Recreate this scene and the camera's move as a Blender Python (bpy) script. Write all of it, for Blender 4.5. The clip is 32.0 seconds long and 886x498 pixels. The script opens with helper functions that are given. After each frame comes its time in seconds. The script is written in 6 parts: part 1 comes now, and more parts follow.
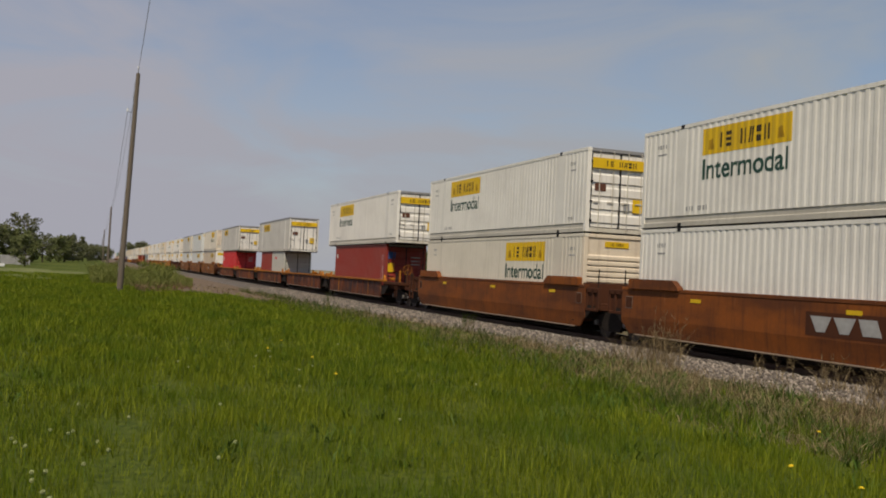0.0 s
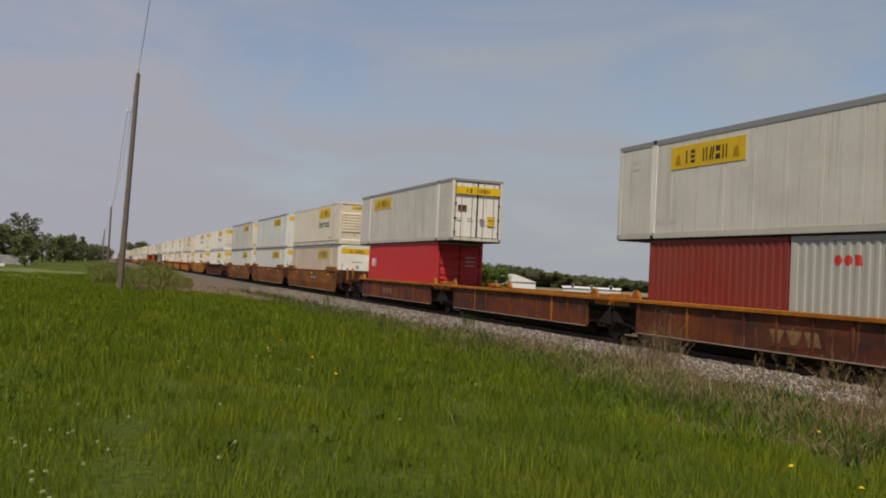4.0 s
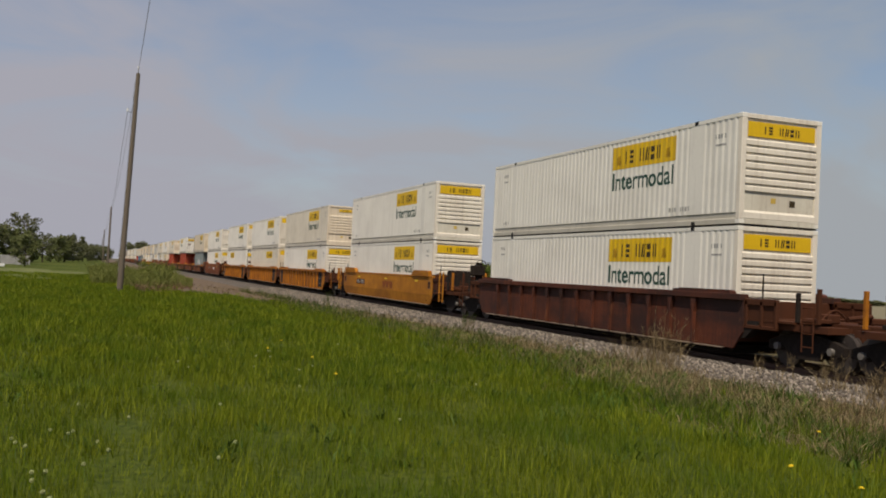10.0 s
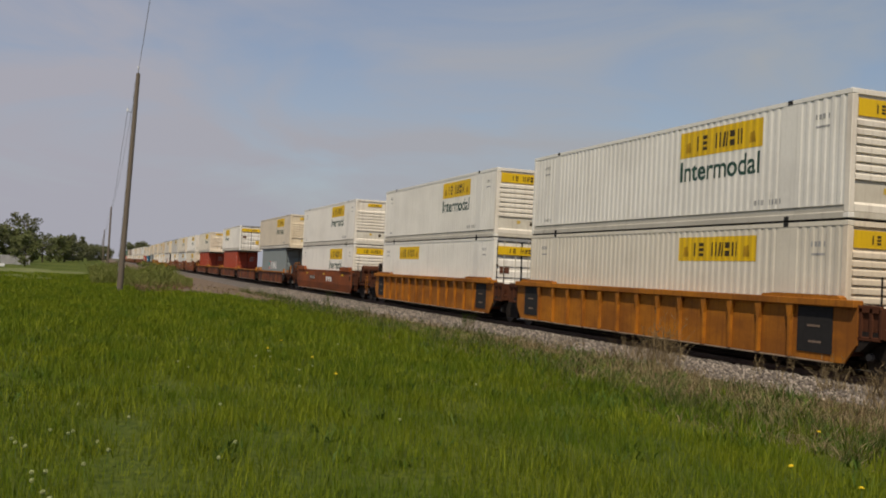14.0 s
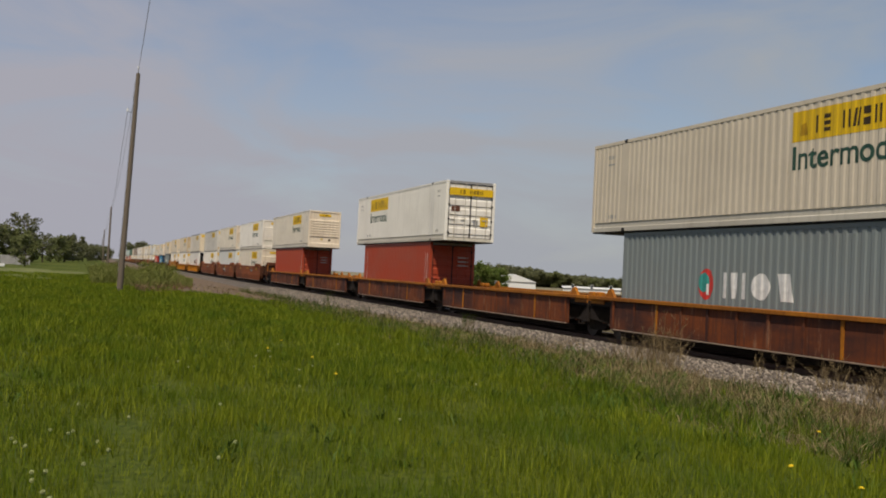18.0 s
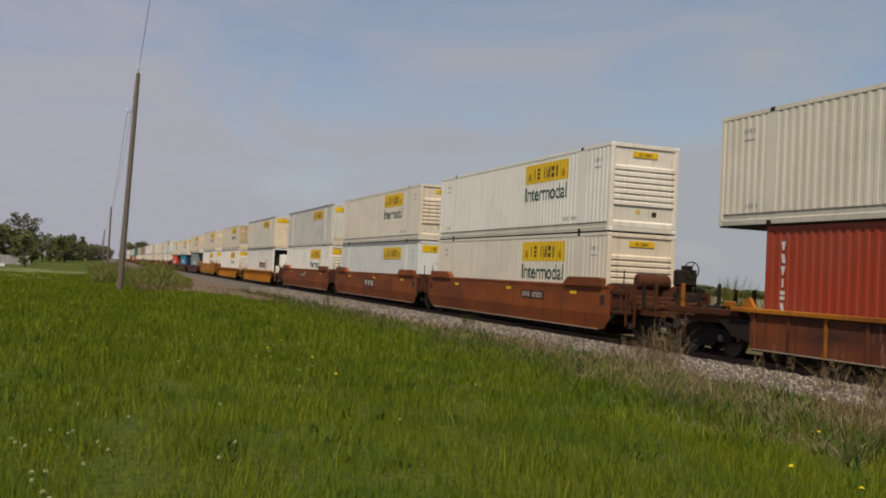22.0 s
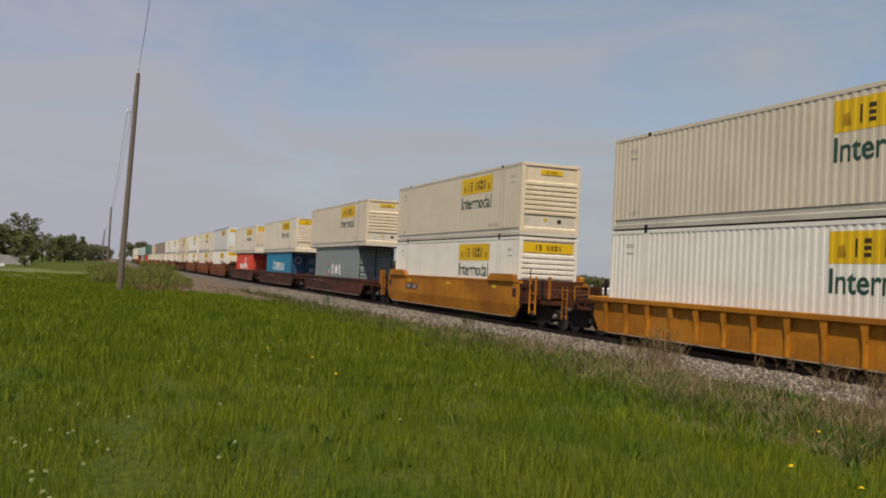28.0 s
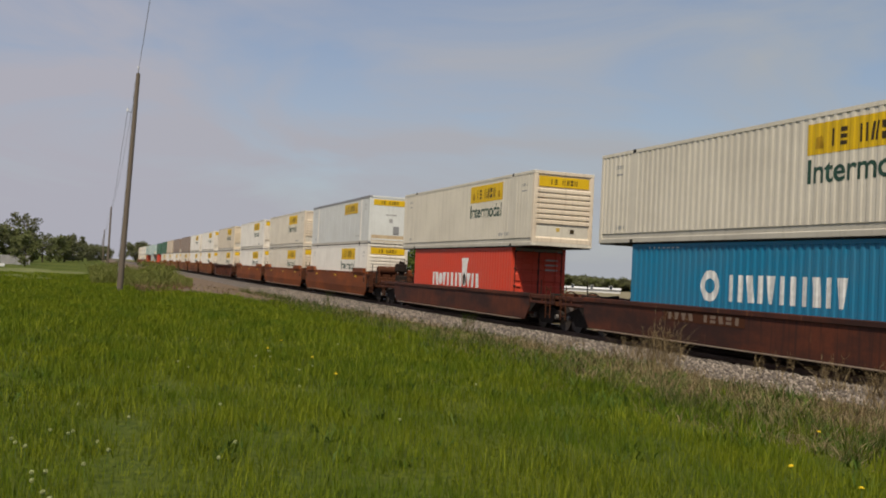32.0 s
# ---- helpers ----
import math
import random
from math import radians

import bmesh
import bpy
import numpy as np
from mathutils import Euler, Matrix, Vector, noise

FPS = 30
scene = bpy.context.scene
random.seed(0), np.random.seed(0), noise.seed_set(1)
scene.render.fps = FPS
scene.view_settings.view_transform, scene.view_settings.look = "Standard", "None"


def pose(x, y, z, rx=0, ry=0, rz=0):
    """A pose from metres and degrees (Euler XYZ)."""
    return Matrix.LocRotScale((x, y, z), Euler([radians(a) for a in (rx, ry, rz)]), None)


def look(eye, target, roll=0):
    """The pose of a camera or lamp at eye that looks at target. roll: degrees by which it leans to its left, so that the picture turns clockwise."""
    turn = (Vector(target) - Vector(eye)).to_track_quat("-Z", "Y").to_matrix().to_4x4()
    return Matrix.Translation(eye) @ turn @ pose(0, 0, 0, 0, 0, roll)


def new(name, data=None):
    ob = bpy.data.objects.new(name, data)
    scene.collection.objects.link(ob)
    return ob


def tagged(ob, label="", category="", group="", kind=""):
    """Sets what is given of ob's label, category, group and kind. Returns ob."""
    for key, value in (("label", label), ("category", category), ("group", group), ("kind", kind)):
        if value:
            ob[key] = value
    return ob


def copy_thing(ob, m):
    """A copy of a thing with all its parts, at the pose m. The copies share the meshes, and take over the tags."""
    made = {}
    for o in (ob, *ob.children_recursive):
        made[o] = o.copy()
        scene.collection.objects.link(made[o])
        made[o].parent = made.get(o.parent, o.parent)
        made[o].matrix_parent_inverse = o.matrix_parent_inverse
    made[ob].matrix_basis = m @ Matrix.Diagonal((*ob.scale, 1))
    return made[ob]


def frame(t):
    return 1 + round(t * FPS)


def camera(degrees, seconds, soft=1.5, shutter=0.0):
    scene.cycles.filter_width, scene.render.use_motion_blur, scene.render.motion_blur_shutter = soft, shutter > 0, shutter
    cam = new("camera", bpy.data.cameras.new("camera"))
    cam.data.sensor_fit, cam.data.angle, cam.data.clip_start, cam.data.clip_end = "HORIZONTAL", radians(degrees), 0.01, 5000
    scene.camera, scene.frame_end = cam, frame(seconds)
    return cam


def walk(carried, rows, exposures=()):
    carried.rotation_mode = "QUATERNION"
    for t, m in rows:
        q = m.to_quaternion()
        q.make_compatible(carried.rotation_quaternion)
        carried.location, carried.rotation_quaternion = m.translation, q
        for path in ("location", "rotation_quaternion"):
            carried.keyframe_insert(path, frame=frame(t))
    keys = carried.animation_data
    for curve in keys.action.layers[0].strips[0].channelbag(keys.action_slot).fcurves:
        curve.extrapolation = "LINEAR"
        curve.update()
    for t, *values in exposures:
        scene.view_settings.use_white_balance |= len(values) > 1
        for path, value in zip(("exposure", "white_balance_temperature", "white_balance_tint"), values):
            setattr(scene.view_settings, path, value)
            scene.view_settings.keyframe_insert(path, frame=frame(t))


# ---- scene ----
# The camera stands on a tripod in a mown field beside a straight railway line.
# x runs across the track, y along it (away from the camera), z up; the lawn at the tripod is z = 0.
YAW, PITCH, ROLL = 0.3531, 0.0266, 0.0485
EYE = Vector((0.0, 0.0, 1.65))
cam = camera(50.67, 32.0, soft=1.9, shutter=0.0)
AIM = EYE + Vector((math.sin(YAW) * math.cos(PITCH), math.cos(YAW) * math.cos(PITCH), math.sin(PITCH)))
walk(cam, [(0.0, look(EYE, AIM, math.degrees(ROLL))), (32.0, look(EYE, AIM, math.degrees(ROLL)))],
     exposures=[(0.0, -0.08), (13.0, -0.05), (25.0, 0.0), (28.0, 0.06), (32.0, 0.07)])

# ---- the train's run: metres travelled towards the camera since the start ----
V0, V1 = 17.2425, -0.0376


def run(t):
    return V0 * t + V1 * ((t - 16.0) ** 2 - 256.0) / 2.0


TRACK_X, RAIL_Z = 16.86, -0.20

# ---- world and sun ----
SUN_DIR = Vector((-0.36, -0.55, 1.0)).normalized()
SUN_EL = math.asin(SUN_DIR.z)
world = bpy.data.worlds.new("sky")
scene.world = world
world.use_nodes = True
wn, wl = world.node_tree.nodes, world.node_tree.links
wn.clear()
w_out = wn.new("ShaderNodeOutputWorld")
w_bg = wn.new("ShaderNodeBackground")
w_sky = wn.new("ShaderNodeTexSky")
w_sky.sky_type = "NISHITA"
w_sky.sun_disc = False
w_sky.sun_elevation = SUN_EL
w_sky.sun_rotation = math.atan2(SUN_DIR.x, SUN_DIR.y)
w_sky.dust_density = 0.6
w_sky.air_density = 1.2
w_coord = wn.new("ShaderNodeTexCoord")
w_map = wn.new("ShaderNodeMapping")
w_map.inputs["Scale"].default_value = (1.1, 1.0, 3.2)
w_map.inputs["Rotation"].default_value = (0.25, 0.55, 0.3)
w_cloud = wn.new("ShaderNodeTexNoise")
w_cloud.inputs["Scale"].default_value = 2.6
w_cloud.inputs["Detail"].default_value = 9.0
w_cloud.inputs["Roughness"].default_value = 0.52
w_cloud.inputs["Distortion"].default_value = 0.9
w_ramp = wn.new("ShaderNodeMapRange")
w_ramp.inputs[1].default_value, w_ramp.inputs[2].default_value = 0.36, 0.66
w_ramp.inputs[3].default_value, w_ramp.inputs[4].default_value = -0.38, 0.30
w_sep = wn.new("ShaderNodeSeparateXYZ")
w_low = wn.new("ShaderNodeMapRange")  # haze thickens towards the horizon
w_low.inputs[1].default_value, w_low.inputs[2].default_value = 0.0, 0.42
w_low.inputs[3].default_value, w_low.inputs[4].default_value = 1.20, 0.34
w_sum = wn.new("ShaderNodeMath")
w_sum.operation = "ADD"
w_sum.use_clamp = True
w_gain = wn.new("ShaderNodeMix")
w_gain.data_type = "RGBA"
w_gain.blend_type = "MULTIPLY"
w_gain.inputs[0].default_value = 1.0
w_gain.inputs[7].default_value = (0.076, 0.081, 0.092, 1)
w_mix = wn.new("ShaderNodeMix")
w_mix.data_type = "RGBA"
wl.new(w_coord.outputs["Generated"], w_map.inputs["Vector"])
wl.new(w_map.outputs["Vector"], w_cloud.inputs["Vector"])
wl.new(w_cloud.outputs["Fac"], w_ramp.inputs[0])
wl.new(w_coord.outputs["Generated"], w_sep.inputs[0])
wl.new(w_sep.outputs[2], w_low.inputs[0])
wl.new(w_ramp.outputs[0], w_sum.inputs[0])
wl.new(w_low.outputs[0], w_sum.inputs[1])
wl.new(w_sky.outputs["Color"], w_gain.inputs[6])
wl.new(w_gain.outputs[2], w_mix.inputs[6])
wl.new(w_sum.outputs[0], w_mix.inputs[0])
w_side = wn.new("ShaderNodeMapRange")  # the haze is a little warmer up the line than across the field
w_side.inputs[1].default_value, w_side.inputs[2].default_value = 0.0, 0.65
w_haze = wn.new("ShaderNodeMix")
w_haze.data_type = "RGBA"
w_haze.inputs[6].default_value = (0.395, 0.392, 0.446, 1)
w_haze.inputs[7].default_value = (0.366, 0.388, 0.412, 1)
wl.new(w_sep.outputs[0], w_side.inputs[0])
wl.new(w_side.outputs[0], w_haze.inputs[0])
wl.new(w_haze.outputs[2], w_mix.inputs[7])
wl.new(w_mix.outputs[2], w_bg.inputs["Color"])
wl.new(w_bg.outputs["Background"], w_out.inputs["Surface"])
w_bg.inputs["Strength"].default_value = 1.0

sun = new("sun", bpy.data.lights.new("sun", "SUN"))
sun.data.energy = 4.7
sun.data.angle = radians(1.2)
sun.data.color = (1.0, 0.89, 0.725)
sun.matrix_basis = look(Vector((0, 0, 60)), Vector((0, 0, 60)) - SUN_DIR)
scene.view_settings.exposure = 0.0


# ---- materials ----
def mat_base(name):
    m = bpy.data.materials.new(name)
    m.use_nodes = True
    return m, m.node_tree.nodes, m.node_tree.links, m.node_tree.nodes["Principled BSDF"]


def mixed(nodes, links, fac, a, b, blend="MIX"):
    n = nodes.new("ShaderNodeMix")
    n.data_type = "RGBA"
    n.blend_type = blend
    for sock, v in ((0, fac), (6, a), (7, b)):
        if isinstance(v, (tuple, float, int)):
            n.inputs[sock].default_value = v if not isinstance(v, tuple) else (*v[:3], 1)
        else:
            links.new(v, n.inputs[sock])
    return n.outputs[2]


def noise_fac(nodes, links, scale, detail=4.0, stretch=(1, 1, 1), lo=0.4, hi=0.65, rough=0.55, shift=None):
    co = nodes.new("ShaderNodeTexCoord")
    mp = nodes.new("ShaderNodeMapping")
    mp.inputs["Scale"].default_value = stretch
    links.new(co.outputs["Object"], mp.inputs["Vector"])
    if shift is not None:
        links.new(shift, mp.inputs["Location"])
    nz = nodes.new("ShaderNodeTexNoise")
    nz.inputs["Scale"].default_value, nz.inputs["Detail"].default_value = scale, detail
    nz.inputs["Roughness"].default_value = rough
    links.new(mp.outputs["Vector"], nz.inputs["Vector"])
    mr = nodes.new("ShaderNodeMapRange")
    mr.inputs[1].default_value, mr.inputs[2].default_value = lo, hi
    links.new(nz.outputs["Fac"], mr.inputs[0])
    return mr.outputs[0]


def bump(nodes, links, bsdf, height, strength=0.3, dist=0.01):
    b = nodes.new("ShaderNodeBump")
    b.inputs["Strength"].default_value, b.inputs["Distance"].default_value = strength, dist
    links.new(height, b.inputs["Height"])
    links.new(b.outputs["Normal"], bsdf.inputs["Normal"])


def random_shift(nodes, links, amount=40.0):
    """A shift of the pattern that differs from object to object."""
    info = nodes.new("ShaderNodeObjectInfo")
    c = nodes.new("ShaderNodeCombineXYZ")
    s = nodes.new("ShaderNodeMath")
    s.operation = "MULTIPLY"
    s.inputs[1].default_value = amount
    links.new(info.outputs["Random"], s.inputs[0])
    links.new(s.outputs[0], c.inputs[0])
    links.new(s.outputs[0], c.inputs[2])
    return c.outputs[0], info.outputs["Random"]


def paint(name, colour, dirt=(0.16, 0.13, 0.10), amount=0.35, rough=0.5, streak=0.5, rust=0.0, gloss=0.28):
    """Weathered paint: blotches, thin vertical runs, grime and a little rust."""
    m, n, l, b = mat_base(name)
    sh, rnd = random_shift(n, l)
    blot = noise_fac(n, l, 0.7, 5.0, (1, 0.6, 1), 0.42, 0.75, shift=sh)
    runs = noise_fac(n, l, 1.0, 3.0, (7, 7, 0.35), 0.52, 0.78, shift=sh)
    fine = noise_fac(n, l, 14.0, 3.0, (1, 1, 0.5), 0.3, 0.8)
    c = mixed(n, l, 0.10, colour, (colour[0] * 0.72, colour[1] * 0.74, colour[2] * 0.76))
    f1 = n.new("ShaderNodeMath"); f1.operation = "MULTIPLY"; f1.inputs[1].default_value = amount
    l.new(blot, f1.inputs[0])
    c = mixed(n, l, f1.outputs[0], c, tuple(0.55 * x + 0.45 * d for x, d in zip(colour, dirt)))
    f2 = n.new("ShaderNodeMath"); f2.operation = "MULTIPLY"; f2.inputs[1].default_value = streak
    l.new(runs, f2.inputs[0])
    c = mixed(n, l, f2.outputs[0], c, tuple(0.5 * x + 0.5 * d for x, d in zip(colour, dirt)))
    f3 = n.new("ShaderNodeMath"); f3.operation = "MULTIPLY"; f3.inputs[1].default_value = 0.10
    l.new(fine, f3.inputs[0])
    c = mixed(n, l, f3.outputs[0], c, dirt)
    if rust:
        rs = noise_fac(n, l, 1.9, 8.0, (1, 1, 0.55), 0.60 - 0.1 * rust, 0.74, rough=0.65, shift=sh)
        f4 = n.new("ShaderNodeMath"); f4.operation = "MULTIPLY"; f4.inputs[1].default_value = min(1.0, rust)
        l.new(rs, f4.inputs[0])
        c = mixed(n, l, f4.outputs[0], c, (0.085, 0.032, 0.016))
    l.new(c, b.inputs["Base Color"])
    b.inputs["Roughness"].default_value = rough
    b.inputs["Specular IOR Level"].default_value = gloss
    bump(n, l, b, fine, 0.08, 0.004)
    return m


def plain(name, colour, rough=0.6, metal=0.0, vary=0.25, scale=6.0):
    m, n, l, b = mat_base(name)
    f = noise_fac(n, l, scale, 5.0, (1, 1, 1), 0.3, 0.7)
    c = mixed(n, l, f, colour, tuple(x * (1 - vary) for x in colour))
    l.new(c, b.inputs["Base Color"])
    b.inputs["Roughness"].default_value, b.inputs["Metallic"].default_value = rough, metal
    b.inputs["Specular IOR Level"].default_value = 0.5 if rough < 0.3 or metal else 0.2
    bump(n, l, b, f, 0.15, 0.004)
    return m


def scabbed(name, base, dark, pale, k=1.0, chalky=0.64):
    """Old paint gone to rust: large dark scabs, pale chalky runs, dark runs and fine pitting."""
    m, n, l, b = mat_base(name)
    sh, rnd = random_shift(n, l)
    scab = noise_fac(n, l, 0.55, 6.0, (1, 0.55, 1.5), 0.40, 0.60, rough=0.6, shift=sh)
    patch = noise_fac(n, l, 2.3, 5.0, (1, 0.7, 1), 0.48, 0.70, rough=0.6, shift=sh)
    runs = noise_fac(n, l, 1.0, 4.0, (9, 9, 0.55), 0.50, 0.72, shift=sh)
    chalk = noise_fac(n, l, 1.0, 4.0, (5, 5, 0.8), chalky, chalky + 0.12, rough=0.65, shift=sh)
    fine = noise_fac(n, l, 18.0, 4.0, (1, 1, 0.6), 0.35, 0.75)
    c = mixed(n, l, scaled(n, l, scab, k), base, dark)
    c = mixed(n, l, scaled(n, l, patch, 0.65), c, tuple(0.5 * p + 0.5 * q for p, q in zip(base, dark)))
    c = mixed(n, l, scaled(n, l, runs, 0.75 * k), c, dark)
    c = mixed(n, l, scaled(n, l, chalk, 0.55 * k), c, pale)
    c = mixed(n, l, scaled(n, l, fine, 0.35 * k), c, dark)
    l.new(c, b.inputs["Base Color"])
    b.inputs["Roughness"].default_value = 0.7
    b.inputs["Specular IOR Level"].default_value = 0.2
    bump(n, l, b, fine, 0.2, 0.006)
    return m


def scaled(n, l, sock, k):
    f = n.new("ShaderNodeMath")
    f.operation = "MULTIPLY"
    f.inputs[1].default_value = k
    l.new(sock, f.inputs[0])
    return f.outputs[0]


M = {}
M["white"] = paint("white_paint", (0.775, 0.74, 0.66), amount=0.36, streak=0.45, rust=0.07)
M["bluewhite"] = paint("cool_white_paint", (0.655, 0.665, 0.625), amount=0.34, streak=0.45)
M["greywhite"] = paint("aged_grey_white_paint", (0.60, 0.57, 0.50), dirt=(0.13, 0.095, 0.06), amount=0.5, streak=0.85)
M["cream"] = paint("cream_paint", (0.675, 0.615, 0.50), amount=0.42, streak=0.48, rust=0.10)
M["sandy"] = paint("sun_yellowed_cream_paint", (0.68, 0.575, 0.41), dirt=(0.20, 0.10, 0.035), amount=0.45, streak=0.45, rust=0.3)
# darker copy of the ocean blue: the shade on the end is in the colour
M["shaded_blue"] = paint("shaded_ocean_blue_paint", (0.012, 0.075, 0.17), amount=0.3, streak=0.3)
M["grubby"] = paint("dirt_greyed_white_paint", (0.50, 0.465, 0.39), amount=0.7, streak=0.6, rust=0.25)
M["beige"] = paint("beige_paint", (0.61, 0.53, 0.41), amount=0.35, streak=0.4, rust=0.10)
M["tan"] = paint("tan_paint", (0.60, 0.495, 0.37), amount=0.45, streak=0.5, rust=0.10)
M["darkred"] = paint("dark_red_paint", (0.225, 0.022, 0.013), amount=0.4, streak=0.3)
M["red"] = paint("bright_red_paint", (0.46, 0.018, 0.022), amount=0.3, streak=0.3)
M["orangered"] = paint("orange_red_paint", (0.56, 0.050, 0.022), amount=0.35, streak=0.3)
M["redbrown"] = paint("red_brown_paint", (0.30, 0.036, 0.010), amount=0.4, streak=0.35)
M["gray"] = paint("slate_grey_paint", (0.185, 0.215, 0.215), amount=0.35, streak=0.3)
M["lightgray"] = paint("light_grey_paint", (0.42, 0.41, 0.36), amount=0.4, streak=0.35)
M["blue"] = paint("ocean_blue_paint", (0.004, 0.165, 0.30), amount=0.3, streak=0.2)
M["green"] = paint("dark_green_paint", (0.05, 0.13, 0.08), amount=0.3, streak=0.3)
M["mint"] = paint("mint_paint", (0.42, 0.52, 0.48), amount=0.3, streak=0.3)
M["brownbox"] = paint("brown_box_paint", (0.26, 0.20, 0.16), amount=0.3, streak=0.3)
M["rail_grey"] = paint("grey_rail_paint", (0.24, 0.24, 0.24), amount=0.4, streak=0.2)
M["yellow"] = paint("yellow_sign_paint", (0.68, 0.43, 0.006), dirt=(0.20, 0.12, 0.02), amount=0.5, streak=0.45)
M["oldyellow"] = paint("faded_yellow_sign_paint", (0.56, 0.38, 0.06), amount=0.45, streak=0.3)
M["ochre_ink"] = plain("faded_emblem_ink", (0.42, 0.24, 0.012), 0.6, 0.0, 0.4, 9.0)
M["ink"] = plain("dark_sign_ink", (0.050, 0.034, 0.014), 0.5)
M["greenink"] = plain("dark_green_ink", (0.030, 0.075, 0.055), 0.5)
M["whiteink"] = plain("white_stencil", (0.72, 0.71, 0.68), 0.6)
M["redink"] = plain("red_stencil", (0.60, 0.05, 0.04), 0.6)
M["brownink"] = plain("brown_stencil", (0.12, 0.05, 0.03), 0.6)
M["paleink"] = plain("faint_grey_stencil", (0.36, 0.35, 0.33), 0.7)
M["worn_ochre"] = plain("worn_ochre_paint", (0.25, 0.145, 0.060), 0.7, 0.0, 0.6, 5.0)
M["faintink"] = plain("worn_stencil", (0.19, 0.135, 0.10), 0.7)
M["stencil"] = plain("faint_stencilled_line", (0.50, 0.49, 0.46), 0.7)
M["tealink"] = plain("teal_stencil", (0.05, 0.30, 0.26), 0.6)
# black parts, and the painted shade in the gap below each container
M["dark"] = plain("black_rubber_and_gap_shade", (0.022, 0.020, 0.019), 0.8)
M["car_brown"] = scabbed("brown_orange_car_paint", (0.230, 0.066, 0.010), (0.060, 0.022, 0.011), (0.30, 0.14, 0.06), 0.75)
M["car_red"] = scabbed("red_brown_car_paint", (0.245, 0.062, 0.011), (0.080, 0.026, 0.012), (0.32, 0.14, 0.06), 0.65)
M["car_orange"] = scabbed("orange_car_paint", (0.40, 0.145, 0.010), (0.130, 0.042, 0.010), (0.50, 0.26, 0.09), 0.68)
M["car_yellow"] = scabbed("yellow_car_paint", (0.45, 0.180, 0.010), (0.17, 0.058, 0.010), (0.52, 0.30, 0.09), 0.6)
M["car_tan"] = scabbed("tan_orange_car_paint", (0.275, 0.098, 0.012), (0.075, 0.027, 0.010), (0.36, 0.19, 0.07), 0.7)
M["car_maroon"] = scabbed("maroon_car_paint", (0.112, 0.031, 0.014), (0.032, 0.015, 0.012), (0.24, 0.105, 0.045), 0.95)
M["car_rust"] = scabbed("rusted_car_side", (0.175, 0.046, 0.012), (0.040, 0.018, 0.015), (0.34, 0.19, 0.11), 0.95, 0.59)
# paler than the car sides, with blotches and some rust
M["flange"] = paint("pale_bottom_flange", (0.30, 0.235, 0.175), amount=0.8, streak=0.1, rust=0.4)
M["under"] = plain("grimy_steel", (0.024, 0.017, 0.013), 0.9, 0.0, 0.5, 9.0)
M["wheel"] = plain("worn_wheel_steel", (0.07, 0.055, 0.048), 0.55, 0.3, 0.4, 9.0)
M["bearing"] = plain("pale_bearing_cap", (0.16, 0.145, 0.13), 0.55)
M["grime"] = paint("grimy_brown_steel", (0.075, 0.027, 0.013), dirt=(0.018, 0.012, 0.010), amount=0.6, streak=0.6, rust=0.4, rough=0.8, gloss=0.1)
M["door_white"] = paint("rust_streaked_door_paint", (0.76, 0.725, 0.65), dirt=(0.12, 0.07, 0.035), amount=0.4, streak=0.75, rust=0.22)
M["white_end"] = paint("grimy_white_end_paint", (0.74, 0.68, 0.575), dirt=(0.16, 0.085, 0.035), amount=0.45, streak=0.75, rust=0.22)
M["cream_end"] = paint("grimy_cream_end_paint", (0.70, 0.60, 0.46), dirt=(0.17, 0.085, 0.030), amount=0.5, streak=0.75, rust=0.28)
M["placard_blue"] = plain("blue_placard", (0.03, 0.07, 0.20), 0.5)
M["rail"] = plain("rusty_rail_steel", (0.11, 0.060, 0.040), 0.55, 0.3, 0.35, 4.0)
M["tie"] = plain("creosoted_timber", (0.055, 0.042, 0.033), 0.85, 0.0, 0.5, 5.0)
M["wood"] = paint("weathered_pole_timber", (0.125, 0.100, 0.075), amount=0.4, streak=0.8, rough=0.85)
M["wire"] = plain("wire_metal", (0.22, 0.22, 0.23), 0.5, 0.3)
M["trunk"] = plain("tree_bark", (0.075, 0.058, 0.042), 0.9, 0.0, 0.5, 5.0)
M["glass"] = plain("dark_window_glass", (0.05, 0.06, 0.07), 0.12)
M["wallpaint"] = plain("pale_house_siding", (0.62, 0.62, 0.60), 0.7, 0.0, 0.12, 3.0)
M["roofing"] = plain("brown_shingle_roof", (0.14, 0.10, 0.085), 0.85, 0.0, 0.35, 3.0)
M["concrete"] = plain("pale_grey_concrete", (0.33, 0.32, 0.31), 0.8, 0.0, 0.3, 1.5)


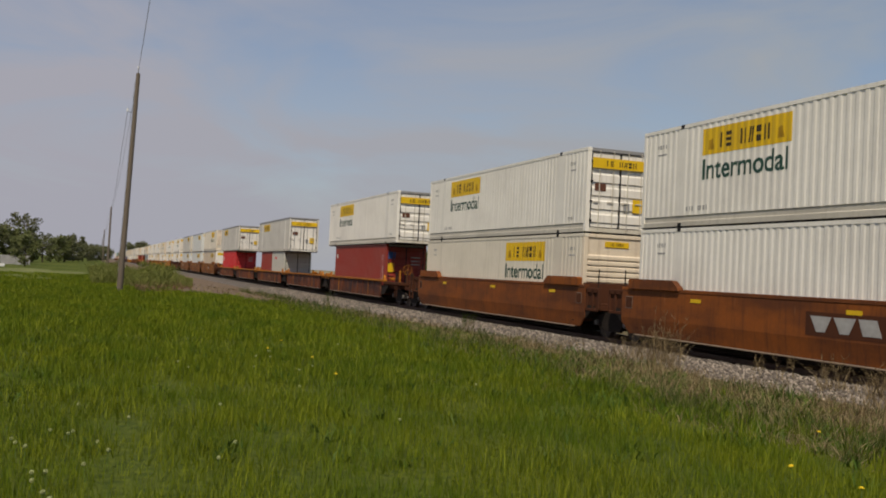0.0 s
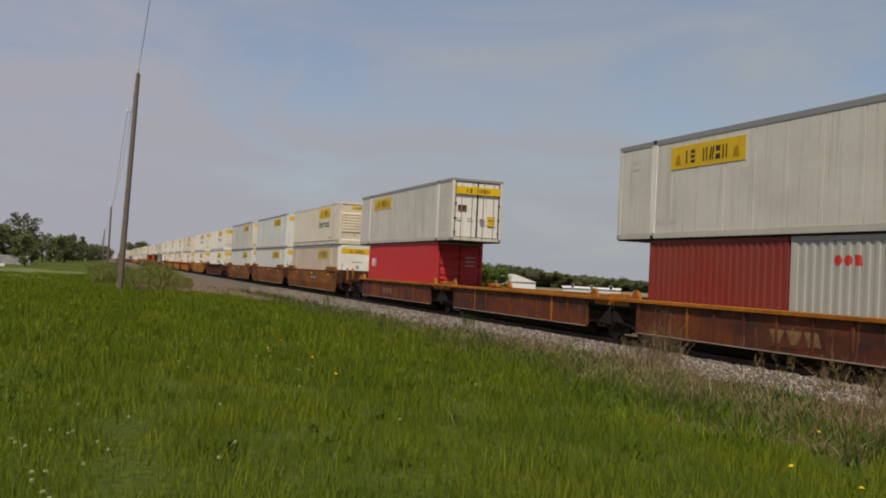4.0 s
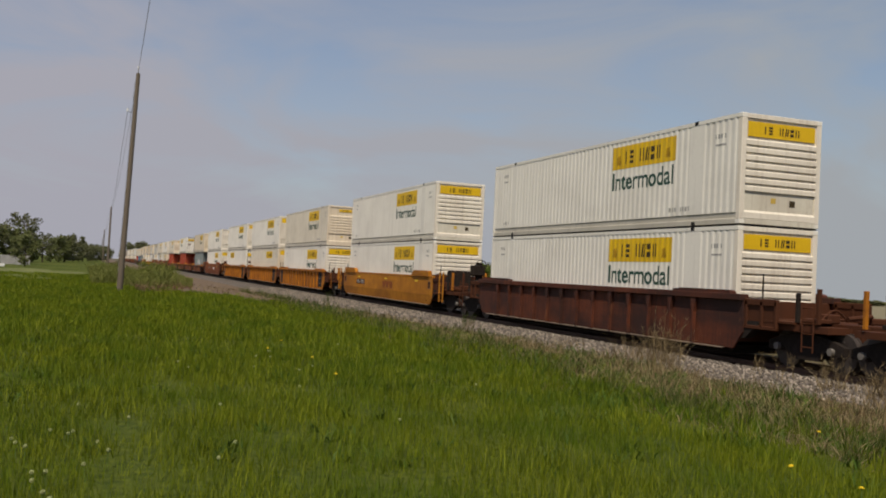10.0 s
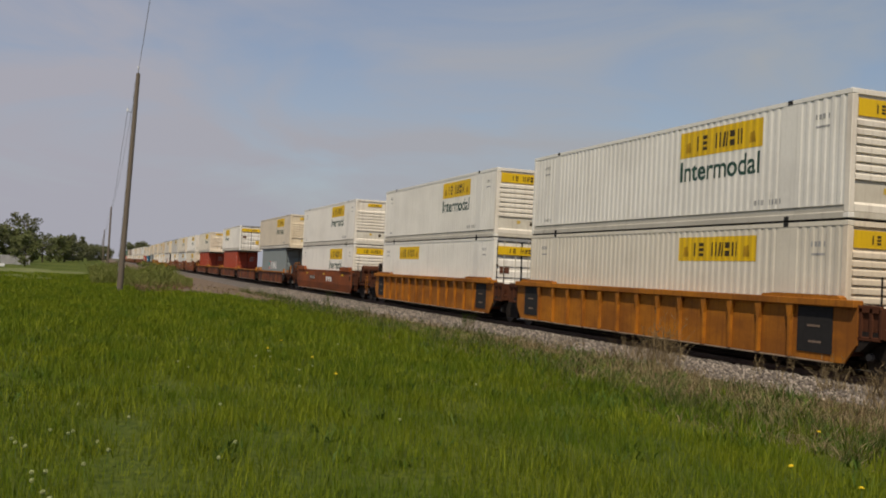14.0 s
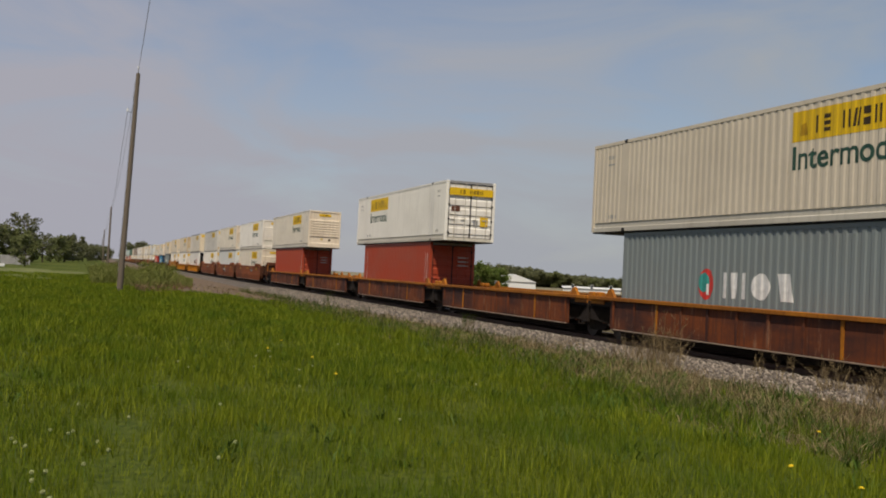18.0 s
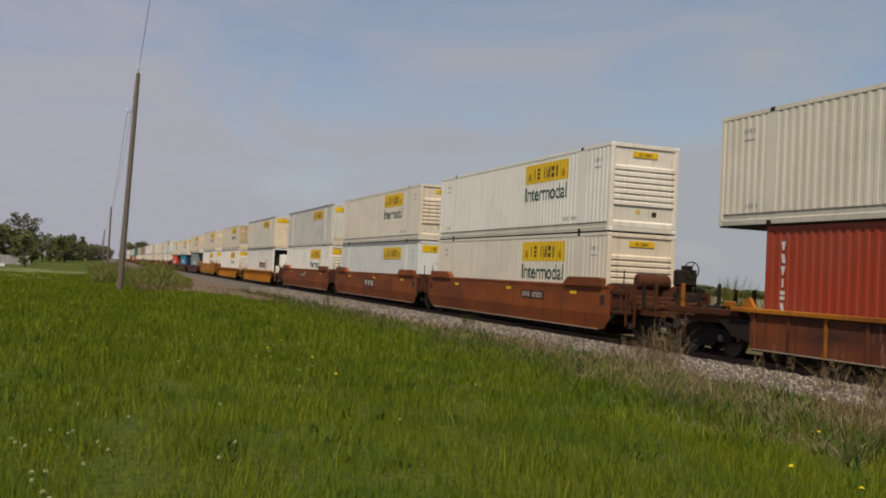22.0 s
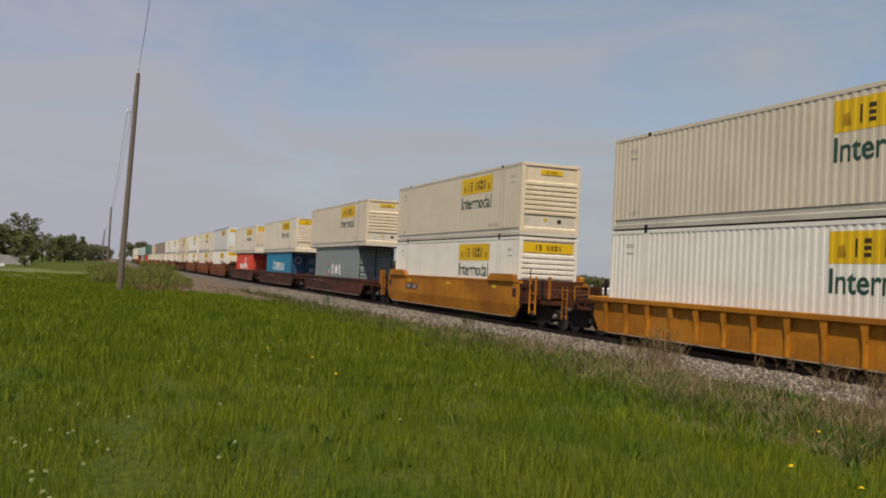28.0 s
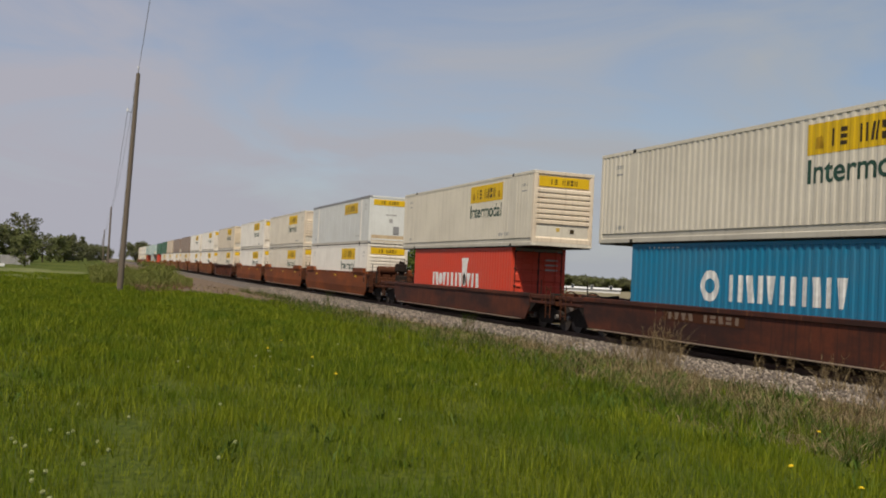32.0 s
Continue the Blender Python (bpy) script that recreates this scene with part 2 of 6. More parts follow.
def leafy(name, a, b2, c3, rough=0.55, trans=0.25, tints=()):
    """Leaves and blades: the colour differs from piece to piece, and some light passes through."""
    m, n, l, b = mat_base(name)
    g = n.new("ShaderNodeNewGeometry")
    ramp = n.new("ShaderNodeValToRGB")
    ramp.color_ramp.elements[0].color, ramp.color_ramp.elements[1].color = (*a, 1), (*c3, 1)
    e = ramp.color_ramp.elements.new(0.55)
    e.color = (*b2, 1)
    l.new(g.outputs["Random Per Island"], ramp.inputs["Fac"])
    patch = noise_fac(n, l, 0.35, 4.0, (1, 1, 1), 0.35, 0.68)
    c = mixed(n, l, patch, ramp.outputs["Color"], tuple(x * 0.6 for x in b2), "MIX")
    half = mixed(n, l, 0.45, ramp.outputs["Color"], c)
    for k, tint in enumerate(tints):
        where = noise_fac(n, l, 0.16 + 0.55 * k, 3.0, (1, 0.7, 1), 0.45, 0.80 - 0.06 * k)
        half = mixed(n, l, where, half, mixed(n, l, 0.15, tint, half))
    l.new(half, b.inputs["Base Color"])
    b.inputs["Roughness"].default_value = rough
    b.inputs["Specular IOR Level"].default_value = 0.08
    tr = n.new("ShaderNodeBsdfTranslucent")
    l.new(half, tr.inputs["Color"])
    mx = n.new("ShaderNodeMixShader")
    mx.inputs[0].default_value = trans
    l.new(b.outputs["BSDF"], mx.inputs[1])
    l.new(tr.outputs["BSDF"], mx.inputs[2])
    l.new(mx.outputs["Shader"], n["Material Output"].inputs["Surface"])
    return m


M["grass"] = leafy("lawn_blades", (0.036, 0.063, 0.003), (0.107, 0.142, 0.005), (0.285, 0.308, 0.028), trans=0.20, tints=((0.155, 0.176, 0.008), (0.058, 0.105, 0.007)))
M["broad"] = leafy("broad_lawn_leaves", (0.040, 0.075, 0.012), (0.065, 0.110, 0.018), (0.11, 0.15, 0.03), trans=0.15)
M["weed"] = leafy("verge_weeds", (0.030, 0.050, 0.010), (0.062, 0.084, 0.018), (0.155, 0.150, 0.048), trans=0.15)
M["straw"] = leafy("dry_straw", (0.085, 0.060, 0.030), (0.175, 0.126, 0.064), (0.36, 0.285, 0.165), trans=0.12)
M["red_straw"] = leafy("reddish_dry_stalks", (0.105, 0.055, 0.034), (0.18, 0.098, 0.062), (0.27, 0.175, 0.115), trans=0.12)
# far foliage: distance haze is put into these paler, greyer greens
M["leaf_dark_hazed"] = leafy("haze_paled_dark_leaves", (0.125, 0.132, 0.064), (0.165, 0.172, 0.084), (0.225, 0.225, 0.12), trans=0.4)
M["leaf_scrub"] = leafy("scrub_leaves", (0.092, 0.108, 0.022), (0.140, 0.156, 0.034), (0.205, 0.200, 0.060))
# mid green, likewise lightened in its colour to stand for haze
M["leaf_mid_hazed"] = leafy("haze_paled_mid_green_leaves", (0.120, 0.138, 0.052), (0.160, 0.178, 0.068), (0.21, 0.22, 0.09), trans=0.4)
M["leaf_bush"] = leafy("fresh_bush_leaves", (0.085, 0.125, 0.026), (0.135, 0.180, 0.038), (0.20, 0.23, 0.07), trans=0.4)
M["leaf_pale"] = leafy("pale_spring_leaves", (0.085, 0.095, 0.045), (0.12, 0.125, 0.06), (0.17, 0.16, 0.085))
M["petal"] = plain("yellow_petals", (0.80, 0.58, 0.02), 0.6)
M["fluff"] = plain("white_seed_fluff", (0.40, 0.43, 0.20), 0.95)
M["rusty_white"] = paint("rust_stained_white_paint", (0.62, 0.58, 0.48), dirt=(0.14, 0.065, 0.022), amount=0.6, streak=0.7, rust=0.45)
M["rust_end"] = paint("heavily_rusted_cream_paint", (0.54, 0.42, 0.26), dirt=(0.13, 0.055, 0.018), amount=0.8, streak=0.9, rust=0.6)
M["dry_turf"] = plain("pale_dry_turf", (0.142, 0.156, 0.046), 0.95, 0.0, 0.45, 0.3)
M["stem"] = plain("green_stem", (0.09, 0.14, 0.03), 0.6)


def ground_material():
    m, n, l, b = mat_base("field_ground")
    big = noise_fac(n, l, 0.035, 5.0, (1, 1, 1), 0.38, 0.66)
    mid = noise_fac(n, l, 0.45, 6.0, (1, 1, 1), 0.35, 0.68)
    fine = noise_fac(n, l, 9.0, 5.0, (1, 1, 1), 0.3, 0.72)
    c = mixed(n, l, mid, (0.050, 0.070, 0.006), (0.095, 0.112, 0.012))
    c = mixed(n, l, big, c, (0.135, 0.142, 0.030))
    c = mixed(n, l, fine, c, (0.028, 0.045, 0.008))
    # beyond the track: a bare, pale brown field
    co = n.new("ShaderNodeTexCoord")
    sp = n.new("ShaderNodeSeparateXYZ")
    l.new(co.outputs["Object"], sp.inputs[0])
    far = n.new("ShaderNodeMapRange")
    far.inputs[1].default_value, far.inputs[2].default_value = 30.0, 46.0
    l.new(sp.outputs[0], far.inputs[0])
    soil = mixed(n, l, mid, (0.21, 0.175, 0.12), (0.16, 0.15, 0.085))
    c = mixed(n, l, far.outputs[0], c, soil)
    # worn, dusty earth and dead grass beside the ballast
    wob = n.new("ShaderNodeMath"); wob.operation = "MULTIPLY_ADD"
    wob.inputs[1].default_value = 4.5
    l.new(mid, wob.inputs[0]); l.new(sp.outputs[0], wob.inputs[2])
    near = n.new("ShaderNodeMapRange")
    near.inputs[1].default_value, near.inputs[2].default_value = 13.0, 16.5
    l.new(wob.outputs[0], near.inputs[0])
    past = n.new("ShaderNodeMapRange")
    past.inputs[1].default_value, past.inputs[2].default_value = 27.0, 21.0
    l.new(sp.outputs[0], past.inputs[0])
    both = n.new("ShaderNodeMath"); both.operation = "MULTIPLY"
    l.new(near.outputs[0], both.inputs[0]); l.new(past.outputs[0], both.inputs[1])
    c = mixed(n, l, both.outputs[0], c, mixed(n, l, fine, (0.13, 0.098, 0.058), (0.075, 0.066, 0.032)))
    # bare reddish earth between the far lawn and the line
    wob2 = n.new("ShaderNodeMath"); wob2.operation = "MULTIPLY_ADD"
    wob2.inputs[1].default_value = 5.0
    l.new(mid, wob2.inputs[0]); l.new(sp.outputs[1], wob2.inputs[2])
    begin = n.new("ShaderNodeMapRange")
    begin.inputs[1].default_value, begin.inputs[2].default_value = 49.0, 56.0
    l.new(wob2.outputs[0], begin.inputs[0])
    side = n.new("ShaderNodeMapRange")
    side.inputs[1].default_value, side.inputs[2].default_value = 2.0, 4.5
    l.new(sp.outputs[0], side.inputs[0])
    bare = n.new("ShaderNodeMath"); bare.operation = "MULTIPLY"
    l.new(begin.outputs[0], bare.inputs[0]); l.new(side.outputs[0], bare.inputs[1])
    bare2 = n.new("ShaderNodeMath"); bare2.operation = "MULTIPLY"
    l.new(bare.outputs[0], bare2.inputs[0]); l.new(past.outputs[0], bare2.inputs[1])
    c = mixed(n, l, bare2.outputs[0], c, mixed(n, l, fine, (0.165, 0.118, 0.085), (0.10, 0.075, 0.050)))
    l.new(c, b.inputs["Base Color"])
    b.inputs["Roughness"].default_value = 0.95
    b.inputs["Specular IOR Level"].default_value = 0.1
    bump(n, l, b, fine, 0.6, 0.05)
    return m


def ballast_material():
    m, n, l, b = mat_base("ballast_bed")
    co = n.new("ShaderNodeTexCoord")
    v = n.new("ShaderNodeTexVoronoi")
    v.inputs["Scale"].default_value = 17.0
    l.new(co.outputs["Object"], v.inputs["Vector"])
    hsv = n.new("ShaderNodeSeparateColor")
    l.new(v.outputs["Color"], hsv.inputs[0])
    ramp = n.new("ShaderNodeValToRGB")
    ramp.color_ramp.elements[0].color, ramp.color_ramp.elements[1].color = (0.018, 0.014, 0.011, 1), (0.18, 0.150, 0.122, 1)
    l.new(hsv.outputs[0], ramp.inputs["Fac"])
    d = noise_fac(n, l, 0.6, 5.0, (1, 0.5, 1), 0.4, 0.7)
    c = mixed(n, l, d, ramp.outputs["Color"], (0.085, 0.068, 0.056))
    l.new(c, b.inputs["Base Color"])
    b.inputs["Roughness"].default_value = 0.9
    bump(n, l, b, v.outputs["Distance"], 0.9, 0.04)
    return m


def stone_material():
    m, n, l, b = mat_base("ballast_stone")
    g = n.new("ShaderNodeNewGeometry")
    ramp = n.new("ShaderNodeValToRGB")
    ramp.color_ramp.elements[0].color, ramp.color_ramp.elements[1].color = (0.020, 0.016, 0.012, 1), (0.40, 0.335, 0.265, 1)
    e = ramp.color_ramp.elements.new(0.6)
    e.color = (0.082, 0.064, 0.050, 1)
    l.new(g.outputs["Random Per Island"], ramp.inputs["Fac"])
    f = noise_fac(n, l, 30.0, 3.0, (1, 1, 1), 0.3, 0.7)
    l.new(mixed(n, l, 0.3, ramp.outputs["Color"], mixed(n, l, f, (0.28, 0.24, 0.20), (0.085, 0.068, 0.056))), b.inputs["Base Color"])
    b.inputs["Roughness"].default_value = 0.85
    return m


M["ground"] = ground_material()
M["ballast"] = ballast_material()
M["stone"] = stone_material()


# ---- mesh tools ----
class Shape:
    """Collects the faces of one mesh."""

    def __init__(self):
        self.v, self.f = [], []

    def box(self, x0, x1, y0, y1, z0, z1):
        k = len(self.v)
        self.v += [(x, y, z) for z in (z0, z1) for y in (y0, y1) for x in (x0, x1)]
        self.f += [(k, k + 2, k + 3, k + 1), (k + 4, k + 5, k + 7, k + 6), (k, k + 1, k + 5, k + 4),
                   (k + 2, k + 6, k + 7, k + 3), (k, k + 4, k + 6, k + 2), (k + 1, k + 3, k + 7, k + 5)]
        return self

    def block(self, x0, x1, y0, y1, z0, z1, c=0.01):
        """A box with chamfered edges."""
        bm = bmesh.new()
        bmesh.ops.create_cube(bm, size=1.0)
        for vert in bm.verts:
            vert.co = Vector(((x0 + x1) / 2 + vert.co.x * (x1 - x0), (y0 + y1) / 2 + vert.co.y * (y1 - y0), (z0 + z1) / 2 + vert.co.z * (z1 - z0)))
        bmesh.ops.bevel(bm, geom=bm.edges[:], offset=c, segments=1, affect="EDGES")
        return self.take(bm)

    def take(self, bm, m=None):
        k = len(self.v)
        bm.verts.index_update()
        self.v += [tuple(m @ q.co if m else q.co) for q in bm.verts]
        self.f += [tuple(k + q.index for q in fc.verts) for fc in bm.faces]
        bm.free()
        return self

    def prism(self, profile, a, b, axis="y"):
        """A closed outline (two coordinates in order round it) drawn out from a to b along an axis."""
        k, n = len(self.v), len(profile)
        for t in (a, b):
            for p, q in profile:
                self.v.append({"y": (p, t, q), "x": (t, p, q), "z": (p, q, t)}[axis])
        self.f += [tuple(k + i for i in range(n)), tuple(k + n + i for i in reversed(range(n)))]
        self.f += [(k + i, k + n + i, k + n + (i + 1) % n, k + (i + 1) % n) for i in range(n)]
        return self

    def rod(self, a, b, r0, r1=None, sides=8):
        r1 = r0 if r1 is None else r1
        a, b = Vector(a), Vector(b)
        q = (b - a).to_track_quat("Z", "Y")
        k = len(self.v)
        for c, r in ((a, r0), (b, r1)):
            for i in range(sides):
                t = 2 * math.pi * i / sides
                self.v.append(tuple(c + q @ Vector((r * math.cos(t), r * math.sin(t), 0))))
        self.f += [(k + i, k + (i + 1) % sides, k + sides + (i + 1) % sides, k + sides + i) for i in range(sides)]
        self.f += [tuple(k + i for i in reversed(range(sides))), tuple(k + sides + i for i in range(sides))]
        return self

    def sheet(self, pts0, pts1):
        """A strip of quads between two rows of points."""
        k, n = len(self.v), len(pts0)
        self.v += list(pts0) + list(pts1)
        self.f += [(k + i, k + i + 1, k + n + i + 1, k + n + i) for i in range(n - 1)]
        return self

    def mesh(self, name, material, smooth=False):
        me = bpy.data.meshes.new(name)
        me.from_pydata(self.v, [], self.f)
        me.materials.append(material)
        bm = bmesh.new()
        bm.from_mesh(me)
        bmesh.ops.recalc_face_normals(bm, faces=bm.faces[:])
        bm.to_mesh(me)
        bm.free()
        if smooth:
            me.shade_smooth()
        return me


MESHES = {}


def cached(key, make, material, smooth=False):
    k = (key, material)
    if k not in MESHES:
        MESHES[k] = make().mesh(key if isinstance(key, str) else key[0], M[material], smooth)
    return MESHES[k]


def part(name, mesh, parent, at=(0, 0, 0), label=""):
    ob = new(name, mesh)
    ob.parent = parent
    ob.location = at
    if label:
        ob["label"] = label
    return ob


def thing(name, label, category, group="", at=None):
    e = new(name)
    e.empty_display_size = 0.3
    if at is not None:
        e.matrix_basis = at
    return tagged(e, label, category, group)


# ---- ground, ballast and track ----
def ground_z(x, y):
    """The lawn is level, falls gently to the foot of the ballast, and the field beyond lies a little lower."""
    if x < 4.0:
        z = 0.0
    elif x < 13.6:
        s = (x - 4.0) / 9.6
        z = -0.47 * s * s * (3 - 2 * s)
    elif x < 24.0:
        z = -0.47
    else:
        z = -0.47 - 0.5 * min(1.0, (x - 24.0) / 30.0) - 0.0085 * max(0.0, x - 60.0)
    if -40 < x < 60 and -30 < y < 160:
        z += 0.045 * noise.noise((x * 0.35, y * 0.35, 0.0)) + 0.02 * noise.noise((x * 1.3, y * 1.3, 4.0))
    return z


def build_ground():
    xs = [-4000, -1500, -600, -250, -120, -70, -45, -30] + [-24 + 1.0 * i for i in range(65)] + [44, 50, 60, 80, 130, 250, 600, 1500, 4500]
    ys = [-1500, -500, -200, -90, -50, -30, -18, -10] + [-6 + 1.2 * i for i in range(70)] + [82, 90, 100, 115, 135, 160, 200, 260, 350, 500, 800, 1300, 2200, 4600]
    s = Shape()
    s.v = [(x, y, ground_z(x, y)) for y in ys for x in xs]
    n = len(xs)
    s.f = [(j * n + i, j * n + i + 1, (j + 1) * n + i + 1, (j + 1) * n + i) for j in range(len(ys) - 1) for i in range(n - 1)]
    g = new("ground", s.mesh("ground", M["ground"], True))
    tagged(g, "mown green lawn falling to a dusty verge, with bare brown field beyond", "ground", kind="structure")


build_ground()


def toe(y):
    """How far the stones reach from the track's middle; the shoulder widens away from the camera."""
    u = min(1.0, max(0.0, (y - 26.0) / 34.0))
    return 3.15 + 2.1 * u * u * (3 - 2 * u)


def bed_z(dx, y=0.0):
    """Height of the ballast surface at a distance dx from the track's middle."""
    a = abs(dx)
    if a < 1.45:
        return RAIL_Z - 0.19
    t = toe(y)
    return RAIL_Z - 0.12 - 0.16 * max(0.0, a - 1.75) / (t - 1.75)


def build_ballast():
    us = [-1.12, -1.0, -0.75, -0.5, -0.25, 0.0]
    ys = [-400, -150, -40] + [-10 + 0.8 * i for i in range(120)] + [90, 110, 150, 220, 400, 900, 2000]
    s = Shape()
    n = 0
    for y in ys:
        t = toe(y)
        ds = [-1.75 + u * (t - 1.75) for u in us] + [-1.45, -1.35, -0.6, 0.0, 0.6, 1.35, 1.45] + [1.75 - u * (t - 1.75) for u in reversed(us)]
        n = len(ds)
        for i, d in enumerate(ds):
            j = 0.03 * noise.noise((d * 2.1, y * 1.1, 7.0)) if -10 < y < 86 else 0
            w = 0.25 * noise.noise((3.0, y * 0.25, 2.0)) if abs(d) > t - 0.5 else 0
            s.v.append((TRACK_X + d + w, y, bed_z(d, y) + j - (0.12 if i in (0, n - 1) else 0)))
    s.f = [(j * n + i, j * n + i + 1, (j + 1) * n + i + 1, (j + 1) * n + i) for j in range(len(ys) - 1) for i in range(n - 1)]
    b = new("ballast", s.mesh("ballast", M["ballast"], True))
    tagged(b, "pale grey crushed stone ballast bed under the rails", "ballast", kind="structure")


build_ballast()


def build_stones():
    """Loose stones on the shoulder towards the camera."""
    rng = np.random.default_rng(5)
    n = 34000
    y = 9.0 + 75.0 * rng.random(n) ** 1.6
    d = -1.40 - (np.array([toe(q) for q in y]) - 1.1) * rng.random(n) ** 0.9
    base = np.array([(1, 0, 0), (-1, 0, 0), (0, 1, 0), (0, -1, 0), (0, 0, 1), (0, 0, -1)], float)
    tri = np.array([(0, 2, 4), (2, 1, 4), (1, 3, 4), (3, 0, 4), (2, 0, 5), (1, 2, 5), (3, 1, 5), (0, 3, 5)])
    size = 0.024 + 0.036 * rng.random(n) ** 1.5
    z = np.array([bed_z(p, q) for p, q in zip(d, y)])
    v = base[None] * (0.7 + 0.6 * rng.random((n, 6, 3))) * size[:, None, None]
    a = rng.random(n) * 6.28
    c, s2 = np.cos(a), np.sin(a)
    vx = v[..., 0] * c[:, None] - v[..., 1] * s2[:, None]
    vy = v[..., 0] * s2[:, None] + v[..., 1] * c[:, None]
    co = np.stack([vx + TRACK_X + d[:, None], vy + y[:, None], v[..., 2] * 0.8 + (z + size * 0.35)[:, None]], -1).reshape(-1, 3)
    faces = (tri[None] + 6 * np.arange(n)[:, None, None]).reshape(-1, 3)
    ob = new("ballast_stones", raw_mesh("ballast_stones", co, faces, M["stone"]))
    tagged(ob, "loose pale grey crushed stones on the ballast shoulder", "gravel", kind="stuff")


def raw_mesh(name, co, faces, material):
    """A mesh of triangles from arrays."""
    me = bpy.data.meshes.new(name)
    me.vertices.add(len(co))
    me.vertices.foreach_set("co", np.ascontiguousarray(co, np.float32).ravel())
    me.loops.add(faces.size)
    me.loops.foreach_set("vertex_index", np.ascontiguousarray(faces, np.int32).ravel())
    me.polygons.add(len(faces))
    me.polygons.foreach_set("loop_start", np.arange(0, faces.size, 3, dtype=np.int32))
    me.update(calc_edges=True)
    me.validate()
    me.materials.append(material)
    return me


build_stones()


def build_track():
    t = thing("railway_track", "rusty steel rails on dark timber sleepers in ballast", "railway track")
    t["kind"] = "structure"
    prof = [(-0.075, -0.17), (0.075, -0.17), (0.075, -0.155), (0.012, -0.13), (0.012, -0.04), (0.036, -0.03), (0.036, -0.004), (0.03, 0.0), (-0.03, 0.0), (-0.036, -0.004), (-0.036, -0.03), (-0.012, -0.04), (-0.012, -0.13), (-0.075, -0.155)]
    me = Shape().prism(prof, -400, 1500).mesh("rail", M["rail"])
    for sx in (-0.755, 0.755):
        part("rail", me, t, (TRACK_X + sx, 0, RAIL_Z))
    tie = Shape().block(-1.3, 1.3, -0.115, 0.115, -0.20, 0.0, 0.012).mesh("sleeper", M["tie"])
    for i in range(240):
        part("sleeper", tie, t, (TRACK_X + random.uniform(-0.03, 0.03), 4 + 0.5 * i, RAIL_Z - 0.165))


build_track()

# ---- containers ----
FEET53, FEET40, FEET20 = 16.15, 12.19, 6.06


def word_mesh(text, size, material, name="lettering"):
    cu = bpy.data.curves.new("word", "FONT")
    cu.body, cu.size, cu.extrude, cu.offset = text, size, 0.0, 0.013
    ob = new("word", cu)
    bpy.context.view_layer.update()
    me = bpy.data.meshes.new_from_object(ob.evaluated_get(bpy.context.evaluated_depsgraph_get()))
    bpy.data.objects.remove(ob)
    w = max(v.co.x for v in me.vertices)
    me.transform(Matrix(((0, 0, -1, 0), (-1, 0, 0, w / 2), (0, 1, 0, 0), (0, 0, 0, 1))))
    me.materials.clear()
    me.materials.append(material)
    me.name = name
    return me


WORDS = {"green": word_mesh("Intermodal", 0.79, M["greenink"])}


def corrugated_side(L, H, W, pitch, z0, z1, sgn, depth=0.036, post=None):
    """One wall of vertical trapezoid ribs, as a sheet with returns top and bottom."""
    pts = rib_profile(L, W, pitch, sgn, depth, post)
    return Shape().sheet([(x, yy, z0) for x, yy in pts], [(x, yy, z1) for x, yy in pts])


def rib_profile(L, W, pitch, sgn, depth, post):
    pts = []
    y = -L / 2 + 0.14
    out, rec = sgn * (W / 2 - 0.006), sgn * (W / 2 - 0.006 - depth)
    while y < L / 2 - 0.14 - pitch * 0.5:
        flat = post is not None and abs(abs(y + pitch / 2) - post) < pitch * 0.55
        if flat:
            pts += [(out, y), (out, y + pitch)]
        else:
            pts += [(rec, y), (rec, y + pitch * 0.36), (out, y + pitch * 0.50), (out, y + pitch * 0.86)]
        y += pitch
    return pts + [(rec, y), (rec, L / 2 - 0.14)]


def plate_side(L, H, W, z0, z1, sgn, post):
    """A smooth wall with riveted seams and two wide lifting posts."""
    flat, seam = sgn * (W / 2 - 0.014), sgn * (W / 2 - 0.036)
    pts = [(flat, -L / 2 + 0.10)]
    y = -L / 2 + 1.0
    while y < L / 2 - 0.7:
        if abs(abs(y) - post) > 0.35:
            pts += [(flat, y - 0.016), (seam, y - 0.012), (seam, y + 0.012), (flat, y + 0.016)]
        y += 1.22
    pts.append((flat, L / 2 - 0.10))
    return Shape().sheet([(x, yy, z0) for x, yy in pts], [(x, yy, z1) for x, yy in pts])


def ribbed_end(W, H, top):
    """An end wall with rows of horizontal swages above a flat panel."""
    z, step = 0.86, (top - 0.86) / 7.0
    pts = [(0.040, 0.12), (-0.004, 0.15), (-0.004, 0.30), (0.040, 0.36)]
    for i in range(7):
        zz = z + i * step
        pts += [(0.056, zz), (-0.006, zz + step * 0.03), (-0.006, zz + step * 0.56), (0.008, zz + step * 0.68), (0.056, zz + step * 0.80)]
    pts.append((0.040, H - 0.12))
    x0 = W / 2 - 0.15
    return Shape().sheet([(-x0, y, q) for y, q in pts], [(x0, y, q) for y, q in pts])


def door_leaf(w, H, ribbed=True):
    s = Shape()
    pts = [(0.024, 0.12)]
    for z in (0.32, 0.78, 1.24, 1.70, 2.16) if ribbed else ():
        pts += [(0.024, z), (-0.010, z + 0.02), (-0.010, z + 0.27), (0.024, z + 0.33)]
    pts.append((0.02, H - 0.14))
    return s.sheet([(0.02, y, q) for y, q in pts], [(w - 0.02, y, q) for y, q in pts])


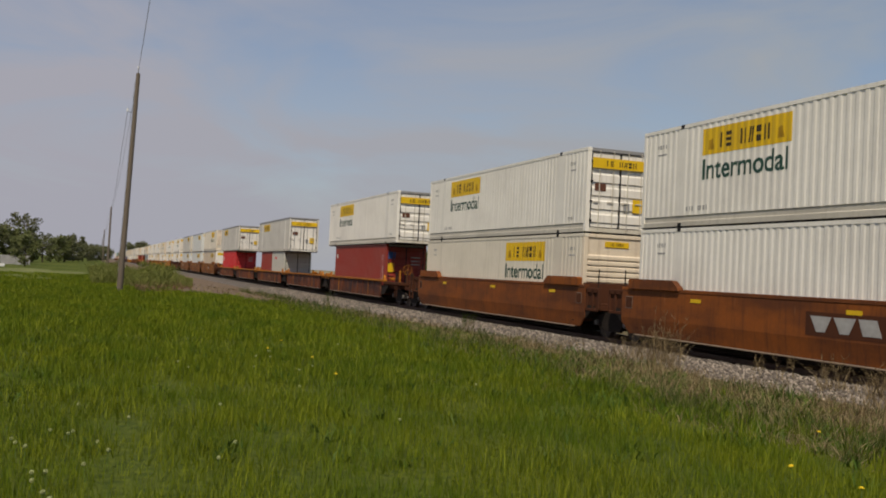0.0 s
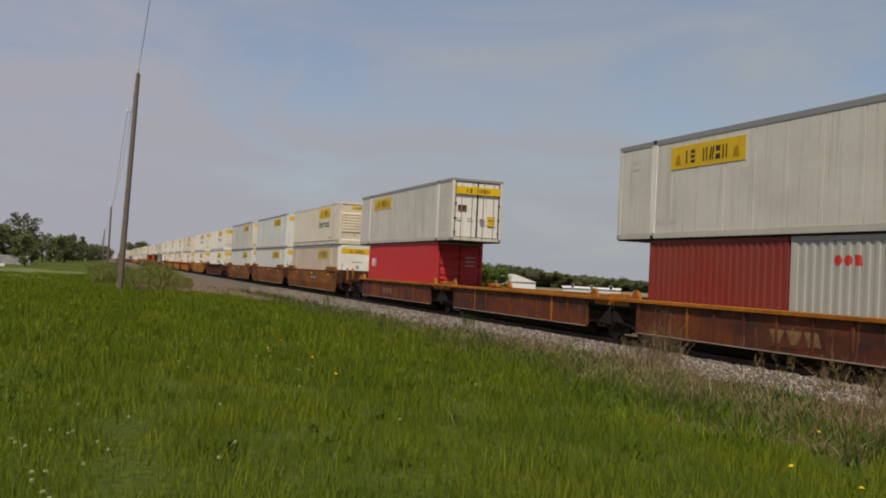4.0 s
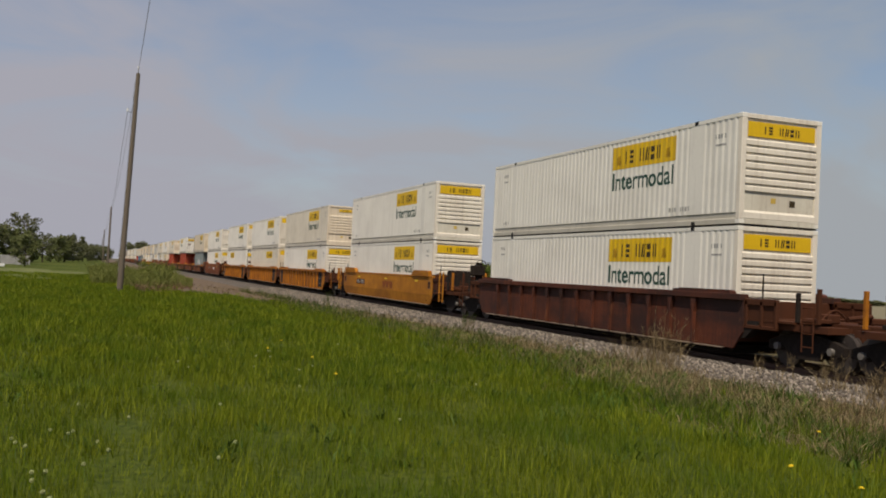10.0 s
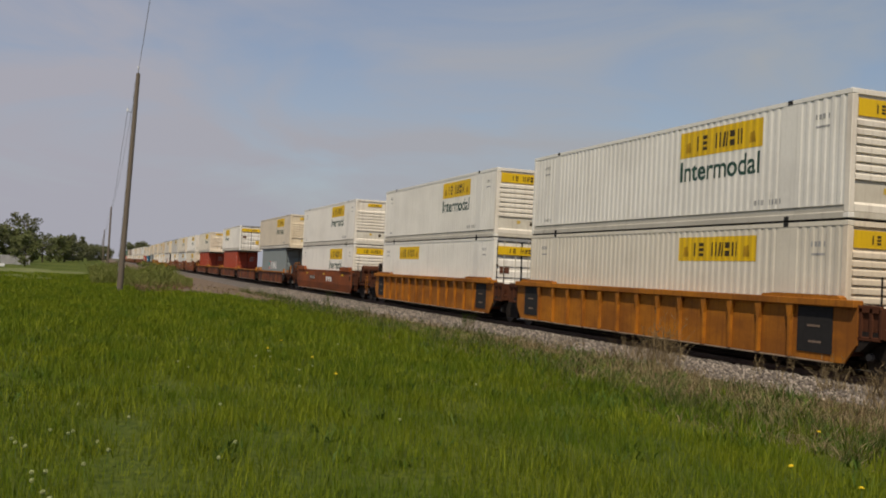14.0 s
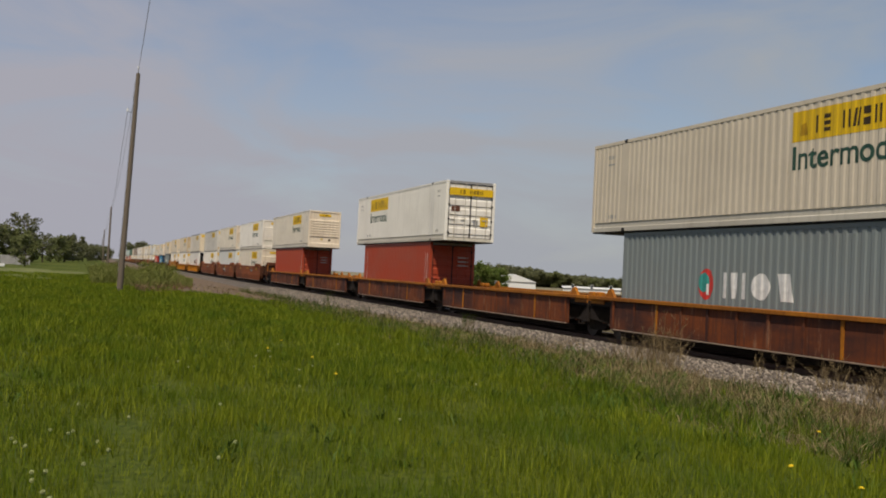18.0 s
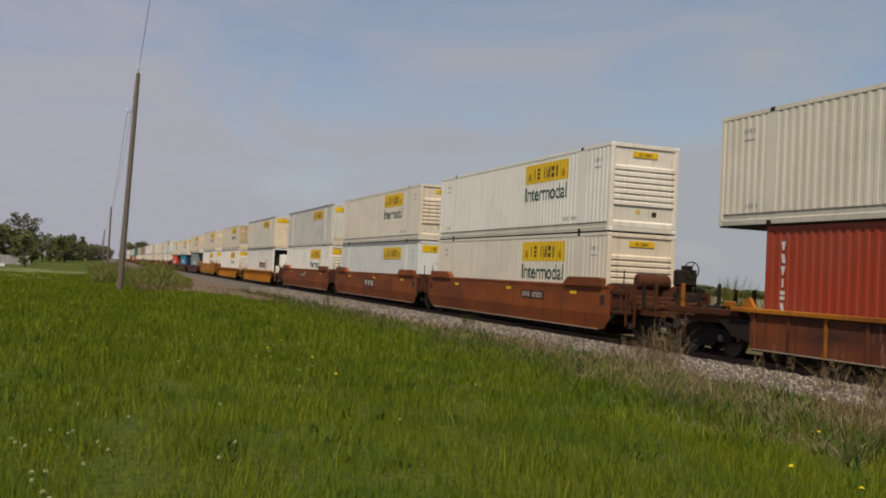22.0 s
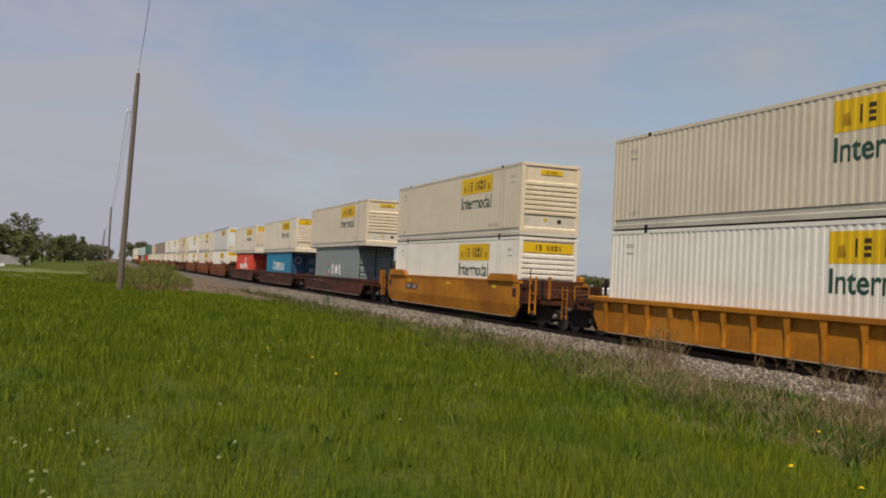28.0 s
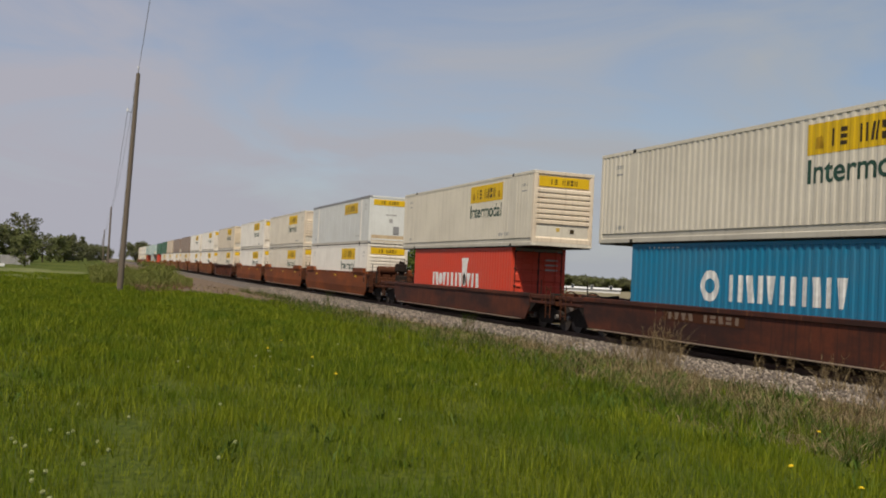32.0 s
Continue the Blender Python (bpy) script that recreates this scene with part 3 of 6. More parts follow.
def glyph(kind, w, h):
    """Outlines (in the plane of a sign) of slender plain bars that stand for a letter; none is one."""
    box = lambda a, b, c, d: [(a * w, c * h), (b * w, c * h), (b * w, d * h), (a * w, d * h)]
    return {
        0: [box(0.30, 0.58, 0.0, 1.0)],
        1: [box(0.05, 0.90, 0.74, 1.0), box(0.05, 0.90, 0.37, 0.60), box(0.05, 0.90, 0.0, 0.23)],
        2: [box(0.0, 0.25, 0.0, 1.0), box(0.62, 0.87, 0.0, 1.0)],
        3: [box(0.0, 0.85, 0.58, 1.0), box(0.0, 0.85, 0.0, 0.40)],
        4: [[(0.0, 0.0), (0.28 * w, 0.0), (0.52 * w, h), (0.24 * w, h)], [(0.46 * w, 0.0), (0.74 * w, 0.0), (0.98 * w, h), (0.70 * w, h)]]}[kind]


def letter_outlines(w, h, kinds=(0, 1, None, 2, 4, 3, 2)):
    """The bars of one line of lettering, centred, in reading order towards -w."""
    step = w / len(kinds)
    return [[(-w / 2 + i * step + p, q) for p, q in ring] for i, k in enumerate(kinds) if k is not None for ring in glyph(k, step * 0.80, h)]


def letter_bars(w, h, orient):
    """A row of plain bars that stands for lettering; orient 'side' (on a wall facing -x) or 'end' (facing -y)."""
    s = Shape()
    for ring in letter_outlines(w, h):
        if orient == "side":
            s.prism([(-p, q) for p, q in ring], -0.002, 0.002, "x")
        else:
            s.prism(ring, -0.002, 0.002, "y")
    return s


def letter_form(kind, w, h, t):
    """A plain painted shape: 0 a stacked pair of bars, 1 a leaning block, 2 a wedge, 3 an upright bar, 4 a disc."""
    s = Shape()
    if kind == 0:
        s.box(-0.004, 0.002, -w / 2, w / 2, h * 0.58, h).box(-0.004, 0.002, -w / 2, w / 2, 0, h * 0.38)
    elif kind == 1:
        s.prism([(-w / 2, 0), (w * 0.28, 0), (w / 2, h), (-w * 0.28, h)], -0.004, 0.002, "x")
    elif kind == 2:
        s.prism([(-w * 0.2, 0), (w * 0.2, 0), (w / 2, h), (-w / 2, h)], -0.004, 0.002, "x")
    elif kind == 3:
        s.box(-0.004, 0.002, -t * 0.7, t * 0.7, 0, h)
    else:
        s.prism([(w / 2 * math.cos(k * math.pi / 8), h / 2 + h / 2 * math.sin(k * math.pi / 8)) for k in range(16)], -0.004, 0.002, "x")
    return s


def ring_mark(r, q):
    """A flat ring on an end wall."""
    s = Shape()
    n = 20
    for k in range(n):
        a, b = 2 * math.pi * k / n, 2 * math.pi * (k + 1) / n
        s.sheet([(r * math.cos(a), -0.004, r * math.sin(a)), (r * math.cos(b), -0.004, r * math.sin(b))], [(q * math.cos(a), -0.004, q * math.sin(a)), (q * math.cos(b), -0.004, q * math.sin(b))])
    return s


def mark_outlines(kind, w, h, t):
    """Convex outlines (y, z) of a plain painted shape; kinds as in letter_form, 5 a broad pair of bars, 6 a bar with a foot."""
    box = lambda a, b, c, d: [(a, c), (b, c), (b, d), (a, d)]
    if kind == 0:
        return [box(-w / 2, w / 2, h * 0.58, h), box(-w / 2, w / 2, 0, h * 0.38)]
    if kind == 1:
        return [[(-w / 2, 0), (w * 0.28, 0), (w / 2, h), (-w * 0.28, h)]]
    if kind == 2:
        return [[(-w * 0.2, 0), (w * 0.2, 0), (w / 2, h), (-w / 2, h)]]
    if kind == 3:
        return [box(-t * 0.7, t * 0.7, 0, h)]
    if kind == 5:
        return [box(-w / 2, -w * 0.2, 0, h), box(w * 0.26, w / 2, 0, h), [(-w * 0.2, h * 0.25), (w * 0.04, h * 0.1), (w * 0.26, h), (w * 0.08, h)]]
    if kind == 6:
        return [box(w * 0.02, w * 0.36, 0, h), box(-w / 2, w * 0.02, 0, h * 0.26)]
    return [[(w / 2 * math.cos(k * math.pi / 8), h / 2 + h / 2 * math.sin(k * math.pi / 8)) for k in range(16)]]


def clip_ring(ring, y0, sign):
    """The part of a convex outline on one side of a vertical line."""
    res = []
    for (a, b), (c, d) in zip(ring, ring[1:] + ring[:1]):
        ia, ic = sign * (a - y0) >= 0, sign * (c - y0) >= 0
        if ia:
            res.append((a, b))
        if ia != ic:
            u = (y0 - a) / (c - a)
            res.append((y0, b + u * (d - b)))
    return res


def painted_on_ribs(outlines, y, pts, material):
    """A mark as paint that follows the ribs of the wall under it (pts: the wall's profile)."""
    s = Shape()
    for ring in outlines:
        ring = [(p + y, q) for p, q in ring]
        for (xa, ya), (xb, yb) in zip(pts, pts[1:]):
            if yb - ya < 1e-6 or yb < min(p for p, q in ring) or ya > max(p for p, q in ring):
                continue
            piece = clip_ring(clip_ring(ring, ya, 1), yb, -1)
            if len(piece) < 3:
                continue
            k = len(s.v)
            s.v += [(xa + (xb - xa) * (p - ya) / (yb - ya) - 0.004, p - y, q) for p, q in piece]
            s.f.append(tuple(k + j for j in range(len(piece))))
    me = s.mesh("painted_mark", M[material])
    bm = bmesh.new()
    bm.from_mesh(me)
    bmesh.ops.remove_doubles(bm, verts=bm.verts[:], dist=0.0002)
    bm.to_mesh(me)
    bm.free()
    return me


def add_marks(parent, material, y, z, count, w, h, kinds, face, ribs=None):
    """A painted mark as separate plain shapes, running towards -y."""
    step = w / count
    for i in range(count):
        k = kinds[i % len(kinds)]
        if ribs:
            yy = y + w / 2 - step * (i + 0.5)
            me = painted_on_ribs(mark_outlines(k, step * 0.84, h, min(0.16, step * 0.30)), yy, ribs, material)
            part("painted_mark", me, parent, (0, yy, z))
            continue
        me = cached(("mark", k, round(step, 3), h), lambda: letter_form(k, step * 0.74, h, min(0.16, step * 0.26)), material)
        part("painted_mark", me, parent, (face, y + w / 2 - step * (i + 0.5), z))


def draped(me, y, pts):
    """A flat mesh cut along the folds of a ribbed wall and laid onto them."""
    bm = bmesh.new()
    bm.from_mesh(me)
    lo, hi = min(v.co.y for v in bm.verts), max(v.co.y for v in bm.verts)
    for x, yy in pts:
        if lo < yy - y < hi:
            bmesh.ops.bisect_plane(bm, geom=bm.verts[:] + bm.edges[:] + bm.faces[:], plane_co=(0, yy - y, 0), plane_no=(0, 1, 0))
    ys, xs = [q[1] for q in pts], [q[0] for q in pts]
    for v in bm.verts:
        v.co.x = float(np.interp(v.co.y + y, ys, xs)) - 0.005
    res = me.copy()
    bm.to_mesh(res)
    bm.free()
    return res


def add_sign(box, W, H, y, z, w, h, material, word=False, end=False, ribs=None):
    """A yellow name panel with dark bars for its lettering; on a ribbed wall both are paint that follows the ribs."""
    if end:
        me = cached(("end_sign", w, h), lambda: Shape().block(-w / 2, w / 2, -0.006, 0.010, 0, h, 0.003), material)
        sg = part("sign", me, box, (0, y, z), "yellow name panel")
        tagged(part("sign_lettering", cached(("end_bars", w), lambda: letter_bars(w * 0.56, h * 0.52, "end"), "ink"), sg, (0, -0.009, h * 0.22)), kind="stuff")
        return
    emblem = [[(-0.13, 0.0), (0.13, 0.0), (0.10, 0.26), (-0.06, 0.30)]]
    lines = [[(-p, q) for p, q in ring] for ring in letter_outlines(w * 0.60, h * 0.56)]
    if ribs:
        tag = (round(y, 2), w, material)
        if ("sign",) + tag not in MESHES:
            near = [(x - 0.004, q) for x, q in ribs]
            MESHES[("sign",) + tag] = painted_on_ribs([[(-w / 2, 0), (w / 2, 0), (w / 2, h), (-w / 2, h)]], y, ribs, material)
            MESHES[("lines",) + tag] = painted_on_ribs(lines, y, near, "ink")
            for e in (-1, 1):
                MESHES[("emblem", e) + tag] = painted_on_ribs(emblem, y + e * w * 0.39, near, "ochre_ink")
            MESHES[("word",) + tag] = draped(WORDS["green"], y + 0.06, ribs)
        sg = part("sign", MESHES[("sign",) + tag], box, (0, y, z), "yellow name panel")
        tagged(part("sign_lettering", MESHES[("lines",) + tag], sg, (0, 0, h * 0.20)), kind="stuff")
        for e in (-1, 1):
            part("emblem", MESHES[("emblem", e) + tag], sg, (0, e * w * 0.39, h * 0.18))
        if word:
            part("word_intermodal", MESHES[("word",) + tag], box, (0, y + 0.06, z - 0.66), "dark green word")
        return
    me = cached(("side_sign", w, h), lambda: Shape().block(-0.006, 0.010, -w / 2, w / 2, 0, h, 0.003), material)
    sg = part("sign", me, box, (-W / 2 + 0.006, y, z), "yellow name panel")
    tagged(part("sign_lettering", cached(("side_bars", w), lambda: letter_bars(w * 0.60, h * 0.56, "side"), "ink"), sg, (-0.009, 0, h * 0.20)), kind="stuff")
    for e in (-1, 1):
        part("emblem", cached(("emblem", w), lambda: Shape().prism(emblem[0], -0.002, 0.002, "x"), "ochre_ink"), sg, (-0.009, e * w * 0.39, h * 0.18))


def container(kind, colour, end="r", sign="i", endcolour=None, name_marks=None, label=None, far=False, stained=False):
    """A shipping container: C ribbed 53-foot, P smooth 53-foot, D ribbed 40-foot, T ribbed 20-foot.
    end: what faces the camera (r, q swaged wall with a wide or a small sign, d doors, p smooth wall, f cooling unit)."""
    L = {"C": FEET53, "P": FEET53, "D": FEET40, "E": FEET40, "T": FEET20}[kind]
    W, H = {"C": (2.59, 2.905), "P": (2.59, 2.94), "E": (2.44, 2.59), "T": (2.44, 2.59)}.get(kind, (2.44, 2.86))
    look_words = {"white": "white", "bluewhite": "bluish white", "greywhite": "aged grey-white", "cream": "cream", "beige": "beige", "tan": "tan",
                  "darkred": "dark red", "red": "bright red", "orangered": "orange-red", "redbrown": "red-brown", "gray": "slate grey", "lightgray": "light grey",
                  "blue": "ocean blue", "green": "dark green", "mint": "mint", "brownbox": "brown"}[colour]
    size_words = {"C": "long ribbed steel", "P": "long smooth-sided", "D": "ribbed steel forty-foot", "E": "low ribbed steel forty-foot", "T": "short ribbed steel"}[kind]
    lab = label or f"{look_words} {size_words} container riding on a well car"
    box = thing("shipping_container", lab, "container", "containers on the train")
    ec = endcolour or ({"white": "white_end", "cream": "cream_end", "beige": "sandy"}.get(colour, colour) if end in "rqp" else colour)
    rail_h = 0.30 if kind == "C" else 0.16
    post = 6.07 if kind in "CP" else None
    top_h = 0.10 if kind != "P" else 0.15
    for sgn in (-1, 1):
        if kind == "P":
            me = cached(("plate_wall", sgn), lambda: plate_side(L, H, W, rail_h, H - top_h, sgn, 6.07), colour)
        else:
            me = cached(("ribbed_wall", kind, sgn), lambda: corrugated_side(L, H, W, 0.268 if kind == "C" else 0.278, rail_h, H - top_h, sgn, 0.014 if kind == "C" else 0.022, post), colour)
        part("side_wall", me, box)
        a, b = sorted((sgn * W / 2, sgn * (W / 2 - 0.07)))
        trail = "rail_grey" if kind == "P" else colour
        part("top_rail", cached(("top_rail", kind, sgn), lambda: Shape().box(a, b, -L / 2 + 0.12, L / 2 - 0.12, H - top_h, H), trail), box)
        low = cached(("bottom_rail", kind, sgn), lambda: bottom_rail(kind, L, W, rail_h, sgn), "grubby" if colour in ("white", "cream", "beige", "bluewhite", "greywhite") else colour)
        part("bottom_rail", low, box)
        if kind == "P":
            a2, b2 = sorted((sgn * (W / 2 + 0.004), sgn * (W / 2 - 0.06)))
            for e in (-1, 1):
                pm = cached(("lift_post", sgn), lambda: Shape().block(a2, b2, -0.14, 0.14, 0.16, H - 0.15, 0.006), "white" if colour != "tan" else "cream")
                part("lifting_post", pm, box, (0, e * 6.07, 0))
    part("roof", cached(("roof", kind), lambda: Shape().box(-W / 2 + 0.07, W / 2 - 0.07, -L / 2 + 0.1, L / 2 - 0.1, H - 0.06, H - 0.02), colour), box)
    part("underframe", cached(("underframe", kind), lambda: underframe(L, W), "dark"), box)
    for sx in (-1, 1):
        for sy in (-1, 1):
            me = cached(("corner_post", kind, sx), lambda: Shape().block(*sorted((sx * W / 2, sx * (W / 2 - 0.16))), -0.08, 0.08, 0.12, H - 0.12, 0.012), ec if sy < 0 else colour)
            part("corner_post", me, box, (0, sy * (L / 2 - 0.08), 0))
            if far:
                continue
            for zz, nm in ((0.0, "lower_corner_casting"), (H - 0.118, "upper_corner_casting")):
                cm = cached(("casting", kind, sx), lambda: Shape().block(*sorted((sx * (W / 2 + 0.003), sx * (W / 2 - 0.165))), -0.09, 0.09, 0.0, 0.118, 0.01), "rail_grey" if kind == "P" else colour)
                part(nm, cm, box, (0, sy * (L / 2 - 0.087), zz))
            if kind in "CP":
                for zz in (-0.012, H - 0.10):
                    part("lifting_casting", cached(("lift_casting", sx), lambda: Shape().block(*sorted((sx * (W / 2 + 0.006), sx * (W / 2 - 0.15))), -0.09, 0.09, 0.0, 0.112, 0.01), "dark"), box, (0, sy * 6.07, zz))
    # far end: a plain closed wall
    part("end_wall", cached(("end_wall", kind), lambda: Shape().box(-W / 2 + 0.1, W / 2 - 0.1, -0.06, -0.02, 0.12, H - 0.1), colour), box, (0, L / 2 - 0.02, 0))
    near = -L / 2
    part("end_header", cached(("header", kind), lambda: Shape().block(-W / 2 + 0.15, W / 2 - 0.15, 0.0, 0.10, H - 0.13, H - 0.005, 0.008), "rail_grey" if end == "d" else ec), box, (0, near, 0))
    part("end_sill", cached(("sill", kind), lambda: Shape().block(-W / 2 + 0.15, W / 2 - 0.15, 0.0, 0.10, 0.0, 0.15, 0.008), "rusty_white" if stained else ec), box, (0, near, 0))
    if end in "rq":
        part("swaged_end", cached(("swaged_end", end), lambda: ribbed_end(W, H, 2.28 if end == "r" else 2.22), ec), box, (0, near, 0))
        if end == "r":
            add_sign(box, W, H, near + 0.030, 2.30, 2.18, 0.40, "yellow", end=True)
        else:
            add_sign(box, W, H, near + 0.030, 2.46, 0.95, 0.20, "yellow", end=True)
        if stained:
            part("stained_panel", cached("stained_panel", lambda: Shape().box(-W / 2 + 0.155, W / 2 - 0.155, -0.004, 0.003, 0.36, 0.82), "rusty_white"), box, (0, near + 0.043, 0), "dirt-stained lower panel")
        part("data_plate", cached("data_plate", lambda: Shape().box(-0.09, 0.09, -0.006, 0.004, 0, 0.17), "ink"), box, (0.42, near + 0.040, 0.52))
        part("placard", cached("placard", lambda: Shape().box(-0.08, 0.08, -0.006, 0.004, 0, 0.14), "oldyellow"), box, (-0.2, near + 0.040, 0.58))
    elif end == "d":
        dw = (W - 0.36) / 2
        leaf_paint = "door_white" if ec in ("white", "cream", "greywhite") else ec
        rod_paint = "rail_grey" if kind == "P" else "grubby" if leaf_paint == "door_white" else ec
        for sx in (-1, 1):
            door = part("door", cached(("door_leaf", kind), lambda: door_leaf(dw, H, kind != "P"), leaf_paint), box, (-dw if sx < 0 else 0.0, near, 0))
            for q in (0.26, 0.74) if not far else ():
                part("lock_rod", cached(("lock_rod", kind), lambda: Shape().rod((0, -0.035, 0.06), (0, -0.035, H - 0.08), 0.018, sides=6), rod_paint), door, (dw * q, 0, 0))
                part("rod_handle", cached("rod_handle", lambda: Shape().box(-0.22, 0.04, -0.055, -0.035, 1.02, 1.06), rod_paint), door, (dw * q, 0, 0))
            for zz in (0.35, 1.0, 1.7, 2.4) if not far else ():
                part("hinge", cached("hinge", lambda: Shape().block(-0.045, 0.045, -0.03, 0.02, 0, 0.08, 0.006), "dark"), door, (0.0 if sx < 0 else dw, 0, zz))
        part("door_gasket", cached(("door_gasket", kind), lambda: Shape().box(-0.032, 0.032, -0.012, 0.02, 0.15, H - 0.13).box(-W / 2 + 0.16, W / 2 - 0.16, -0.004, 0.02, H - 0.165, H - 0.125).box(-W / 2 + 0.16, W / 2 - 0.16, -0.004, 0.02, 0.15, 0.175).box(-W / 2 + 0.16, -W / 2 + 0.185, -0.006, 0.02, 0.15, H - 0.15).box(W / 2 - 0.185, W / 2 - 0.16, -0.006, 0.02, 0.15, H - 0.15), "dark"), box, (0, near, 0))
        if kind in "CP":
            add_sign(box, W, H, near - 0.062, 2.20, 2.26, 0.36, "yellow", end=True)
            part("placard", cached("big_placard", lambda: Shape().box(-0.2, 0.2, -0.016, -0.002, 0, 0.46), "yellow"), box, (0.72, near - 0.012, 0.74), "yellow placard")
            part("data_plate", cached("door_plate", lambda: Shape().box(-0.11, 0.11, -0.016, -0.002, 0, 0.26), "rail_grey"), box, (0.28, near - 0.012, 0.78))
            part("rusty_patch", cached("rust_patch", lambda: Shape().box(-0.22, 0.22, -0.014, -0.002, 0, 0.26), "brownink"), box, (-0.78, near - 0.012, 1.42))
        else:
            if colour == "blue":
                part("end_emblem", cached("end_emblem", lambda: ring_mark(0.30, 0.22), "stencil"), box, (-0.62, near - 0.014, 1.95))
                part("pale_panel", cached("pale_panel", lambda: Shape().box(-0.22, 0.22, -0.006, 0.0, 0, 0.34), "paleink"), box, (0.6, near - 0.012, 0.95))
            if colour == "darkred":
                part("placard", cached("blue_placard", lambda: Shape().box(-0.22, 0.22, -0.016, -0.002, 0, 0.42), "placard_blue"), box, (-0.88, near - 0.012, 2.0), "blue placard")
                part("placard", cached("tall_yellow_placard", lambda: Shape().box(-0.19, 0.19, -0.016, -0.002, 0, 0.52), "yellow"), box, (-0.90, near - 0.012, 1.25), "yellow placard")
            for k in range(3):
                part("stencilled_line", cached("stencil_line", lambda: Shape().box(-0.3, 0.3, -0.014, -0.002, 0, 0.07), "paleink"), box, (0.55, near - 0.012, 2.1 - 0.2 * k))
    elif end == "p":
        part("smooth_end", cached("smooth_end", lambda: Shape().box(-W / 2 + 0.10, W / 2 - 0.10, 0.02, 0.06, 0.12, H - 0.12).block(-W / 2 + 0.2, W / 2 - 0.2, 0.0, 0.03, 0.2, 0.3, 0.006), ec), box, (0, near, 0))
        add_sign(box, W, H, near + 0.012, 2.36, 2.10, 0.36, "yellow", end=True)
        if stained:
            part("stained_panel", cached("stained_foot", lambda: Shape().box(-W / 2 + 0.165, W / 2 - 0.165, -0.004, 0.002, 0.15, 0.52), "rust_end"), box, (0, near + 0.016, 0), "rust-stained lower panel")
        part("vent_box", cached("vent_box", lambda: Shape().block(-0.19, 0.19, -0.035, 0.02, 0, 0.50, 0.02), "rail_grey"), box, (0.46, near + 0.02, 0.60))
        part("data_plate", cached("data_lines", lambda: Shape().box(-0.35, 0.35, -0.004, 0.002, 0, 0.07).box(-0.1, 0.12, -0.004, 0.002, -0.45, -0.2), "paleink"), box, (0.1, near + 0.017, 1.75))
    elif end == "f":
        part("recess_back", cached("recess_back", lambda: Shape().box(-W / 2 + 0.10, W / 2 - 0.10, 0.5, 0.54, 0.12, H - 0.12), "white"), box, (0, near, 0))
        part("cooling_recess", cached("cooling_recess", lambda: Shape().box(-W / 2 + 0.16, W / 2 - 0.16, 0.40, 0.49, 0.4, H - 0.16), "dark"), box, (0, near, 0))
        part("cooling_unit", cached("cooling_unit", lambda: Shape().block(-0.70, 0.70, 0.0, 0.42, 0.2, 2.36, 0.06).block(-1.05, -0.72, 0.05, 0.42, 0.2, 1.25, 0.05).block(-0.5, 0.5, -0.02, 0.04, 0.9, 1.7, 0.03), "white"), box, (0.12, near, 0))
        part("unit_badge", cached("unit_badge", lambda: Shape().box(-0.1, 0.1, -0.008, 0.01, 0, 0.14), "ink"), box, (0.30, near + 0.014, 2.1))
    # name panels on the wall that faces the camera; they sit towards the closed front end
    front = -1 if end != "d" else 1
    if kind in "CP" and sign:
        w, h = (3.55, 0.73) if sign == "i" else (3.35, 0.66)
        yy = front * (L / 2 - (4.75 if kind == "C" else 4.55))
        zz = 1.93 if sign == "i" else 1.97
        wall = rib_profile(L, W, 0.268, -1, 0.014, post) if kind == "C" else None
        add_sign(box, W, H, yy, zz, w, h, "yellow" if colour not in ("tan",) else "oldyellow", sign == "i", ribs=wall)
    # rows of small stencilled characters, as bars
    rows = ((front * (L / 2 - 2.75), 0.42, 8, 0.13), (front * (L / 2 - 0.95), 2.32, 4, 0.12), (-front * (L / 2 - 1.2), 0.42, 5, 0.12), (-front * (L / 2 - 1.1), 2.36, 4, 0.12)) if kind in "CP" and not far else ()
    for y0, z0, count, hh in rows:
        ink = "paleink" if kind == "C" else "stencil"
        key = ("stencil", kind, round(y0, 2), z0)
        if key not in MESHES:
            ribs = rib_profile(L, W, 0.268, -1, 0.014, post) if kind == "C" else [(-W / 2 + 0.012, -L / 2), (-W / 2 + 0.012, L / 2)]
            bars = [[(a, 0), (a + b, 0), (a + b, hh), (a, hh)] for j in range(count) for a, b in ((-0.065 * count + 0.13 * j, 0.085 if j % 3 else 0.05),) if j != 4]
            bars += [[(-0.065 * count, -0.20), (0.04 * count, -0.20), (0.04 * count, -0.15), (-0.065 * count, -0.15)]] if count == 4 else []
            MESHES[key] = painted_on_ribs(bars, y0, ribs, ink)
        tagged(part("stencilled_number", MESHES[key], box, (0, y0, z0)), kind="stuff")
    if name_marks:
        for (mat, y, z, count, w, h, kinds) in name_marks:
            layer = 0.003 * sum(1 for q in name_marks[:name_marks.index((mat, y, z, count, w, h, kinds))] if abs(q[1] - y) < 0.6)
            ribs = [(xx - layer, q) for xx, q in rib_profile(L, W, 0.278, -1, 0.022, None)] if kind in "DET" else None
            add_marks(box, mat, y, z, count, w, h, kinds, -W / 2 - 0.004, ribs)
    return box


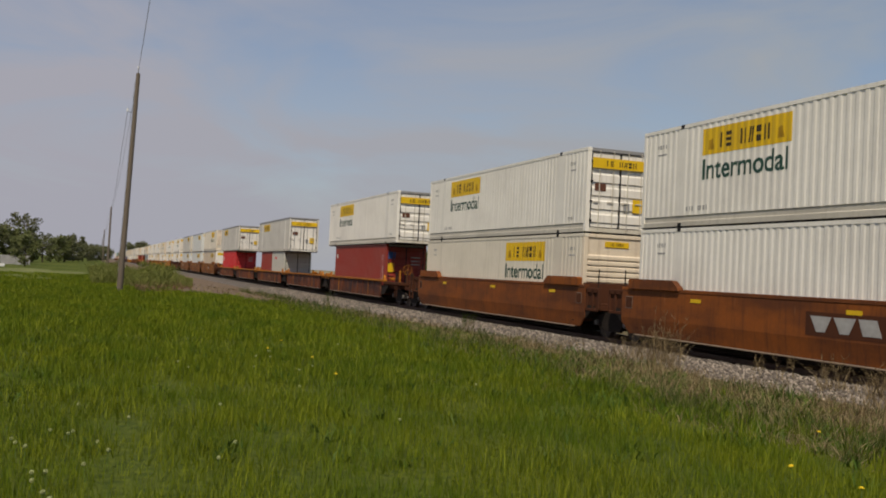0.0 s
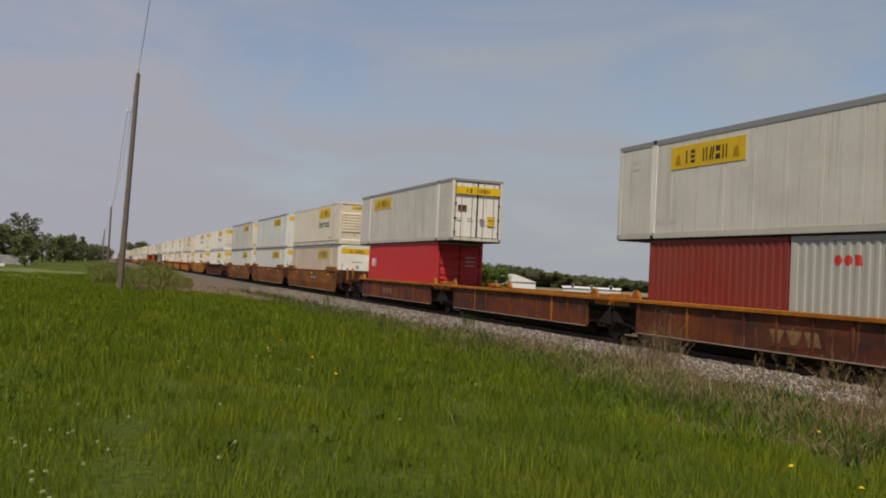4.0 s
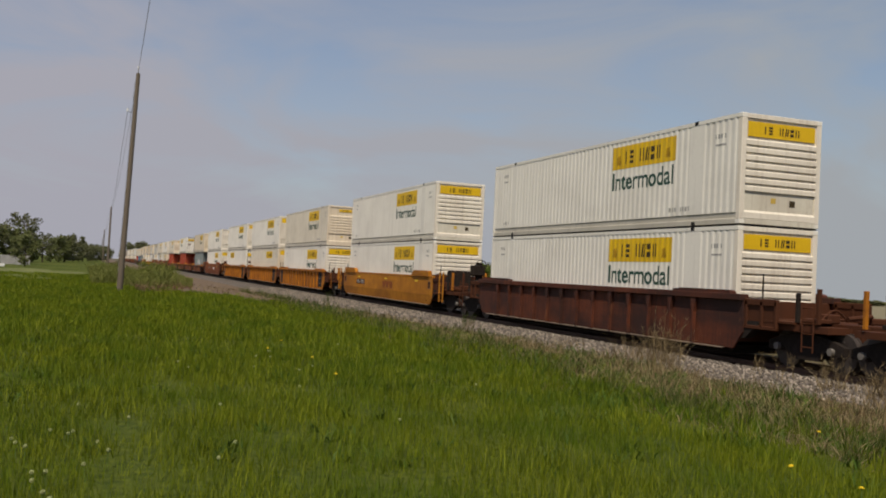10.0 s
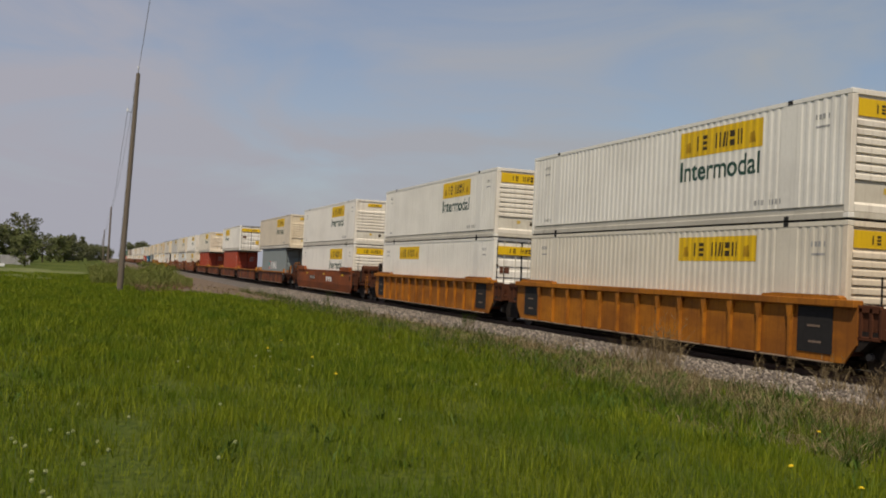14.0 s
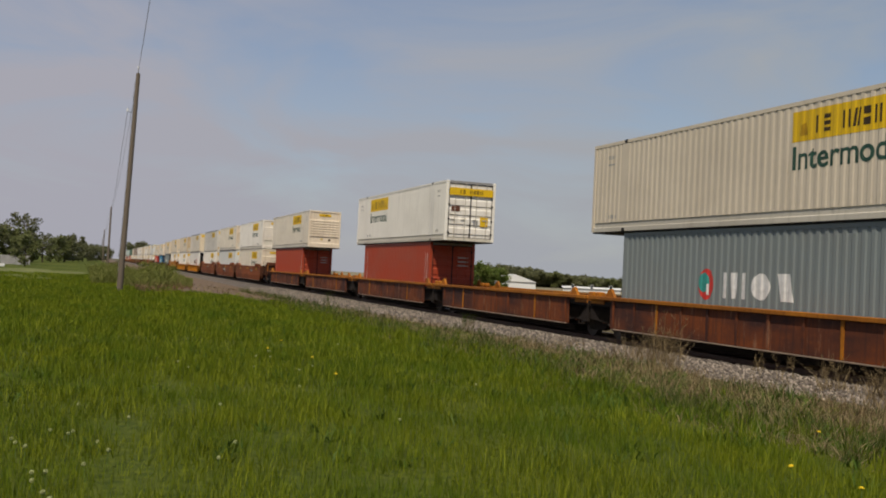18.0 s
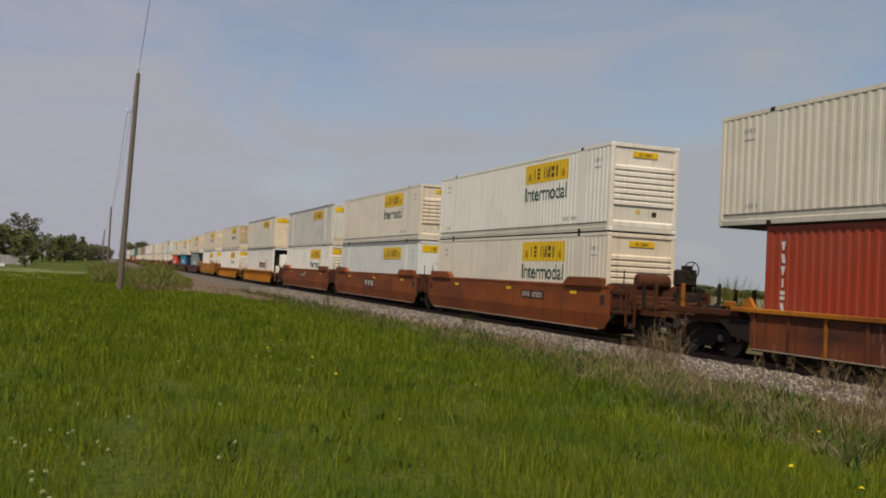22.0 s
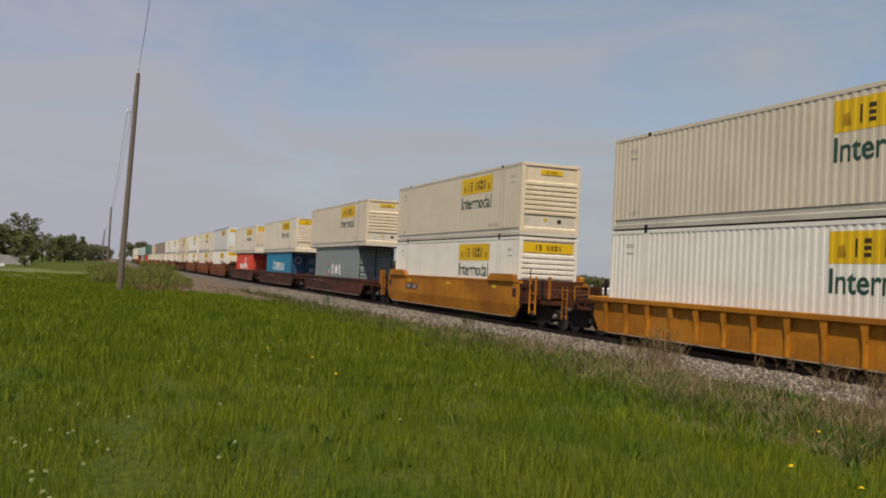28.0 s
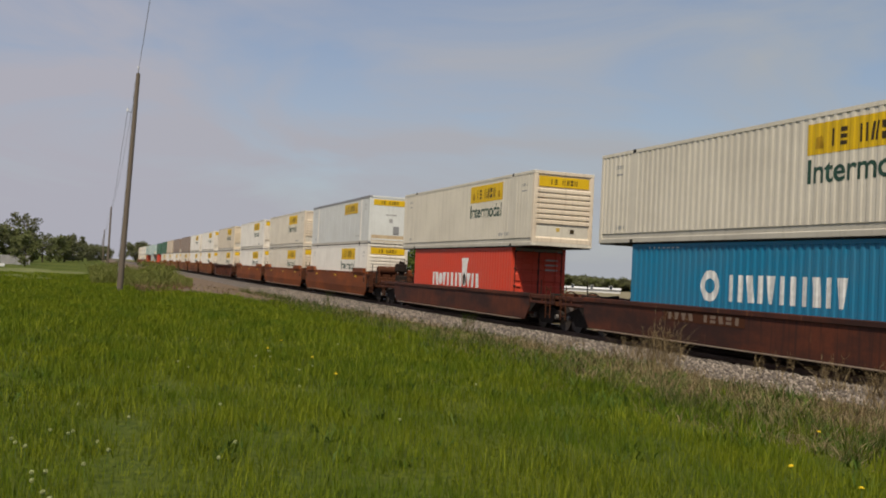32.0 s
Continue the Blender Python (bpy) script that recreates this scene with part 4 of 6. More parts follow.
def bottom_rail(kind, L, W, rail_h, sgn):
    s = Shape()
    if kind == "C":
        o = W / 2
        prof = [(sgn * o, 0.0), (sgn * o, 0.13), (sgn * (o - 0.03), 0.15), (sgn * (o - 0.03), 0.27), (sgn * (o - 0.012), 0.30), (sgn * (o - 0.07), 0.30), (sgn * (o - 0.07), 0.0)]
        return s.prism(prof, -L / 2 + 0.14, L / 2 - 0.14)
    a, b = sorted((sgn * W / 2, sgn * (W / 2 - 0.07)))
    return s.box(a, b, -L / 2 + 0.14, L / 2 - 0.14, 0.0, rail_h)


def underframe(L, W):
    s = Shape().box(-W / 2 + 0.08, W / 2 - 0.08, -L / 2 + 0.1, L / 2 - 0.1, 0.10, 0.14)
    # dark slab that stands in for the shadow line between stacked containers
    s.box(-W / 2 + 0.03, W / 2 - 0.03, -L / 2 + 0.05, L / 2 - 0.05, -0.044, -0.002)
    n = int(L / 0.6)
    for i in range(n):
        y = -L / 2 + 0.3 + i * (L - 0.6) / (n - 1)
        s.box(-W / 2 + 0.08, W / 2 - 0.08, y - 0.03, y + 0.03, 0.02, 0.10)
    return s


# ---- well cars ----
WHEELS = {-1: [], 1: []}
WHEEL_R = 0.46


def bogie(parent, y):
    """A two-axle truck: side frames, bolster, springs and rolling wheelsets."""
    b = part("bogie", cached("bolster", lambda: Shape().block(-1.05, 1.05, -0.2, 0.2, 0.40, 0.70, 0.03).rod((0, 0, 0.6), (0, 0, 0.95), 0.3, sides=14), "under"), parent, (0, y, 0))
    for sx in (-1, 1):
        prof = [(-1.25, 0.42), (-1.25, 0.62), (-0.95, 0.72), (-0.35, 0.86), (0.35, 0.86), (0.95, 0.72), (1.25, 0.62), (1.25, 0.42), (1.0, 0.40), (0.72, 0.50), (0.45, 0.24), (-0.45, 0.24), (-0.72, 0.50), (-1.0, 0.40)]
        part("side_frame", cached("side_frame", lambda: Shape().prism(prof, -0.07, 0.07, "x"), "under"), b, (sx * 1.06, 0, 0))
        part("spring_nest", cached("spring_nest", lambda: spring_nest(), "under"), b, (sx * 1.06, 0, 0))
        for sy in (-1, 1):
            part("bearing_cap", cached("bearing_cap", lambda: Shape().rod((-0.09, 0, 0), (0.09, 0, 0), 0.085, sides=12), "bearing"), b, (sx * 1.13, sy * 0.889, 0.50))
    part("brake_rigging", cached("brake_rigging", lambda: Shape().block(-0.92, 0.92, -0.62, -0.46, 0.30, 0.62, 0.03).block(-0.92, 0.92, 0.46, 0.62, 0.30, 0.62, 0.03).block(-0.55, 0.55, -1.3, 1.3, 0.62, 0.80, 0.04).rod((-0.5, -0.9, 0.36), (0.5, 0.9, 0.36), 0.05), "under"), b)
    for sy in (-1, 1):
        w = part("wheelset", cached("wheelset", wheelset, "wheel"), b, (0, sy * 0.889, WHEEL_R))
        WHEELS[sy].append(w)
    return b


def spring_nest():
    s = Shape()
    for dy in (-0.16, 0.0, 0.16):
        s.rod((0, dy, 0.26), (0, dy, 0.52), 0.065, sides=8)
    return s


def wheelset():
    s = Shape().rod((-1.12, 0, 0), (1.12, 0, 0), 0.075, sides=10)
    for sx in (-1, 1):
        c = sx * 0.755
        s.rod((c - 0.065, 0, 0), (c + 0.065, 0, 0), WHEEL_R, sides=32)
        s.rod((c - sx * 0.09, 0, 0), (c - sx * 0.065, 0, 0), WHEEL_R + 0.03, sides=32)
        s.rod((c + sx * 0.05, 0, 0), (c + sx * 0.10, 0, 0), 0.15, sides=12)
        for k in range(6):
            t = k * math.pi / 3
            s.rod((c + sx * 0.06, 0.24 * math.cos(t), 0.24 * math.sin(t)), (c + sx * 0.075, 0.24 * math.cos(t), 0.24 * math.sin(t)), 0.05, sides=6)
    return s


CAR = {  # style: top of side, bottom of side, raised ends, half width
    "S": (1.73, 0.30, 1.98, 1.50), "R": (1.71, 0.30, 1.80, 1.50), "L": (1.36, 0.25, 1.52, 1.50),
    "F": (1.37, 0.36, 1.37, 1.50), "M": (1.30, 0.28, 1.58, 1.50)}
CAR_WORDS = {"car_brown": "brown-orange", "car_red": "red-brown", "car_orange": "orange", "car_yellow": "yellow-orange", "car_tan": "tan-orange", "car_maroon": "dark maroon", "car_rust": "rusty orange"}


def side_plate(style, Lw, sgn):
    top, bot, rise, hw = CAR[style]
    a, b = sorted((sgn * hw, sgn * (hw - 0.05)))
    h = Lw / 2
    s = Shape()
    if style == "S":
        # the lower third is folded inwards, a slope added so that it shades darker
        fold = 0.80
        s.prism([(-h, fold), (h, fold), (h, top), (-h, top)], a, b, "x")
        k = len(s.v)
        s.prism([(-h, 0.66), (-h + 0.4, bot + 0.02), (h - 0.4, bot + 0.02), (h, 0.66), (h, fold), (-h, fold)], a, b, "x")
        s.v[k:] = [(x - sgn * 0.07 * (fold - z) / (fold - bot), y, z) for x, y, z in s.v[k:]]
        return s
    elif style == "F":
        prof = [(-h + 0.7, bot + 0.02), (h - 0.7, bot + 0.02), (h - 0.7, top - 0.11), (-h + 0.7, top - 0.11)]
    else:
        prof = [(-h, 0.75), (-h + 0.35, bot + 0.02), (h - 0.35, bot + 0.02), (h, 0.75), (h, top - 0.1), (-h, top - 0.1)]
    return s.prism(prof, a, b, "x")


def top_chord(style, Lw, sgn):
    top, bot, rise, hw = CAR[style]
    h = Lw / 2
    o = hw + {"S": 0.012, "R": 0.12, "L": 0.12, "F": 0.085}.get(style, 0.04)
    d = {"S": 0.10, "R": 0.16, "L": 0.14, "F": 0.11, "M": 0.14}[style]
    a, b = sorted((sgn * o, sgn * (hw - 0.16)))
    s = Shape().block(a, b, -h, h, top - d, top, 0.012)
    return s


def raised_end(style, sgn, sy):
    """The taller stretch of the side near each end of the well: an overhanging box with steep ends."""
    top, bot, rise, hw = CAR[style]
    a, b = sorted((sgn * (hw + 0.075), sgn * (hw - 0.12)))
    low = top - 0.04
    prof = [(-sy * 0.45, low), (-sy * 3.05, low), (-sy * 3.0, low + 0.10), (-sy * 2.75, rise - 0.02), (-sy * 2.65, rise), (-sy * 0.55, rise), (-sy * 0.45, rise - 0.05)]
    if sy < 0:
        prof = prof[::-1]
    return Shape().prism(prof, a, b, "x")


def end_fascia(style, gap, sy, sx):
    """The side's framed run-out over the truck: a top bar, uprights and a set-back plate."""
    top, bot, rise, hw = CAR[style]
    n = max(0.35, min(1.2, gap - 0.35)) if style != "M" else max(0.5, gap - 0.22)
    z0, z1 = (0.86, top - 0.10) if style != "M" else (0.94, top - 0.02)
    a, b = sorted((sx * (hw - 0.02), sx * (hw - 0.12)))
    c, d = sorted((sx * (hw - 0.07), sx * (hw - 0.10)))
    s = Shape()
    s.block(a, b, *sorted((-sy * 0.02, sy * n)), z1 - 0.16, z1, 0.012)
    s.block(a, b, *sorted((-sy * 0.02, sy * n)), z0, z0 + 0.09, 0.012)
    for u in (0.02, 0.5, 0.93):
        s.block(a, b, *sorted((sy * n * u, sy * (n * u + 0.09))), z0 + 0.05, z1 - 0.05, 0.01)
    return s.box(c, d, *sorted((0.0, sy * n)), z0 + 0.03, z1 - 0.03)


def post(h, r=0.045):
    return Shape().block(-r, r, -r, r, 0, h, 0.008)


def side_ladder(z0, z1):
    """Two broad uprights with rungs that stand above the deck."""
    s = Shape()
    for y in (-0.24, 0.24):
        s.block(-0.03, 0.03, y - 0.035, y + 0.035, z0, z1, 0.008)
    z = z0 + 0.10
    while z < min(z1 - 0.2, 1.3):
        s.rod((0, -0.24, z), (0, 0.24, z), 0.018, sides=6)
        z += 0.34
    return s


def deck_clutter():
    """Brackets, a hose and a grated step on an end deck."""
    s = Shape().block(-1.25, -0.8, -0.35, 0.15, 0.0, 0.10, 0.015).block(-0.75, -0.4, -0.2, 0.3, 0.0, 0.22, 0.03).block(0.35, 0.9, -0.3, 0.1, 0.0, 0.16, 0.03)
    s.rod((-1.0, 0.3, 0.05), (0.9, 0.35, 0.10), 0.035, sides=7).rod((-0.3, -0.3, 0.12), (0.4, -0.32, 0.20), 0.06, sides=8)
    pts = [Vector((-0.9 + 0.1 * k, -0.1, 0.05 + 0.26 * math.sin(math.pi * k / 8))) for k in range(9)]
    for p, q in zip(pts, pts[1:]):
        s.rod(p, q, 0.025, sides=6)
    return s


def stake(style, sgn):
    top, bot, rise, hw = CAR[style]
    a, b = sorted((sgn * (hw + 0.002), sgn * (hw + (0.10 if style in "RL" else 0.03))))
    wide = 0.13 if style in "RL" else 0.05
    prof = [(-0.035, bot + 0.03), (0.035, bot + 0.03), (0.035, top - 0.55), (wide, top - 0.13), (-wide, top - 0.13), (-0.035, top - 0.55)]
    if style == "F":
        prof = [(-0.035, bot + 0.03), (0.035, bot + 0.03), (0.05, top - 0.11), (-0.05, top - 0.11)]
    s = Shape().prism(prof, a, b, "x")
    return s


def handrail(h, w):
    s = Shape().rod((0, -w / 2, 0), (0, -w / 2, h), 0.016, sides=6).rod((0, w / 2, 0), (0, w / 2, h), 0.016, sides=6)
    return s.rod((0, -w / 2, h), (0, w / 2, h), 0.016, sides=6)


def brake_wheel():
    s = Shape()
    n = 14
    for i in range(n):
        a, b = 2 * math.pi * i / n, 2 * math.pi * (i + 1) / n
        s.rod((0.27 * math.cos(a), 0, 0.27 * math.sin(a)), (0.27 * math.cos(b), 0, 0.27 * math.sin(b)), 0.018, sides=5)
    for i in range(5):
        a = 2 * math.pi * i / 5
        s.rod((0, 0.03, 0), (0.27 * math.cos(a), 0, 0.27 * math.sin(a)), 0.012, sides=5)
    return s.rod((0, -0.04, 0), (0, 0.12, 0), 0.04, sides=8)


def ladder(h):
    s = Shape().rod((0, -0.18, 0), (0, -0.18, h), 0.018, sides=5).rod((0, 0.18, 0), (0, 0.18, h), 0.018, sides=5)
    z = 0.12
    while z < h:
        s.rod((0, -0.18, z), (0, 0.18, z), 0.014, sides=5)
        z += 0.3
    return s


def well_car(style, colour, Lw, front_gap, rear_gap, front_end, rear_end, logo=None, number=None, far=False, gear=("", "")):
    """One platform of a well car, origin at rail height under its middle. front is the end towards the camera.
    *_gap: metres from the side's end to the next joint; *_end: 'art' shares a truck there, 'own' ends the car, 'none' leaves the truck to the neighbour.
    gear: what stands on the front and the rear deck ('tank', 'box', 'wheel', 'red' or nothing)."""
    top, bot, rise, hw = CAR[style]
    words = {"S": "smooth-sided steel well car", "R": "ribbed-sided steel well car", "L": "low staked steel well car", "F": "shallow steel well car", "M": "low steel well car"}[style]
    car = thing("well_car", f"{CAR_WORDS[colour]} {words} with grimy trucks", "well car", "cars of the train")
    chord_col = "car_orange" if style == "F" else colour
    for sgn in (-1, 1):
        part("side_plate", cached(("side_plate", style, round(Lw, 2), sgn), lambda: side_plate(style, Lw, sgn), colour), car)
        part("top_chord", cached(("top_chord", style, round(Lw, 2), sgn), lambda: top_chord(style, Lw, sgn), chord_col), car)
        a, b = sorted((sgn * (hw - 0.16), sgn * (hw - 0.01))) if style == "S" else sorted((sgn * (hw - 0.10), sgn * (hw + 0.035)))
        fl = Lw / 2 - (0.75 if style == "S" else 0.8)
        part("bottom_flange", cached(("flange", style, round(Lw, 2), sgn), lambda: Shape().block(a, b, -fl, fl, bot - 0.014, bot + 0.012, 0.004), "flange"), car, label="thin pale bottom flange")
        if style in "SR":
            for sy in (-1, 1):
                part("raised_end", cached(("raised_end", style, sgn, sy), lambda: raised_end(style, sgn, sy), colour), car, (0, sy * Lw / 2, 0))
        if style in "RLF":
            n = {"R": 15, "L": 14, "F": 11}[style]
            for i in range(n):
                y = -Lw / 2 + 0.9 + i * (Lw - 1.8) / (n - 1)
                if style == "R" and i in (0, n - 1):
                    continue
                part("stake", cached(("stake", style, sgn), lambda: stake(style, sgn), chord_col if style == "F" and i in (2, n - 3) else colour), car, (0, y, 0))
    part("well_floor", cached(("well_floor", round(Lw, 2), style == "M"), lambda: well_floor(Lw, {"F": 0.57, "M": 0.47}.get(style, 0.58)), "under"), car)
    for sy, gap, kind in ((-1, front_gap, front_end), (1, rear_gap, rear_end)):
        ye = sy * Lw / 2
        part("bulkhead", cached(("bulkhead", style, sy), lambda: Shape().block(-hw + 0.05, hw - 0.05, -0.05, 0.05, 0.5, top + (0.06 if style == "S" else -0.15), 0.01), "grime"), car, (0, ye - sy * 0.2, 0))
        deck = min(1.12, top - 0.15)
        part("end_platform", cached(("platform", style, round(gap, 2), sy), lambda: end_platform(style, gap, sy, deck), "car_orange" if style == "F" and kind != "own" else "grime"), car, (0, ye, 0))
        for sx in (-1, 1) if not far else (-1,):
            part("end_bracket", cached(("bracket", style, sy, sx), lambda: end_bracket(style, sy, sx), "under"), car, (0, ye, 0))
        if style != "F" and not far:
            for sx in (-1, 1):
                part("end_fascia", cached(("fascia", style, round(gap, 2), sy, sx), lambda: end_fascia(style, gap, sy, sx), colour if style == "M" else "grime"), car, (0, ye, 0))
        if style == "F" and kind != "own":
            for sx in (-1, 1):
                a3, b3 = sorted((sx * (hw - 0.10), sx * (hw - 0.04)))
                y3 = sorted((-sy * 0.72, sy * (gap - 0.06)))
                part("truck_housing", cached(("housing", round(gap, 2), sx, sy), lambda: Shape().prism([(y3[0], 0.50), (y3[1], 0.62), (y3[1], top - 0.17), (y3[0], top - 0.17)], a3, b3, "x"), "under"), car, (0, ye, 0), "black grimy plate")
                a4, b4 = sorted((sx * (hw + 0.082), sx * (hw - 0.16)))
                y4 = sorted((0.0, sy * (gap - 0.10)))
                part("chord_extension", cached(("chord_ext", round(gap, 2), sx, sy), lambda: Shape().block(a4, b4, y4[0], y4[1], top - 0.11, top - 0.002, 0.012), "car_orange"), car, (0, ye, 0))
        if kind == "art":
            bogie(car, sy * (Lw / 2 + gap))
        elif kind == "own":
            bogie(car, sy * (Lw / 2 + max(0.2, gap - 1.35)))
            part("coupler", cached(("coupler", sy), lambda: Shape().block(-0.10, 0.10, -0.55, 0.55, 0.72, 0.98, 0.03).block(-0.2, 0.2, sy * 0.35 - 0.2, sy * 0.35 + 0.2, 0.70, 1.0, 0.05), "under"), car, (0, sy * (Lw / 2 + gap - 0.4), 0))
            if style == "L":
                for sx in (-1, 1):
                    part("handrail", cached("handrail", lambda: handrail(0.5, 1.0), colour), car, (sx * (hw - 0.25), sy * (Lw / 2 + gap * 0.45), deck + 0.02))
            elif not far and style != "M":
                for px, u, ph, pc in ((-hw + 0.16, 0.78, 0.82, "car_orange" if style == "F" or colour in ("car_yellow", "car_tan") else "grime"), (-hw + 0.2, 0.55, 0.70, "under"), (hw - 0.2, 0.60, 0.85, "under"), (hw - 0.2, 0.86, 0.72, "grime")):
                    part("deck_post", cached(("deck_post", ph), lambda: post(ph), pc), car, (px, ye + sy * gap * u, deck - 0.02))
            if not far:
                part("deck_fittings", cached("deck_fittings", deck_clutter, "grime" if sy < 0 else "under"), car, (0, ye + sy * gap * 0.62, deck))
            if style == "L":
                part("deck_box", cached("deck_box", lambda: Shape().block(-0.3, 0.3, -0.25, 0.25, 0, 0.34, 0.04).block(-1.2, -0.5, -0.15, 0.15, 0, 0.24, 0.03), colour), car, (0.2, ye + sy * gap * 0.4, deck))
            if style == "S":
                part("ladder", cached("side_ladder", lambda: side_ladder(0.50, 1.92 if colour == "car_yellow" else 1.75), colour if colour == "car_yellow" else "grime"), car, (-hw + 0.03, sy * (Lw / 2 + gap * 0.40), 0.0))
            else:
                part("ladder", cached("ladder", lambda: ladder(1.15), colour if colour in ("car_yellow", "car_orange") else "grime"), car, (-hw + 0.02, sy * (Lw / 2 + gap * 0.72), 0.45))
            if style == "M":
                part("brake_disc", cached("brake_disc", lambda: Shape().rod((0, 0, 0), (0, 0, 0.07), 0.42, sides=20).rod((0, 0, -0.12), (0, 0, 0), 0.1, sides=8), "under"), car, (-0.6, ye + sy * gap * 0.4, deck + 0.13))
            kit = gear[0 if sy < 0 else 1]
            if kit in ("tank", "box", "wheel"):
                part("brake_stand", cached("brake_stand", lambda: Shape().block(-0.14, 0.14, -0.12, 0.12, 0, 1.35, 0.02).block(-0.40, 0.24, -0.24, 0.18, 0.70, 1.22, 0.06).block(-0.30, 0.3, -0.2, 0.3, 0.0, 0.5, 0.05).rod((-0.3, 0, 0), (-0.3, 0, 0.9), 0.03, sides=6).rod((0.25, -0.1, 0), (0.25, -0.1, 1.1), 0.025, sides=6), "under"), car, (0.3, ye + sy * gap * 0.5, deck))
                part("brake_wheel", cached("brake_wheel", brake_wheel, "under"), car, (0.3, ye + sy * (gap * 0.5 + 0.24), deck + 1.2))
            if kit == "tank":
                part("air_reservoir", cached("air_reservoir", lambda: Shape().rod((-0.6, 0, 0), (0.45, 0, 0), 0.25, sides=16).rod((-0.66, 0, 0), (-0.6, 0, 0), 0.17, 0.25, 16).rod((0.45, 0, 0), (0.51, 0, 0), 0.25, 0.17, 16).box(-0.4, -0.32, -0.06, 0.06, -0.8, -0.2).box(0.2, 0.28, -0.06, 0.06, -0.8, -0.2), "grime"), car, (-0.35, ye + sy * gap * 0.25, deck + 0.78))
            if kit == "box":
                part("valve_box", cached("valve_box", lambda: Shape().block(-0.5, 0.5, -0.32, 0.32, 0.0, 0.92, 0.05).block(-0.62, -0.48, -0.2, 0.2, 0.3, 0.6, 0.03), "under"), car, (-0.4, ye + sy * gap * 0.24, deck))
            if kit == "red":
                part("brake_wheel", cached("brake_wheel", brake_wheel, "car_orange"), car, (-0.5, ye + sy * gap * 0.35, deck + 0.85))
                part("wheel_post", cached(("deck_post", 0.9), lambda: post(0.9), "grime"), car, (-0.5, ye + sy * gap * 0.33, deck - 0.02))
            if style in "SF" and not far:
                part("air_pipe", cached("air_pipe", lambda: Shape().rod((0, 0.3, 0.1), (0, -0.9, 0.1), 0.025, sides=6).rod((0, -0.9, 0.1), (0, -0.9, -0.5), 0.025, sides=6), "under"), car, (-hw + 0.4, ye + sy * 0.3, deck))
        if style == "F":
            for sx in (-1, 1):
                part("corner_guide", cached(("guide", sx), lambda: Shape().prism([(-0.25, 0.0), (0.25, 0.0), (0.12, 0.22), (-0.05, 0.26)], -0.05, 0.05, "x"), "car_orange"), car, (sx * (hw - 0.12), ye - sy * 0.5, top))
                part("corner_guide", cached(("guide_low", sx), lambda: Shape().block(-0.12, 0.12, -0.16, 0.16, 0, 0.16, 0.03), "car_orange"), car, (sx * (hw - 0.3), ye + sy * 0.5, top - 0.03))
        else:
            part("grab_post", cached("grab_post", lambda: Shape().rod((0, 0, 0), (0, 0, 0.62), 0.022, sides=6), "under"), car, (-hw + 0.3, ye + sy * 0.35, top - 0.1))
    # marks on the side that faces the camera
    if logo:
        lm, plate, y, z, w, h = logo
        lp = part("logo_plate", cached(("logo_plate", w, h), lambda: Shape().box(-0.002, 0.002, -w / 2, w / 2, 0, h), plate), car, (-hw - 0.003, y, z))
        st = w * 0.9 / 3
        for i, k in enumerate((2, 2, 1)):
            part("logo_mark", cached(("logo_mark", k, w), lambda: letter_form(k, st * 0.92, h * 0.66, st * 0.36), lm), lp, (-0.003, st * (1 - i), h * 0.17))
    if number:
        y, z = number
        nw = 3.6 if style == "M" else 1.9
        np_ = part("number_plate_panel", cached(("number_panel", nw), lambda: Shape().box(-0.003, 0.002, -nw / 2, nw / 2, 0, 0.30), "grime"), car, (-hw - 0.003, y, z))
        ink = "faintink" if style == "M" else "paleink"
        step = nw * 0.92 / 10
        for i, k in enumerate((3, 2, 2, 1, None, 3, 0, 1, 0, 3)):
            if k is not None:
                part("number_bar", cached(("number_bar", k, nw), lambda: letter_form(k, step * 0.66, 0.2, step * 0.28), ink), np_, (-0.004, step * (4.5 - i), 0.05))
    if style == "R" and colour == "car_orange":
        for sy in (-1, 1):
            dp = part("data_panel", cached("data_panel", lambda: Shape().box(-0.012, 0.002, -0.55, 0.55, 0, 1.05), "dark"), car, (-hw - 0.006, sy * (Lw / 2 - 1.25), 0.48))
            part("data_line", cached("panel_lines", lambda: Shape().box(-0.004, 0.002, -0.22, 0.18, 0.0, 0.05), "faintink"), dp, (-0.014, 0, 0.22))
            part("data_line", cached("panel_lines", lambda: Shape().box(-0.004, 0.002, -0.22, 0.18, 0.0, 0.05), "faintink"), dp, (-0.014, 0.05, 0.58))
    if style == "S":
        for sy in (-1, 1) if not far else ():
            fr = part("data_panel", cached("framed_panel", lambda: Shape().box(-0.004, 0.002, -0.19, 0.19, 0.03, 0.40), "faintink"), car, (-hw - 0.003, sy * (Lw / 2 - 0.42), 1.05))
            part("panel_face", cached("panel_face", lambda: Shape().box(-0.004, 0.002, -0.165, 0.165, 0.055, 0.375), "grime"), fr, (-0.006, 0, 0))
        for q in (-0.36, -0.05, 0.28):
            part("reflector", cached("reflector", lambda: Shape().box(-0.006, 0.002, -0.23, 0.23, 0, 0.10), "yellow"), car, (-hw - 0.003, q * Lw, top - 0.34))
    return car


